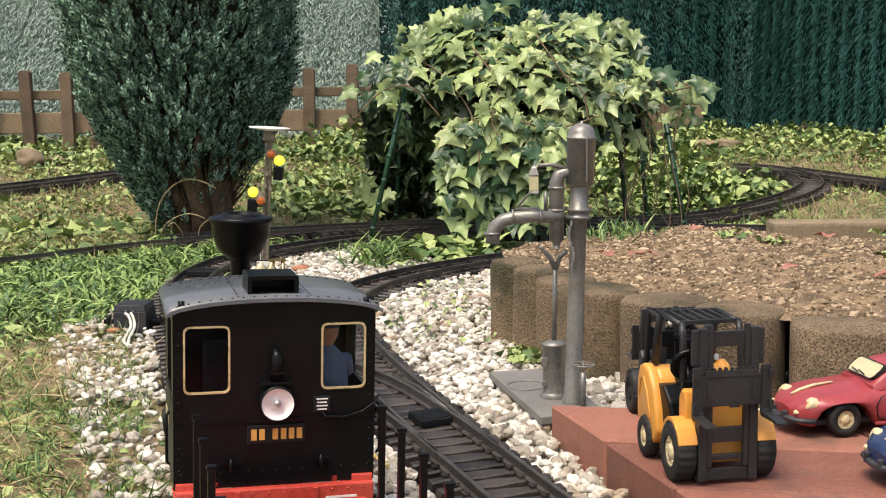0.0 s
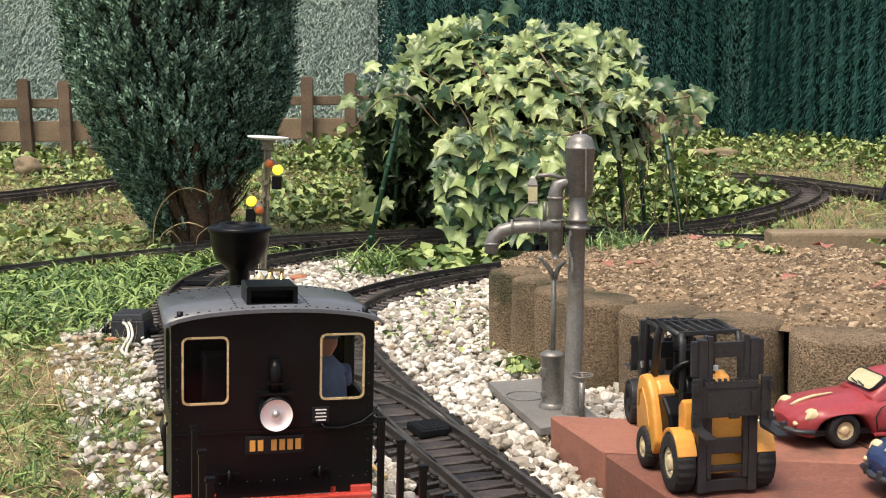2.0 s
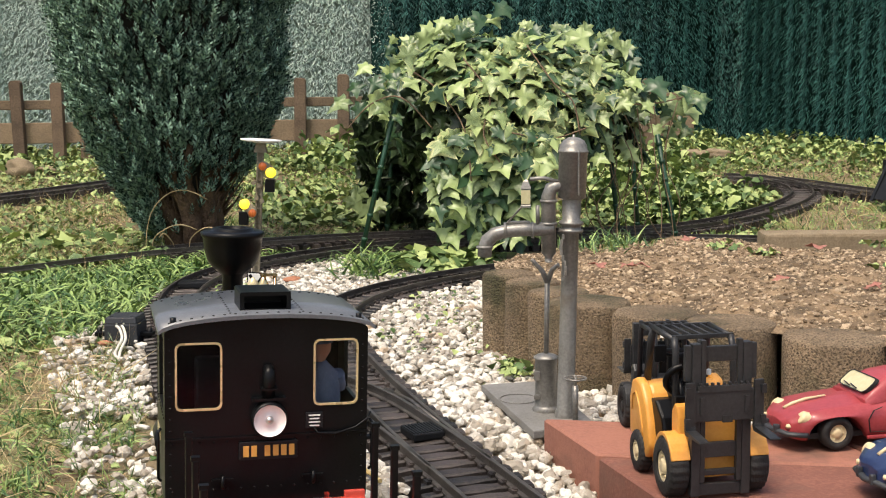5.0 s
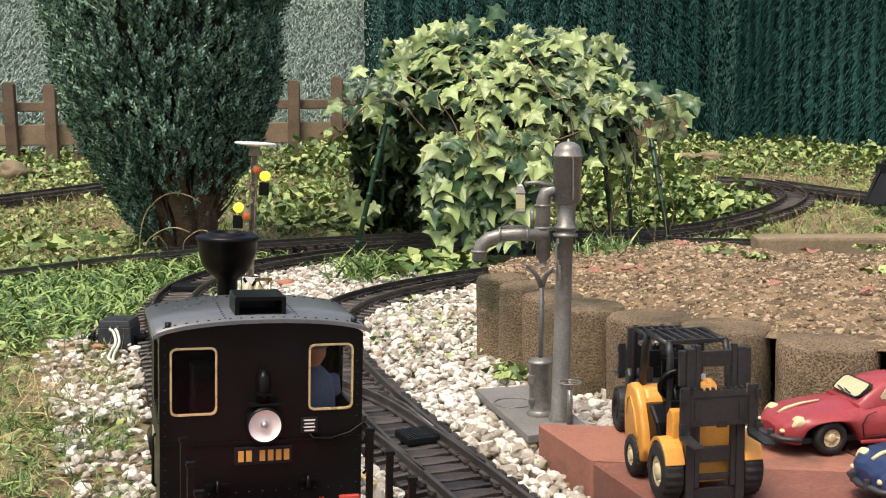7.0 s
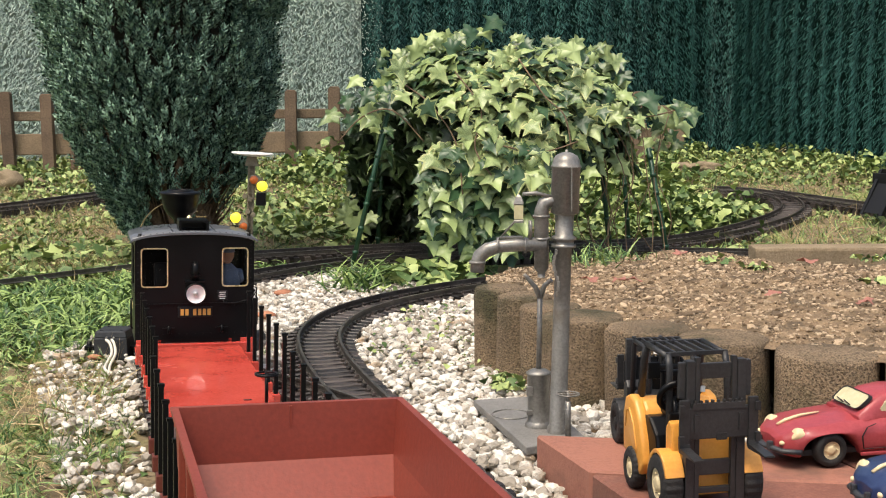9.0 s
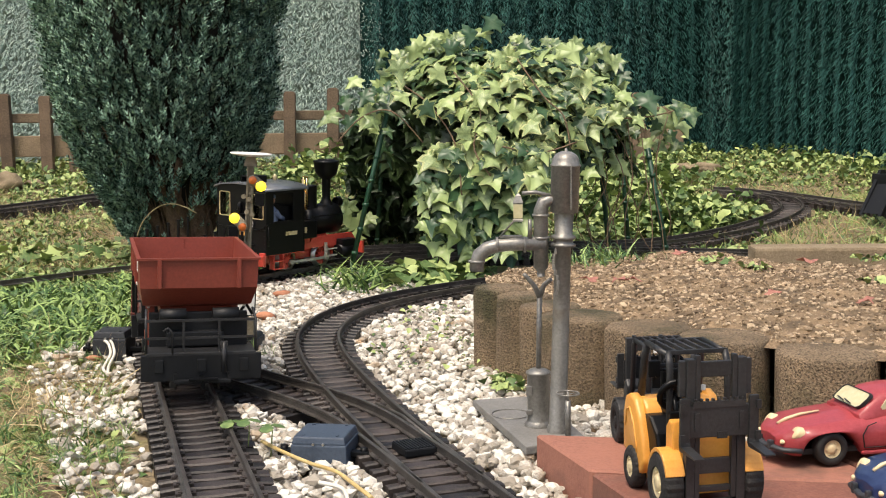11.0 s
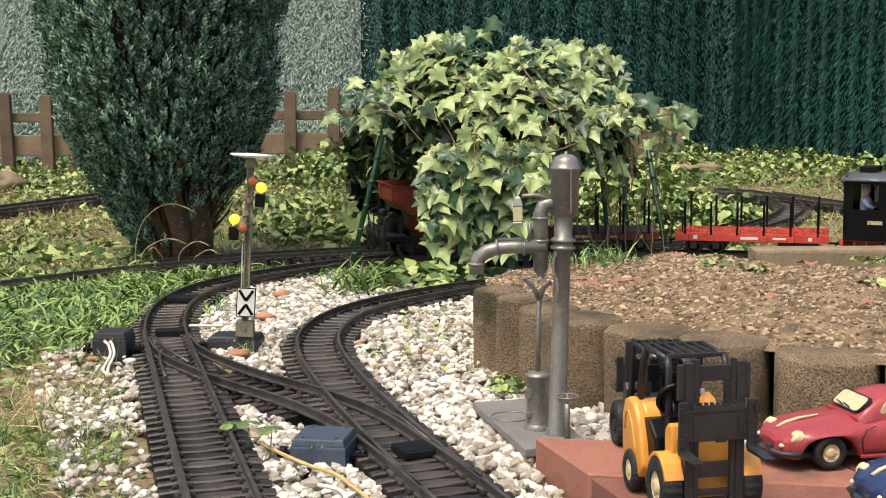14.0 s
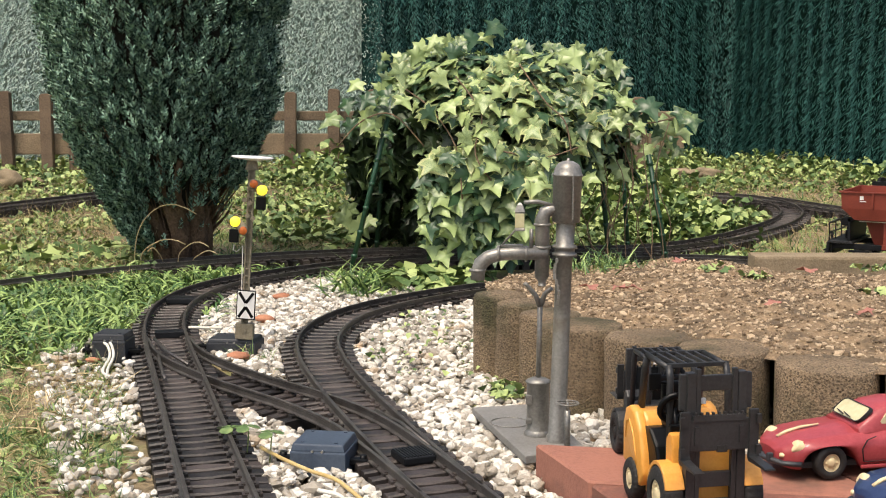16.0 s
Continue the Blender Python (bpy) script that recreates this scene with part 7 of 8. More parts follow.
def ivy_leaf(name, k, lobes, border, fold, green, seed):
    """A lobed ivy leaf, unit long, tip along -z when hung: x across, y out of the leaf, with a pale border ring."""
    out = ivy_outline(k, lobes)
    c = (0.0, 0.38)
    inn = [(c[0] + (x - c[0]) * border, c[1] + (y - c[1]) * border) for x, y in out]
    r = random.Random(seed)

    def lift(x, y):
        return -fold * abs(x) * 0.55 - 0.22 * (y - 0.35) ** 2 + 0.05 * r.uniform(-1, 1)
    V = [(x, lift(x, y), -y) for x, y in out] + [(x, lift(x, y), -y) for x, y in inn] + [(0, 0.03, -0.38)]
    n = len(out)
    F, idx = [], []
    for i in range(n):
        j = (i + 1) % n
        F += [(i, j, n + j), (i, n + j, n + i), (n + i, n + j, 2 * n)]
        idx += [1, 1, 0]
    V, F = np.array(V), np.array(F)
    me = bpy.data.meshes.new(name)
    me.from_pydata(V.tolist(), [], F.tolist())
    me.materials.append(green)
    me.materials.append(M_IVYEDGE)
    me.polygons.foreach_set("material_index", idx)
    me.shade_smooth()
    return me, (V, F)


def build_ivy():
    t = thing("ivy_bush", "variegated ivy trained over a stake frame above the track", "ivy bush")
    r = random.Random(52)
    kinds = [ivy_leaf("ivy_leaf", 1.0, 1.0, 0.93, 0.5, M_IVY, 1), ivy_leaf("ivy_leaf", 0.92, 1.1, 0.96, 0.35, M_IVY, 2), ivy_leaf("ivy_leaf", 1.08, 0.9, 0.82, 0.6, M_IVY, 3), ivy_leaf("ivy_leaf", 1.0, 0.85, 0.975, 0.45, M_IVY, 4)]
    cx, cy = 0.098, 2.19
    spots = []

    def surface(a, e, rad=1.0):
        """A point of the arch's top: a round heading a and a rise e."""
        bump = 1 + 0.10 * noise.noise(Vector((math.cos(a) * 2.2, math.sin(a) * 2.2, e * 2.5)))
        ce, se = max(math.cos(e), 0.0) ** 0.72, math.copysign(abs(math.sin(e)) ** 0.80, e)
        return Vector((cx + 0.228 * math.cos(a) * ce * rad * bump, cy + 0.25 * math.sin(a) * ce * rad * bump, 0.185 + 0.168 * se * rad * bump))
    for _ in range(1250):
        a, e = r.uniform(math.pi * 0.95, math.pi * 2.05), math.asin(r.uniform(-0.15, 1.0))
        p = surface(a, e, r.uniform(0.93, 1.04))
        if p.x < 0.005 and p.z < 0.285 and r.random() < 0.78 or p.x < 0.06 and p.z < 0.27 and r.random() < 0.55 or p.x > 0.24 and p.z < 0.22 and r.random() < 0.5:
            continue
        nrm = Vector((math.cos(a) * math.cos(e), math.sin(a) * math.cos(e), math.sin(e) + 0.35)).normalized()
        nrm = (nrm + Vector((r.uniform(-0.8, 0.8), r.uniform(-0.5, 0.5), r.uniform(-0.5, 0.6)))).normalized()
        spots.append((p, nrm, r.uniform(0.019, 0.039)))
    # hanging curtain before the track
    for _ in range(270):
        u = r.random()
        x = -0.032 + 0.202 * u
        low = 0.0 + 0.05 * abs(u - 0.35) + 0.05 * (0.5 + noise.noise(Vector((x * 22, 0, 5)))) + 0.09 * sstep(0.62, 1.0, u)
        z = low + (0.20 - low) * r.random()
        y = cy - 0.245 - 0.03 * noise.noise(Vector((x * 9, z * 9, 1))) + r.uniform(-0.012, 0.012)
        spots.append((Vector((x, y, z)), Vector((r.uniform(-0.8, 0.8), -1, r.uniform(-0.3, 0.9))).normalized(), r.uniform(0.020, 0.046)))
    # side shoots
    for x, y, z in ((-0.195, 2.37, 0.060), (-0.165, 2.37, 0.045), (-0.135, 2.37, 0.050), (-0.18, 2.38, 0.075), (-0.115, 2.02, 0.255), (-0.155, 2.03, 0.275), (-0.135, 2.03, 0.305), (-0.175, 2.05, 0.250), (0.37, 2.05, 0.24), (0.395, 2.05, 0.255), (0.33, 2.03, 0.275),
                    (-0.07, 2.0, 0.33), (-0.095, 2.06, 0.29), (0.205, 2.05, 0.355), (0.07, 2.1, 0.385), (0.095, 2.1, 0.40), (0.05, 2.1, 0.385), (-0.03, 2.1, 0.365)):
        spots.append((Vector((x, y, z)), Vector((r.uniform(-0.5, 0.5), -1, r.uniform(0.1, 0.9))).normalized(), r.uniform(0.03, 0.048)))
    # loose shoots that break the outline
    for _ in range(60):
        a, e = r.uniform(math.pi * 0.95, math.pi * 2.05), r.uniform(0.1, 1.35)
        q = surface(a, e, r.uniform(1.04, 1.17))
        for _ in range(2):
            spots.append((q + Vector((r.uniform(-0.012, 0.012), r.uniform(-0.012, 0.012), r.uniform(-0.012, 0.012))), Vector((r.uniform(-0.6, 0.6), -1, r.uniform(-0.1, 0.9))).normalized(), r.uniform(0.018, 0.036)))
    # trailing shoots before the end of the fence
    for _ in range(26):
        q = Vector((r.uniform(0.27, 0.40), r.uniform(1.99, 2.10), r.uniform(0.19, 0.270)))
        spots.append((q, Vector((r.uniform(-0.7, 0.7), -1, r.uniform(-0.2, 0.9))).normalized(), r.uniform(0.018, 0.036)))
    r.shuffle(spots)
    spots.sort(key=lambda s: s[0].y - 0.5 * s[0].z)
    rest = [[] for _ in kinds]
    rest_s = [[] for _ in kinds]
    for i, (p, nrm, s) in enumerate(spots):
        hang = Vector((r.uniform(-1.1, 1.1), r.uniform(-0.3, 0.3), -1))
        zax = -(hang - nrm * hang.dot(nrm)).normalized()
        xax = nrm.cross(zax).normalized()
        yax = zax.cross(xax)
        k = r.randrange(len(kinds))
        if i < 290:
            m = Matrix((xax, yax, zax)).transposed().to_4x4() @ Matrix.Scale(s, 4)
            m.translation = p
            shared("ivy_leaf", kinds[k][0], t, m)
        else:
            rest[k].append([xax[:], yax[:], zax[:], p[:]])
            rest_s[k].append(s)
    VV, FF, n = [], [], 0
    for k in range(len(kinds)):
        V, F = scatter(kinds[k][1], rest[k], rest_s[k])
        VV.append(V)
        FF.append(F + n)
        n += len(V)
    ob = fast_mesh("ivy_leaves", np.concatenate(VV), np.concatenate(FF), M_IVYJ, t)
    ob["kind"] = "stuff"
    # leaves inside and behind, the arch's inner shade put into their dark green
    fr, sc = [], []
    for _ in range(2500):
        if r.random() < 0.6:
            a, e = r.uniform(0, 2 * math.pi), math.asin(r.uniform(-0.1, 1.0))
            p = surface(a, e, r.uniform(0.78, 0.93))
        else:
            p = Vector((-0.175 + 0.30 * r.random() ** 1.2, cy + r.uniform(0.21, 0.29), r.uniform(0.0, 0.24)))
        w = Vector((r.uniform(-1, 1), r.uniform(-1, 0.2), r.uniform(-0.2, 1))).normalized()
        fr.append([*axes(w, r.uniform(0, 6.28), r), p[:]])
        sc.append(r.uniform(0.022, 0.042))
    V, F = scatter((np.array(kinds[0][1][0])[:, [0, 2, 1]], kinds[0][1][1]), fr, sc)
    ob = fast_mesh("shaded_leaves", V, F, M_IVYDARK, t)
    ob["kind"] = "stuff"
    # inner stems, darkened in colour for the shade under the leaves
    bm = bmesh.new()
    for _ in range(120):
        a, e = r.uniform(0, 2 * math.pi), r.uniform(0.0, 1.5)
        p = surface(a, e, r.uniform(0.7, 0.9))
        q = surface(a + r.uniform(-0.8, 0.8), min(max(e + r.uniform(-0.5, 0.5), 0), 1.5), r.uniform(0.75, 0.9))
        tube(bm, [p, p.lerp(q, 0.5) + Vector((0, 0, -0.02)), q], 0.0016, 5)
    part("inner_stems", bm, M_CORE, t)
    # vines
    vines = [[(0.02, -0.22, 0.31), (0.06, -0.245, 0.25), (0.05, -0.26, 0.19), (0.09, -0.27, 0.13)], [(0.12, -0.21, 0.33), (0.16, -0.24, 0.27), (0.19, -0.245, 0.24), (0.20, -0.25, 0.19)], [(-0.06, -0.17, 0.29), (-0.02, -0.20, 0.26), (0.02, -0.24, 0.20), (0.03, -0.26, 0.12)],
             [(0.22, -0.15, 0.28), (0.27, -0.16, 0.24), (0.33, -0.15, 0.235), (0.40, -0.14, 0.25)], [(-0.03, -0.2, 0.2), (-0.08, -0.19, 0.25), (-0.13, -0.17, 0.24), (-0.17, -0.16, 0.20)], [(0.07, -0.26, 0.20), (0.15, -0.265, 0.185), (0.21, -0.25, 0.20)]]
    for k in range(15):
        x = 0.225 + 0.010 * k + r.uniform(-0.006, 0.006)
        y = r.uniform(-0.20, -0.05)
        vines.append([(x + r.uniform(-0.03, 0.01), y, 0.21 + r.uniform(0, 0.05)), (x + r.uniform(-0.02, 0.02), y - 0.01, 0.14), (x + r.uniform(-0.03, 0.03), y - 0.02, 0.06), (x + r.uniform(-0.04, 0.04), y - 0.03, -0.018)])
    for v in vines:
        pts = [Vector((p[0], p[1] + cy, p[2])) for p in v]
        fine = []
        for i in range(len(pts) - 1):
            p0, p1, p2, p3 = pts[max(i - 1, 0)], pts[i], pts[i + 1], pts[min(i + 2, len(pts) - 1)]
            for k in range(5):
                u = k / 5
                fine.append(0.5 * ((2 * p1) + (p2 - p0) * u + (2 * p0 - 5 * p1 + 4 * p2 - p3) * u * u + (3 * p1 - p0 - 3 * p2 + p3) * u ** 3))
        fine.append(pts[-1])
        bm = bmesh.new()
        tube(bm, fine, 0.0013 if v in vines[:6] else 0.0009, 5)
        part("stem", bm, M_STEM, t, "thin brown ivy stem")
    # the frame of green stakes
    for a, b in (((0.335, 2.03, 0.185), (0.372, 2.02, -0.02)), ((-0.082, 2.03, 0.275), (-0.150, 2.02, 0.0)), ((0.268, 2.14, 0.20), (0.290, 2.14, -0.02)), ((-0.11, 2.40, 0.24), (-0.13, 2.40, -0.02)), ((0.34, 2.40, 0.22), (0.36, 2.40, -0.02))):
        bm = bmesh.new()
        cyl(bm, a, b, 0.0042, seg=8)
        for k in range(7):
            p = Vector(a).lerp(Vector(b), (k + 0.5) / 7)
            cyl(bm, p - Vector((0, 0, 0.003)), p + Vector((0, 0, 0.003)), 0.0052, seg=8)
        part("stake", bm, M_ROD, t, "green plastic-coated garden stake")


build_ivy()


# ---- ground plants
ALL_LINES = (LINE_A, LINE_B, LINE_C, LINE_D, LINE_F, LINE_G)
TRACK_PTS = np.array([(p.x, p.y) for l in ALL_LINES for p in l[::2] if l is not LINE_C or p.x > -0.5])


def off_track(x, y, gap=0.05):
    return float(np.min((TRACK_PTS[:, 0] - x) ** 2 + (TRACK_PTS[:, 1] - y) ** 2)) > gap * gap


def scatter_plants(name, label, category, material, templates, spots, seed):
    """spots: (x, y, z, size, lean)."""
    r = random.Random(seed)
    fr, sc = [[] for _ in templates], [[] for _ in templates]
    for x, y, z, s, lean in spots:
        w = Vector((r.uniform(-lean, lean), r.uniform(-lean, lean), 1)).normalized()
        k = r.randrange(len(templates))
        fr[k].append([*axes(w, r.uniform(0, 6.28), r), (x, y, z)])
        sc[k].append(s)
    VV, FF, n = [], [], 0
    for k, tp in enumerate(templates):
        if fr[k]:
            V, F = scatter(tp, fr[k], sc[k])
            VV.append(V)
            FF.append(F + n)
            n += len(V)
    ob = fast_mesh(name, np.concatenate(VV), np.concatenate(FF), material, smooth=False)
    return tagged(ob, label, category, kind="stuff")


def leaf_template(w, droop):
    """A small flat leaf on a short stalk, facing up."""
    V = [(0, 0, 0), (0.25, -w * 0.8, 0.35), (0.62, -w, 0.42), (1.0, 0, 0.42 - droop), (0.62, w, 0.42), (0.25, w * 0.8, 0.35), (0.5, 0, 0.30)]
    F = [(0, 1, 6, 0), (1, 2, 6, 1), (2, 3, 6, 2), (3, 4, 6, 3), (4, 5, 6, 4), (5, 0, 6, 5)]
    return np.array(V), np.array([f[:3] for f in F])


def build_plants():
    r = random.Random(61)
    blades = [blade_template(b, w) for b, w in ((1.3, 0.066), (0.9, 0.058), (1.7, 0.074), (0.6, 0.048))]
    arches = [arch_template(w) for w in (0.028, 0.036, 0.024, 0.042)]
    straws = [blade_template(b, w) for b, w in ((1.2, 0.026), (0.4, 0.018), (2.0, 0.022), (0.1, 0.016))]
    leaves = [leaf_template(w, d) for w, d in ((0.34, 0.15), (0.42, 0.05), (0.28, 0.25), (0.5, 0.1))]
    # lush strap-leaved grass between the two tracks
    spots = []
    while len(spots) < 8200:
        x, y = r.uniform(-1.15, -0.10), r.uniform(1.36, 2.12)
        if not off_track(x, y, 0.046) or x > -0.30 and y < 1.96 or x > -0.40 and y < 1.50:
            continue
        cy_ = float(np.interp(x, [-1.181, -0.836, -0.686, -0.604, -0.504, -0.32, -0.1], [1.442, 1.782, 1.909, 2.003, 2.088, 2.199, 2.27]))
        ay = 1.40 + 0.05 * noise.noise(Vector((x * 8, 0, 0)))
        if y > cy_ - 0.048 or y < ay:
            continue
        spots.append((x, y, ground_z(x, y), r.uniform(0.026, 0.056) * (0.6 if y > cy_ - 0.14 else 1), 0.5))
    scatter_plants("grass", "lush green strap-leaved grass between the tracks", "grass", M_GRASS, arches, spots, 71)
    # dry and mossy patch in the foreground
    green, dry, low = [], [], []
    for _ in range(15000):
        x, y = r.uniform(-0.75, -0.16), r.uniform(0.74, 1.50)
        if not off_track(x, y, 0.05):
            continue
        edge = -0.153 - 0.287 * (y - 0.836) - 0.055
        if x > edge - 0.03 and r.random() < 0.75:
            continue
        n = noise.noise(Vector((x * 9, y * 9, 3)))
        z = ground_z(x, y)
        if n > 0.20 + 0.2 * sstep(1.2, 0.95, y):
            green.append((x, y, z, r.uniform(0.006, 0.015), 0.9))
            if r.random() < 0.35:
                low.append((x, y, z, r.uniform(0.008, 0.018), 0.6))
        elif r.random() < 0.72:
            dry.append((x, y, z + 0.002, r.uniform(0.008, 0.024), 3.0))
        elif r.random() < 0.5:
            low.append((x, y, z, r.uniform(0.006, 0.013), 0.6))
    # dark green rosettes of short strap leaves in the foreground
    for _ in range(430):
        cx_, cy_ = r.uniform(-0.46, -0.19), r.uniform(0.76, 1.40)
        if not off_track(cx_, cy_, 0.056) or cy_ > 1.12 and r.random() < 0.55:
            continue
        size = r.uniform(0.008, 0.015)
        for _ in range(16):
            green.append((cx_ + r.gauss(0, 0.003), cy_ + r.gauss(0, 0.003), ground_z(cx_, cy_) + r.uniform(0.0, 0.012), size * r.uniform(0.7, 1.2), 1.4))
    for _ in range(420):
        cx_, cy_ = r.gauss(-0.36, 0.055), r.gauss(1.17, 0.075)
        if off_track(cx_, cy_, 0.06):
            dry.append((cx_, cy_, ground_z(cx_, cy_) + r.uniform(0.002, 0.012), r.uniform(0.014, 0.036), 3.0))
    # weeds behind
    weeds, tufts, straw = [], [], []
    for _ in range(60000):
        x, y = r.uniform(-1.7, 1.5), r.uniform(2.0, 3.75)
        if abs(x) > 0.40 * y + 0.12 or not off_track(x, y, 0.05):
            continue
        cy_ = float(np.interp(x, [-1.181, -0.836, -0.686, -0.604, -0.504, -0.32, -0.1, 0.25, 0.39, 0.53], [1.442, 1.782, 1.909, 2.003, 2.088, 2.199, 2.28, 2.31, 2.34, 2.45]))
        if y < cy_ + 0.03 and not (x > 0.42 and y > 2.22):
            continue
        if -0.10 < x < 0.34 and y < 2.46:
            continue
        z = ground_z(x, y)
        n = noise.noise(Vector((x * 3.2, y * 3.2, 7)))
        if n > -0.10 - 0.25 * sstep(2.9, 3.3, y):
            tall = 0.2 + 0.9 * sstep(2.9, 3.4, y) * (0.5 + noise.noise(Vector((x * 6, y * 6, 1)))) + (0.6 if -0.42 < x < -0.10 and 2.35 < y < 2.9 else 0)
            h = max(r.uniform(0, 0.030) * (1 + max(n, 0)) * tall, 0)
            if r.random() < 0.4:
                tufts.append((x, y, z, r.uniform(0.010, 0.028), 0.8))
            elif r.random() < 0.2:
                straw.append((x, y, z + 0.006 + h, r.uniform(0.012, 0.03), 3.0))
            if r.random() < 0.35:
                continue
            weeds.append((x, y, z + h, r.uniform(0.010, 0.025) * (0.5 + 0.5 * min(max(tall, 0), 1)) * (1.7 if r.random() < 0.06 else 1), 1.0))
        elif r.random() < 0.35:
            straw.append((x, y, z + 0.002, r.uniform(0.015, 0.04), 3.0))
        else:
            tufts.append((x, y, z, r.uniform(0.010, 0.026), 0.8))
    # grass over the far side of the sunken track
    for _ in range(2600):
        x = r.uniform(-1.05, -0.50)
        cy_ = float(np.interp(x, [-1.181, -0.836, -0.686, -0.604, -0.504], [1.442, 1.782, 1.909, 2.003, 2.088]))
        y = cy_ + r.uniform(-0.012, 0.06)
        (tufts if r.random() < 0.55 else weeds).append((x, y, ground_z(x, y) + r.uniform(0, 0.006), r.uniform(0.010, 0.024), 0.8))
    # high leafy weeds between the stakes and the loop, and before the fence
    for _ in range(2600):
        x, y = r.uniform(0.29, 0.64), r.uniform(2.46, 2.90)
        if off_track(x, y, 0.055):
            h = r.random() ** 0.8 * 0.105 * max(0.15, 0.55 + noise.noise(Vector((x * 12, y * 12, 4)))) * (1 - 0.6 * sstep(0.48, 0.62, x))
            weeds.append((x, y, ground_z(x, y) + h, r.uniform(0.011, 0.028), 1.0))
    for _ in range(1700):
        x, y = r.uniform(-0.42, 0.66), r.uniform(3.15, 3.44)
        h = r.random() * 0.13 * max(0.1, 0.45 + noise.noise(Vector((x * 5, y * 5, 8))))
        weeds.append((x, y, ground_z(x, y) + h, r.uniform(0.012, 0.028), 1.0))
    # withered grass left of the conifer
    for _ in range(5200):
        x, y = r.uniform(-1.25, -0.5), r.uniform(1.95, 3.1)
        if off_track(x, y, 0.05) and noise.noise(Vector((x * 5, y * 5, 12))) > -0.15:
            straw.append((x, y, ground_z(x, y) + r.uniform(0.002, 0.012), r.uniform(0.012, 0.030), 3.0))
    # taller plants inside the loop of the far track
    for _ in range(1900):
        far = r.random() < 0.45
        x, y = (r.gauss(0.55, 0.09), r.gauss(2.74, 0.04)) if far else (r.gauss(0.46, 0.045), r.gauss(2.52, 0.05))
        if 0.36 < x < (0.74 if far else 0.56) and off_track(x, y, 0.05):
            h = r.random() * 0.055 * max(0.25, 0.65 + noise.noise(Vector((x * 16, y * 16, 2))))
            weeds.append((x, y, ground_z(x, y) + h, r.uniform(0.010, 0.024), 1.0))
    # low plants at the foot of the screen
    for _ in range(1500):
        x = r.uniform(0.45, 1.35)
        y = 3.55 - 0.9 * max(x - 0.9, 0) + r.gauss(0, 0.07)
        if off_track(x, y, 0.05):
            h = r.random() * 0.06 * max(0.1, 0.5 + 1.2 * noise.noise(Vector((x * 9, y * 9, 5))))
            weeds.append((x, y, ground_z(x, y) + h, r.uniform(0.009, 0.021), 1.0))
    # beside the bush and on the bed
    for _ in range(420):
        x, y = r.gauss(-0.02, 0.05), r.gauss(1.93, 0.05)
        if off_track(x, y, 0.05):
            weeds.append((x, y, ground_z(x, y) + r.uniform(0, 0.02), r.uniform(0.014, 0.034), 0.7))
    for _ in range(220):
        x, y = r.gauss(-0.125, 0.022), r.gauss(1.86, 0.03)
        if off_track(x, y, 0.046):
            green.append((x, y, ground_z(x, y), r.uniform(0.02, 0.06), 0.55))
    for _ in range(260):
        x, y = r.gauss(0.20, 0.028), r.gauss(1.56, 0.03)
        green.append((x, y, 0.062, r.uniform(0.008, 0.026), 0.7))
    for bx, by in ((0.36, 1.42), (0.45, 1.3), (0.52, 1.5), (0.33, 1.5)):
        for _ in range(22):
            low.append((bx + r.gauss(0, 0.01), by + r.gauss(0, 0.012), 0.069, r.uniform(0.006, 0.014), 0.7))
    for _ in range(60):
        low.append((0.06 + r.gauss(0, 0.012), 1.20 + r.gauss(0, 0.02), -0.010, r.uniform(0.006, 0.013), 0.7))
    for _ in range(160):
        px, py = r.uniform(-0.10, 0.06), r.uniform(1.25, 1.65)
        if off_track(px, py, 0.055):
            low.append((px, py, -0.008, r.uniform(0.004, 0.009), 0.7))
    scatter_plants("weeds", "pale green ground-cover leaves and weeds", "weeds", M_WEED, leaves, weeds, 72)
    scatter_plants("low_plants", "small green weeds growing among stones and dry moss", "weeds", M_WEED, leaves, low, 73)
    scatter_plants("grass", "short green grass tufts", "grass", M_GRASS, blades, green + tufts, 74)
    scatter_plants("dry_grass", "dry straw and withered moss", "dry grass", M_DRY, straws, dry + straw, 75)
    # broad ivy leaves creeping on the ground
    out = ivy_outline()
    flat = (np.array([(x, y, 0.35 - 0.12 * abs(x)) for x, y in out] + [(0, 0.38, 0.38)]), np.array([(i, (i + 1) % len(out), len(out)) for i in range(len(out))]))
    creeping = []
    for bx, by, spread, n in ((-0.70, 2.16, 0.07, 26), (-0.62, 2.25, 0.06, 20), (-0.20, 2.36, 0.05, 26), (-0.28, 2.55, 0.06, 26), (-0.16, 2.62, 0.06, 24), (0.40, 2.60, 0.05, 22), (0.52, 2.70, 0.07, 24), (0.03, 1.93, 0.035, 12)):
        for _ in range(n):
            x, y = r.gauss(bx, spread), r.gauss(by, spread)
            if off_track(x, y, 0.055):
                creeping.append((x, y, ground_z(x, y) + r.uniform(0.008, 0.035), r.uniform(0.018, 0.034), 0.7))
    scatter_plants("creeping_ivy", "broad pale ivy leaves creeping over the ground", "ivy", M_WEED, [flat], creeping, 76)
    # bigger clover leaves by the track
    for x, y, z, s in ((-0.178, 1.012, 0.004, 0.016), (-0.160, 0.985, 0.012, 0.015), (-0.140, 0.975, 0.010, 0.016)):
        t = thing("clover_plant", "single round green clover leaf on a thin stalk", "clover")
        t.matrix_basis = pose(x, y, 0)
        bm = bmesh.new()
        tube(bm, [(0, 0, -0.018), (0.002, 0.001, z * 0.5), (0, 0, z)], 0.0006, 5)
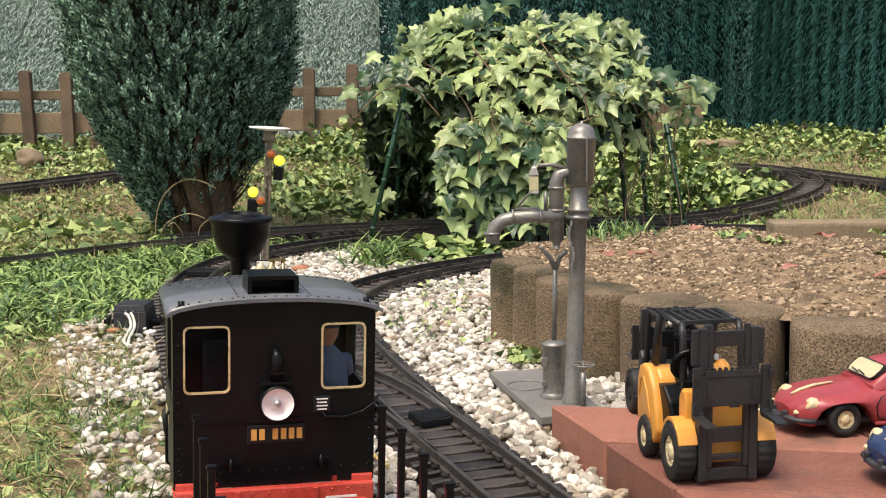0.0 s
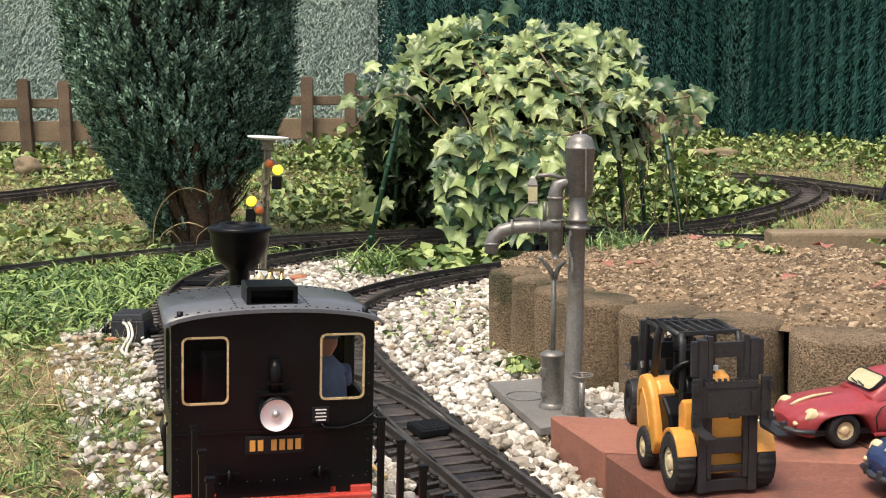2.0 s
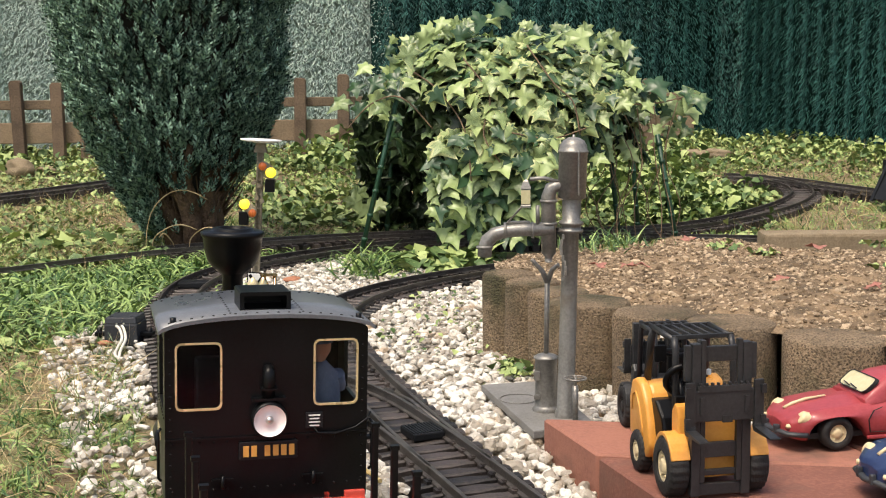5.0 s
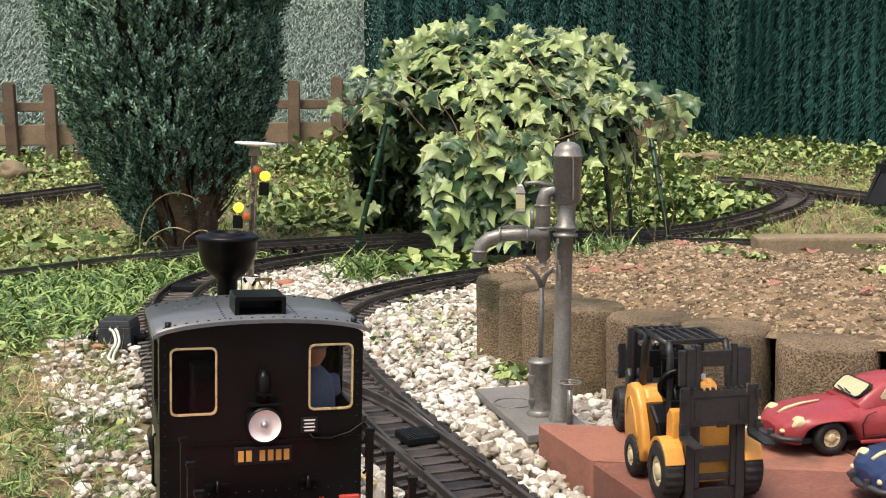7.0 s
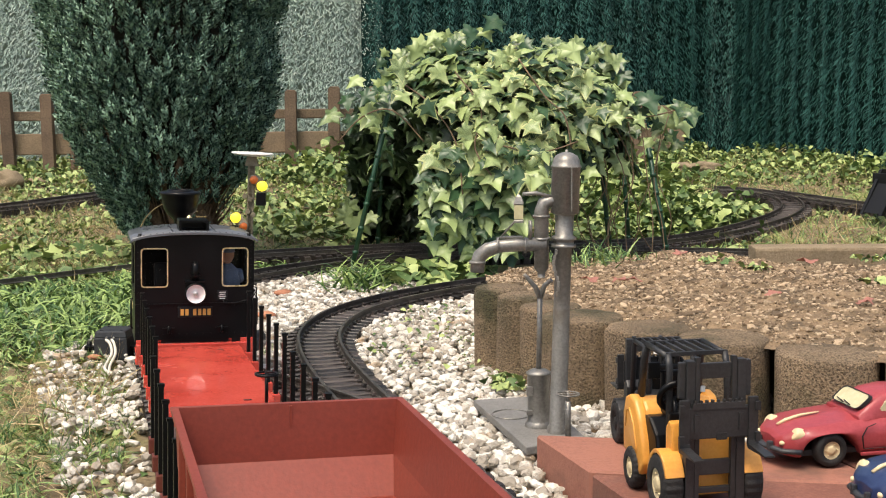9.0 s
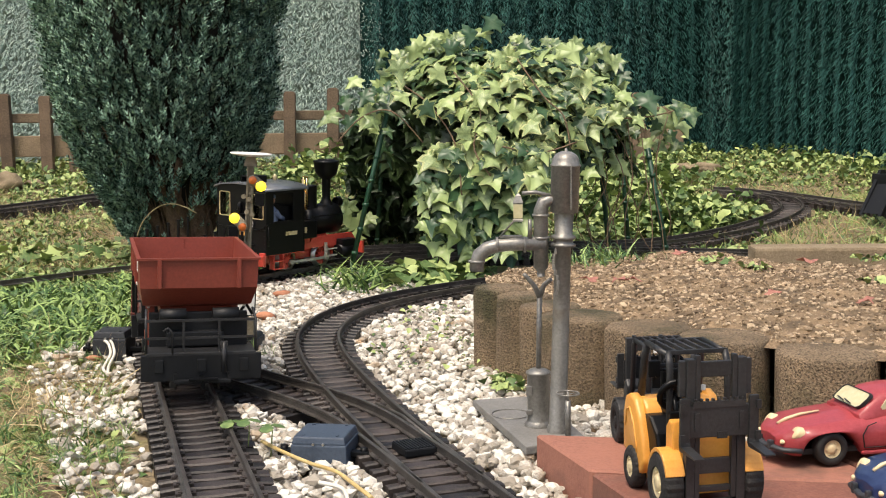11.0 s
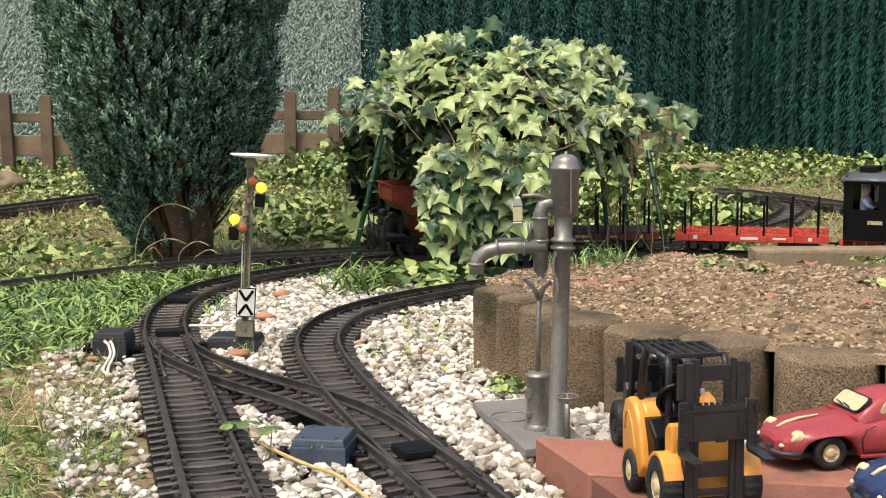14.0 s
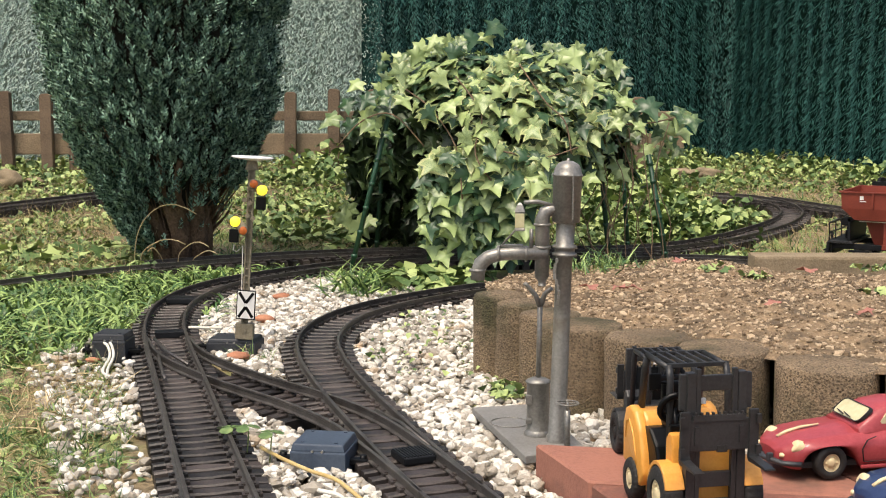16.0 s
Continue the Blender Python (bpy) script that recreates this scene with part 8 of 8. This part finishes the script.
        part("stalk", bm, M_WEED, t)
        for k in range(3):
            bm = bmesh.new()
            q = Matrix.Translation((0, 0, z)) @ Matrix.Rotation(2.1 * k + 0.3, 4, "Z") @ Matrix.Rotation(0.25, 4, "Y")
            pts = [(0, 0), (0.3, 0.32), (0.62, 0.36), (0.8, 0.14), (0.76, 0), (0.8, -0.14), (0.62, -0.36), (0.3, -0.32)]
            vs = [bm.verts.new(q @ Vector((a * s, b * s, 0.1 * s * abs(b)))) for a, b in pts]
            low_ = [bm.verts.new(v.co - Vector((0, 0, 0.0004))) for v in vs]
            bm.faces.new(vs)
            bm.faces.new(low_[::-1])
            for i in range(len(vs)):
                j = (i + 1) % len(vs)
                bm.faces.new((vs[i], low_[i], low_[j], vs[j]))
            part("leaflet", bm, M_WEED, t)
    # dead leaves on the bed
    for x, y, rz in ((0.30, 1.55, 20), (0.165, 1.33, 80), (0.19, 1.335, 200), (0.21, 1.33, 130), (0.33, 1.22, 10), (0.44, 1.46, 60), (0.40, 1.17, 300)):
        bm = bmesh.new()
        s = r.uniform(0.012, 0.022)
        pts = [(x_ * s, y_ * s) for x_, y_ in ivy_outline()]
        a = [bm.verts.new((p, q, 0.003 * math.sin(p * 300 + q * 200))) for p, q in pts]
        b = [bm.verts.new(v.co - Vector((0, 0, 0.0005))) for v in a]
        bm.faces.new(a)
        bm.faces.new(b[::-1])
        for i in range(len(a)):
            j = (i + 1) % len(a)
            bm.faces.new((a[i], b[i], b[j], a[j]))
        ob = part("dead_leaf", bm, M_LEAFRED)
        ob.matrix_basis = pose(x, y, 0.073, 8, 6, rz)
        tagged(ob, "withered reddish leaf lying on the bed soil", "leaf", "dead leaves on the bed")


build_plants()


def build_buffer_stop():
    t = thing("buffer_stop", "black model buffer stop at the end of a siding", "buffer stop", pose(0.952, 2.66, rise(2.66), 0, 0, 28))
    for y in (-0.026, 0.026):
        bm = bmesh.new()
        prism(bm, [(-0.05, 0.0), (-0.04, 0.0), (0.012, 0.082), (0.040, 0.0), (0.050, 0.0), (0.018, 0.094), (0.006, 0.094)], "y", y - 0.004, y + 0.004)
        part("side_frame", bm, M_BLACKM, t)
    bm = bmesh.new()
    box(bm, (-0.002, 0, 0.075), (0.008, 0.075, 0.022), bevel=0.001)
    part("beam", bm, M_BLACKM, t)
    bm = bmesh.new()
    prism(bm, [(-0.046, 0.004), (0.008, 0.086), (0.012, 0.086), (-0.040, 0.004)], "y", -0.03, 0.03)
    part("ramp_plate", bm, M_BLACKM, t)


build_buffer_stop()


def motions():
    for ob, key in ((LOCO, "loco"), (REDW, "red"), (BROWNW, "brown"), (HOPPER, "hopper")):
        rear, a, b = STOCK[key]
        walk(ob, [(t, path_pose(START + run_at(t) + rear, a, b)) for t in TIMES])
    rear, a, b = STOCK["loco"]
    walk(DRIVER, [(t, path_pose(START + run_at(t), a, b) @ pose(0.030, -0.034, 0.068)) for t in TIMES])
    for w, x, sy in LOCO_WHEELS:
        walk(w, [(t, pose(x, sy * 0.0225, 0.0185) @ Matrix.Rotation(run_at(t) / 0.0185, 4, "Y")) for t in SPIN_TIMES])
    for rod, sy in LOCO_RODS:
        rows = []
        for t in SPIN_TIMES:
            a = run_at(t) / 0.0185 + (0 if sy > 0 else math.pi / 2)
            rows.append((t, pose(0.072 + 0.008 * math.sin(a), sy * 0.0285, 0.0185 + 0.008 * math.cos(a))))
        walk(rod, rows)


motions()
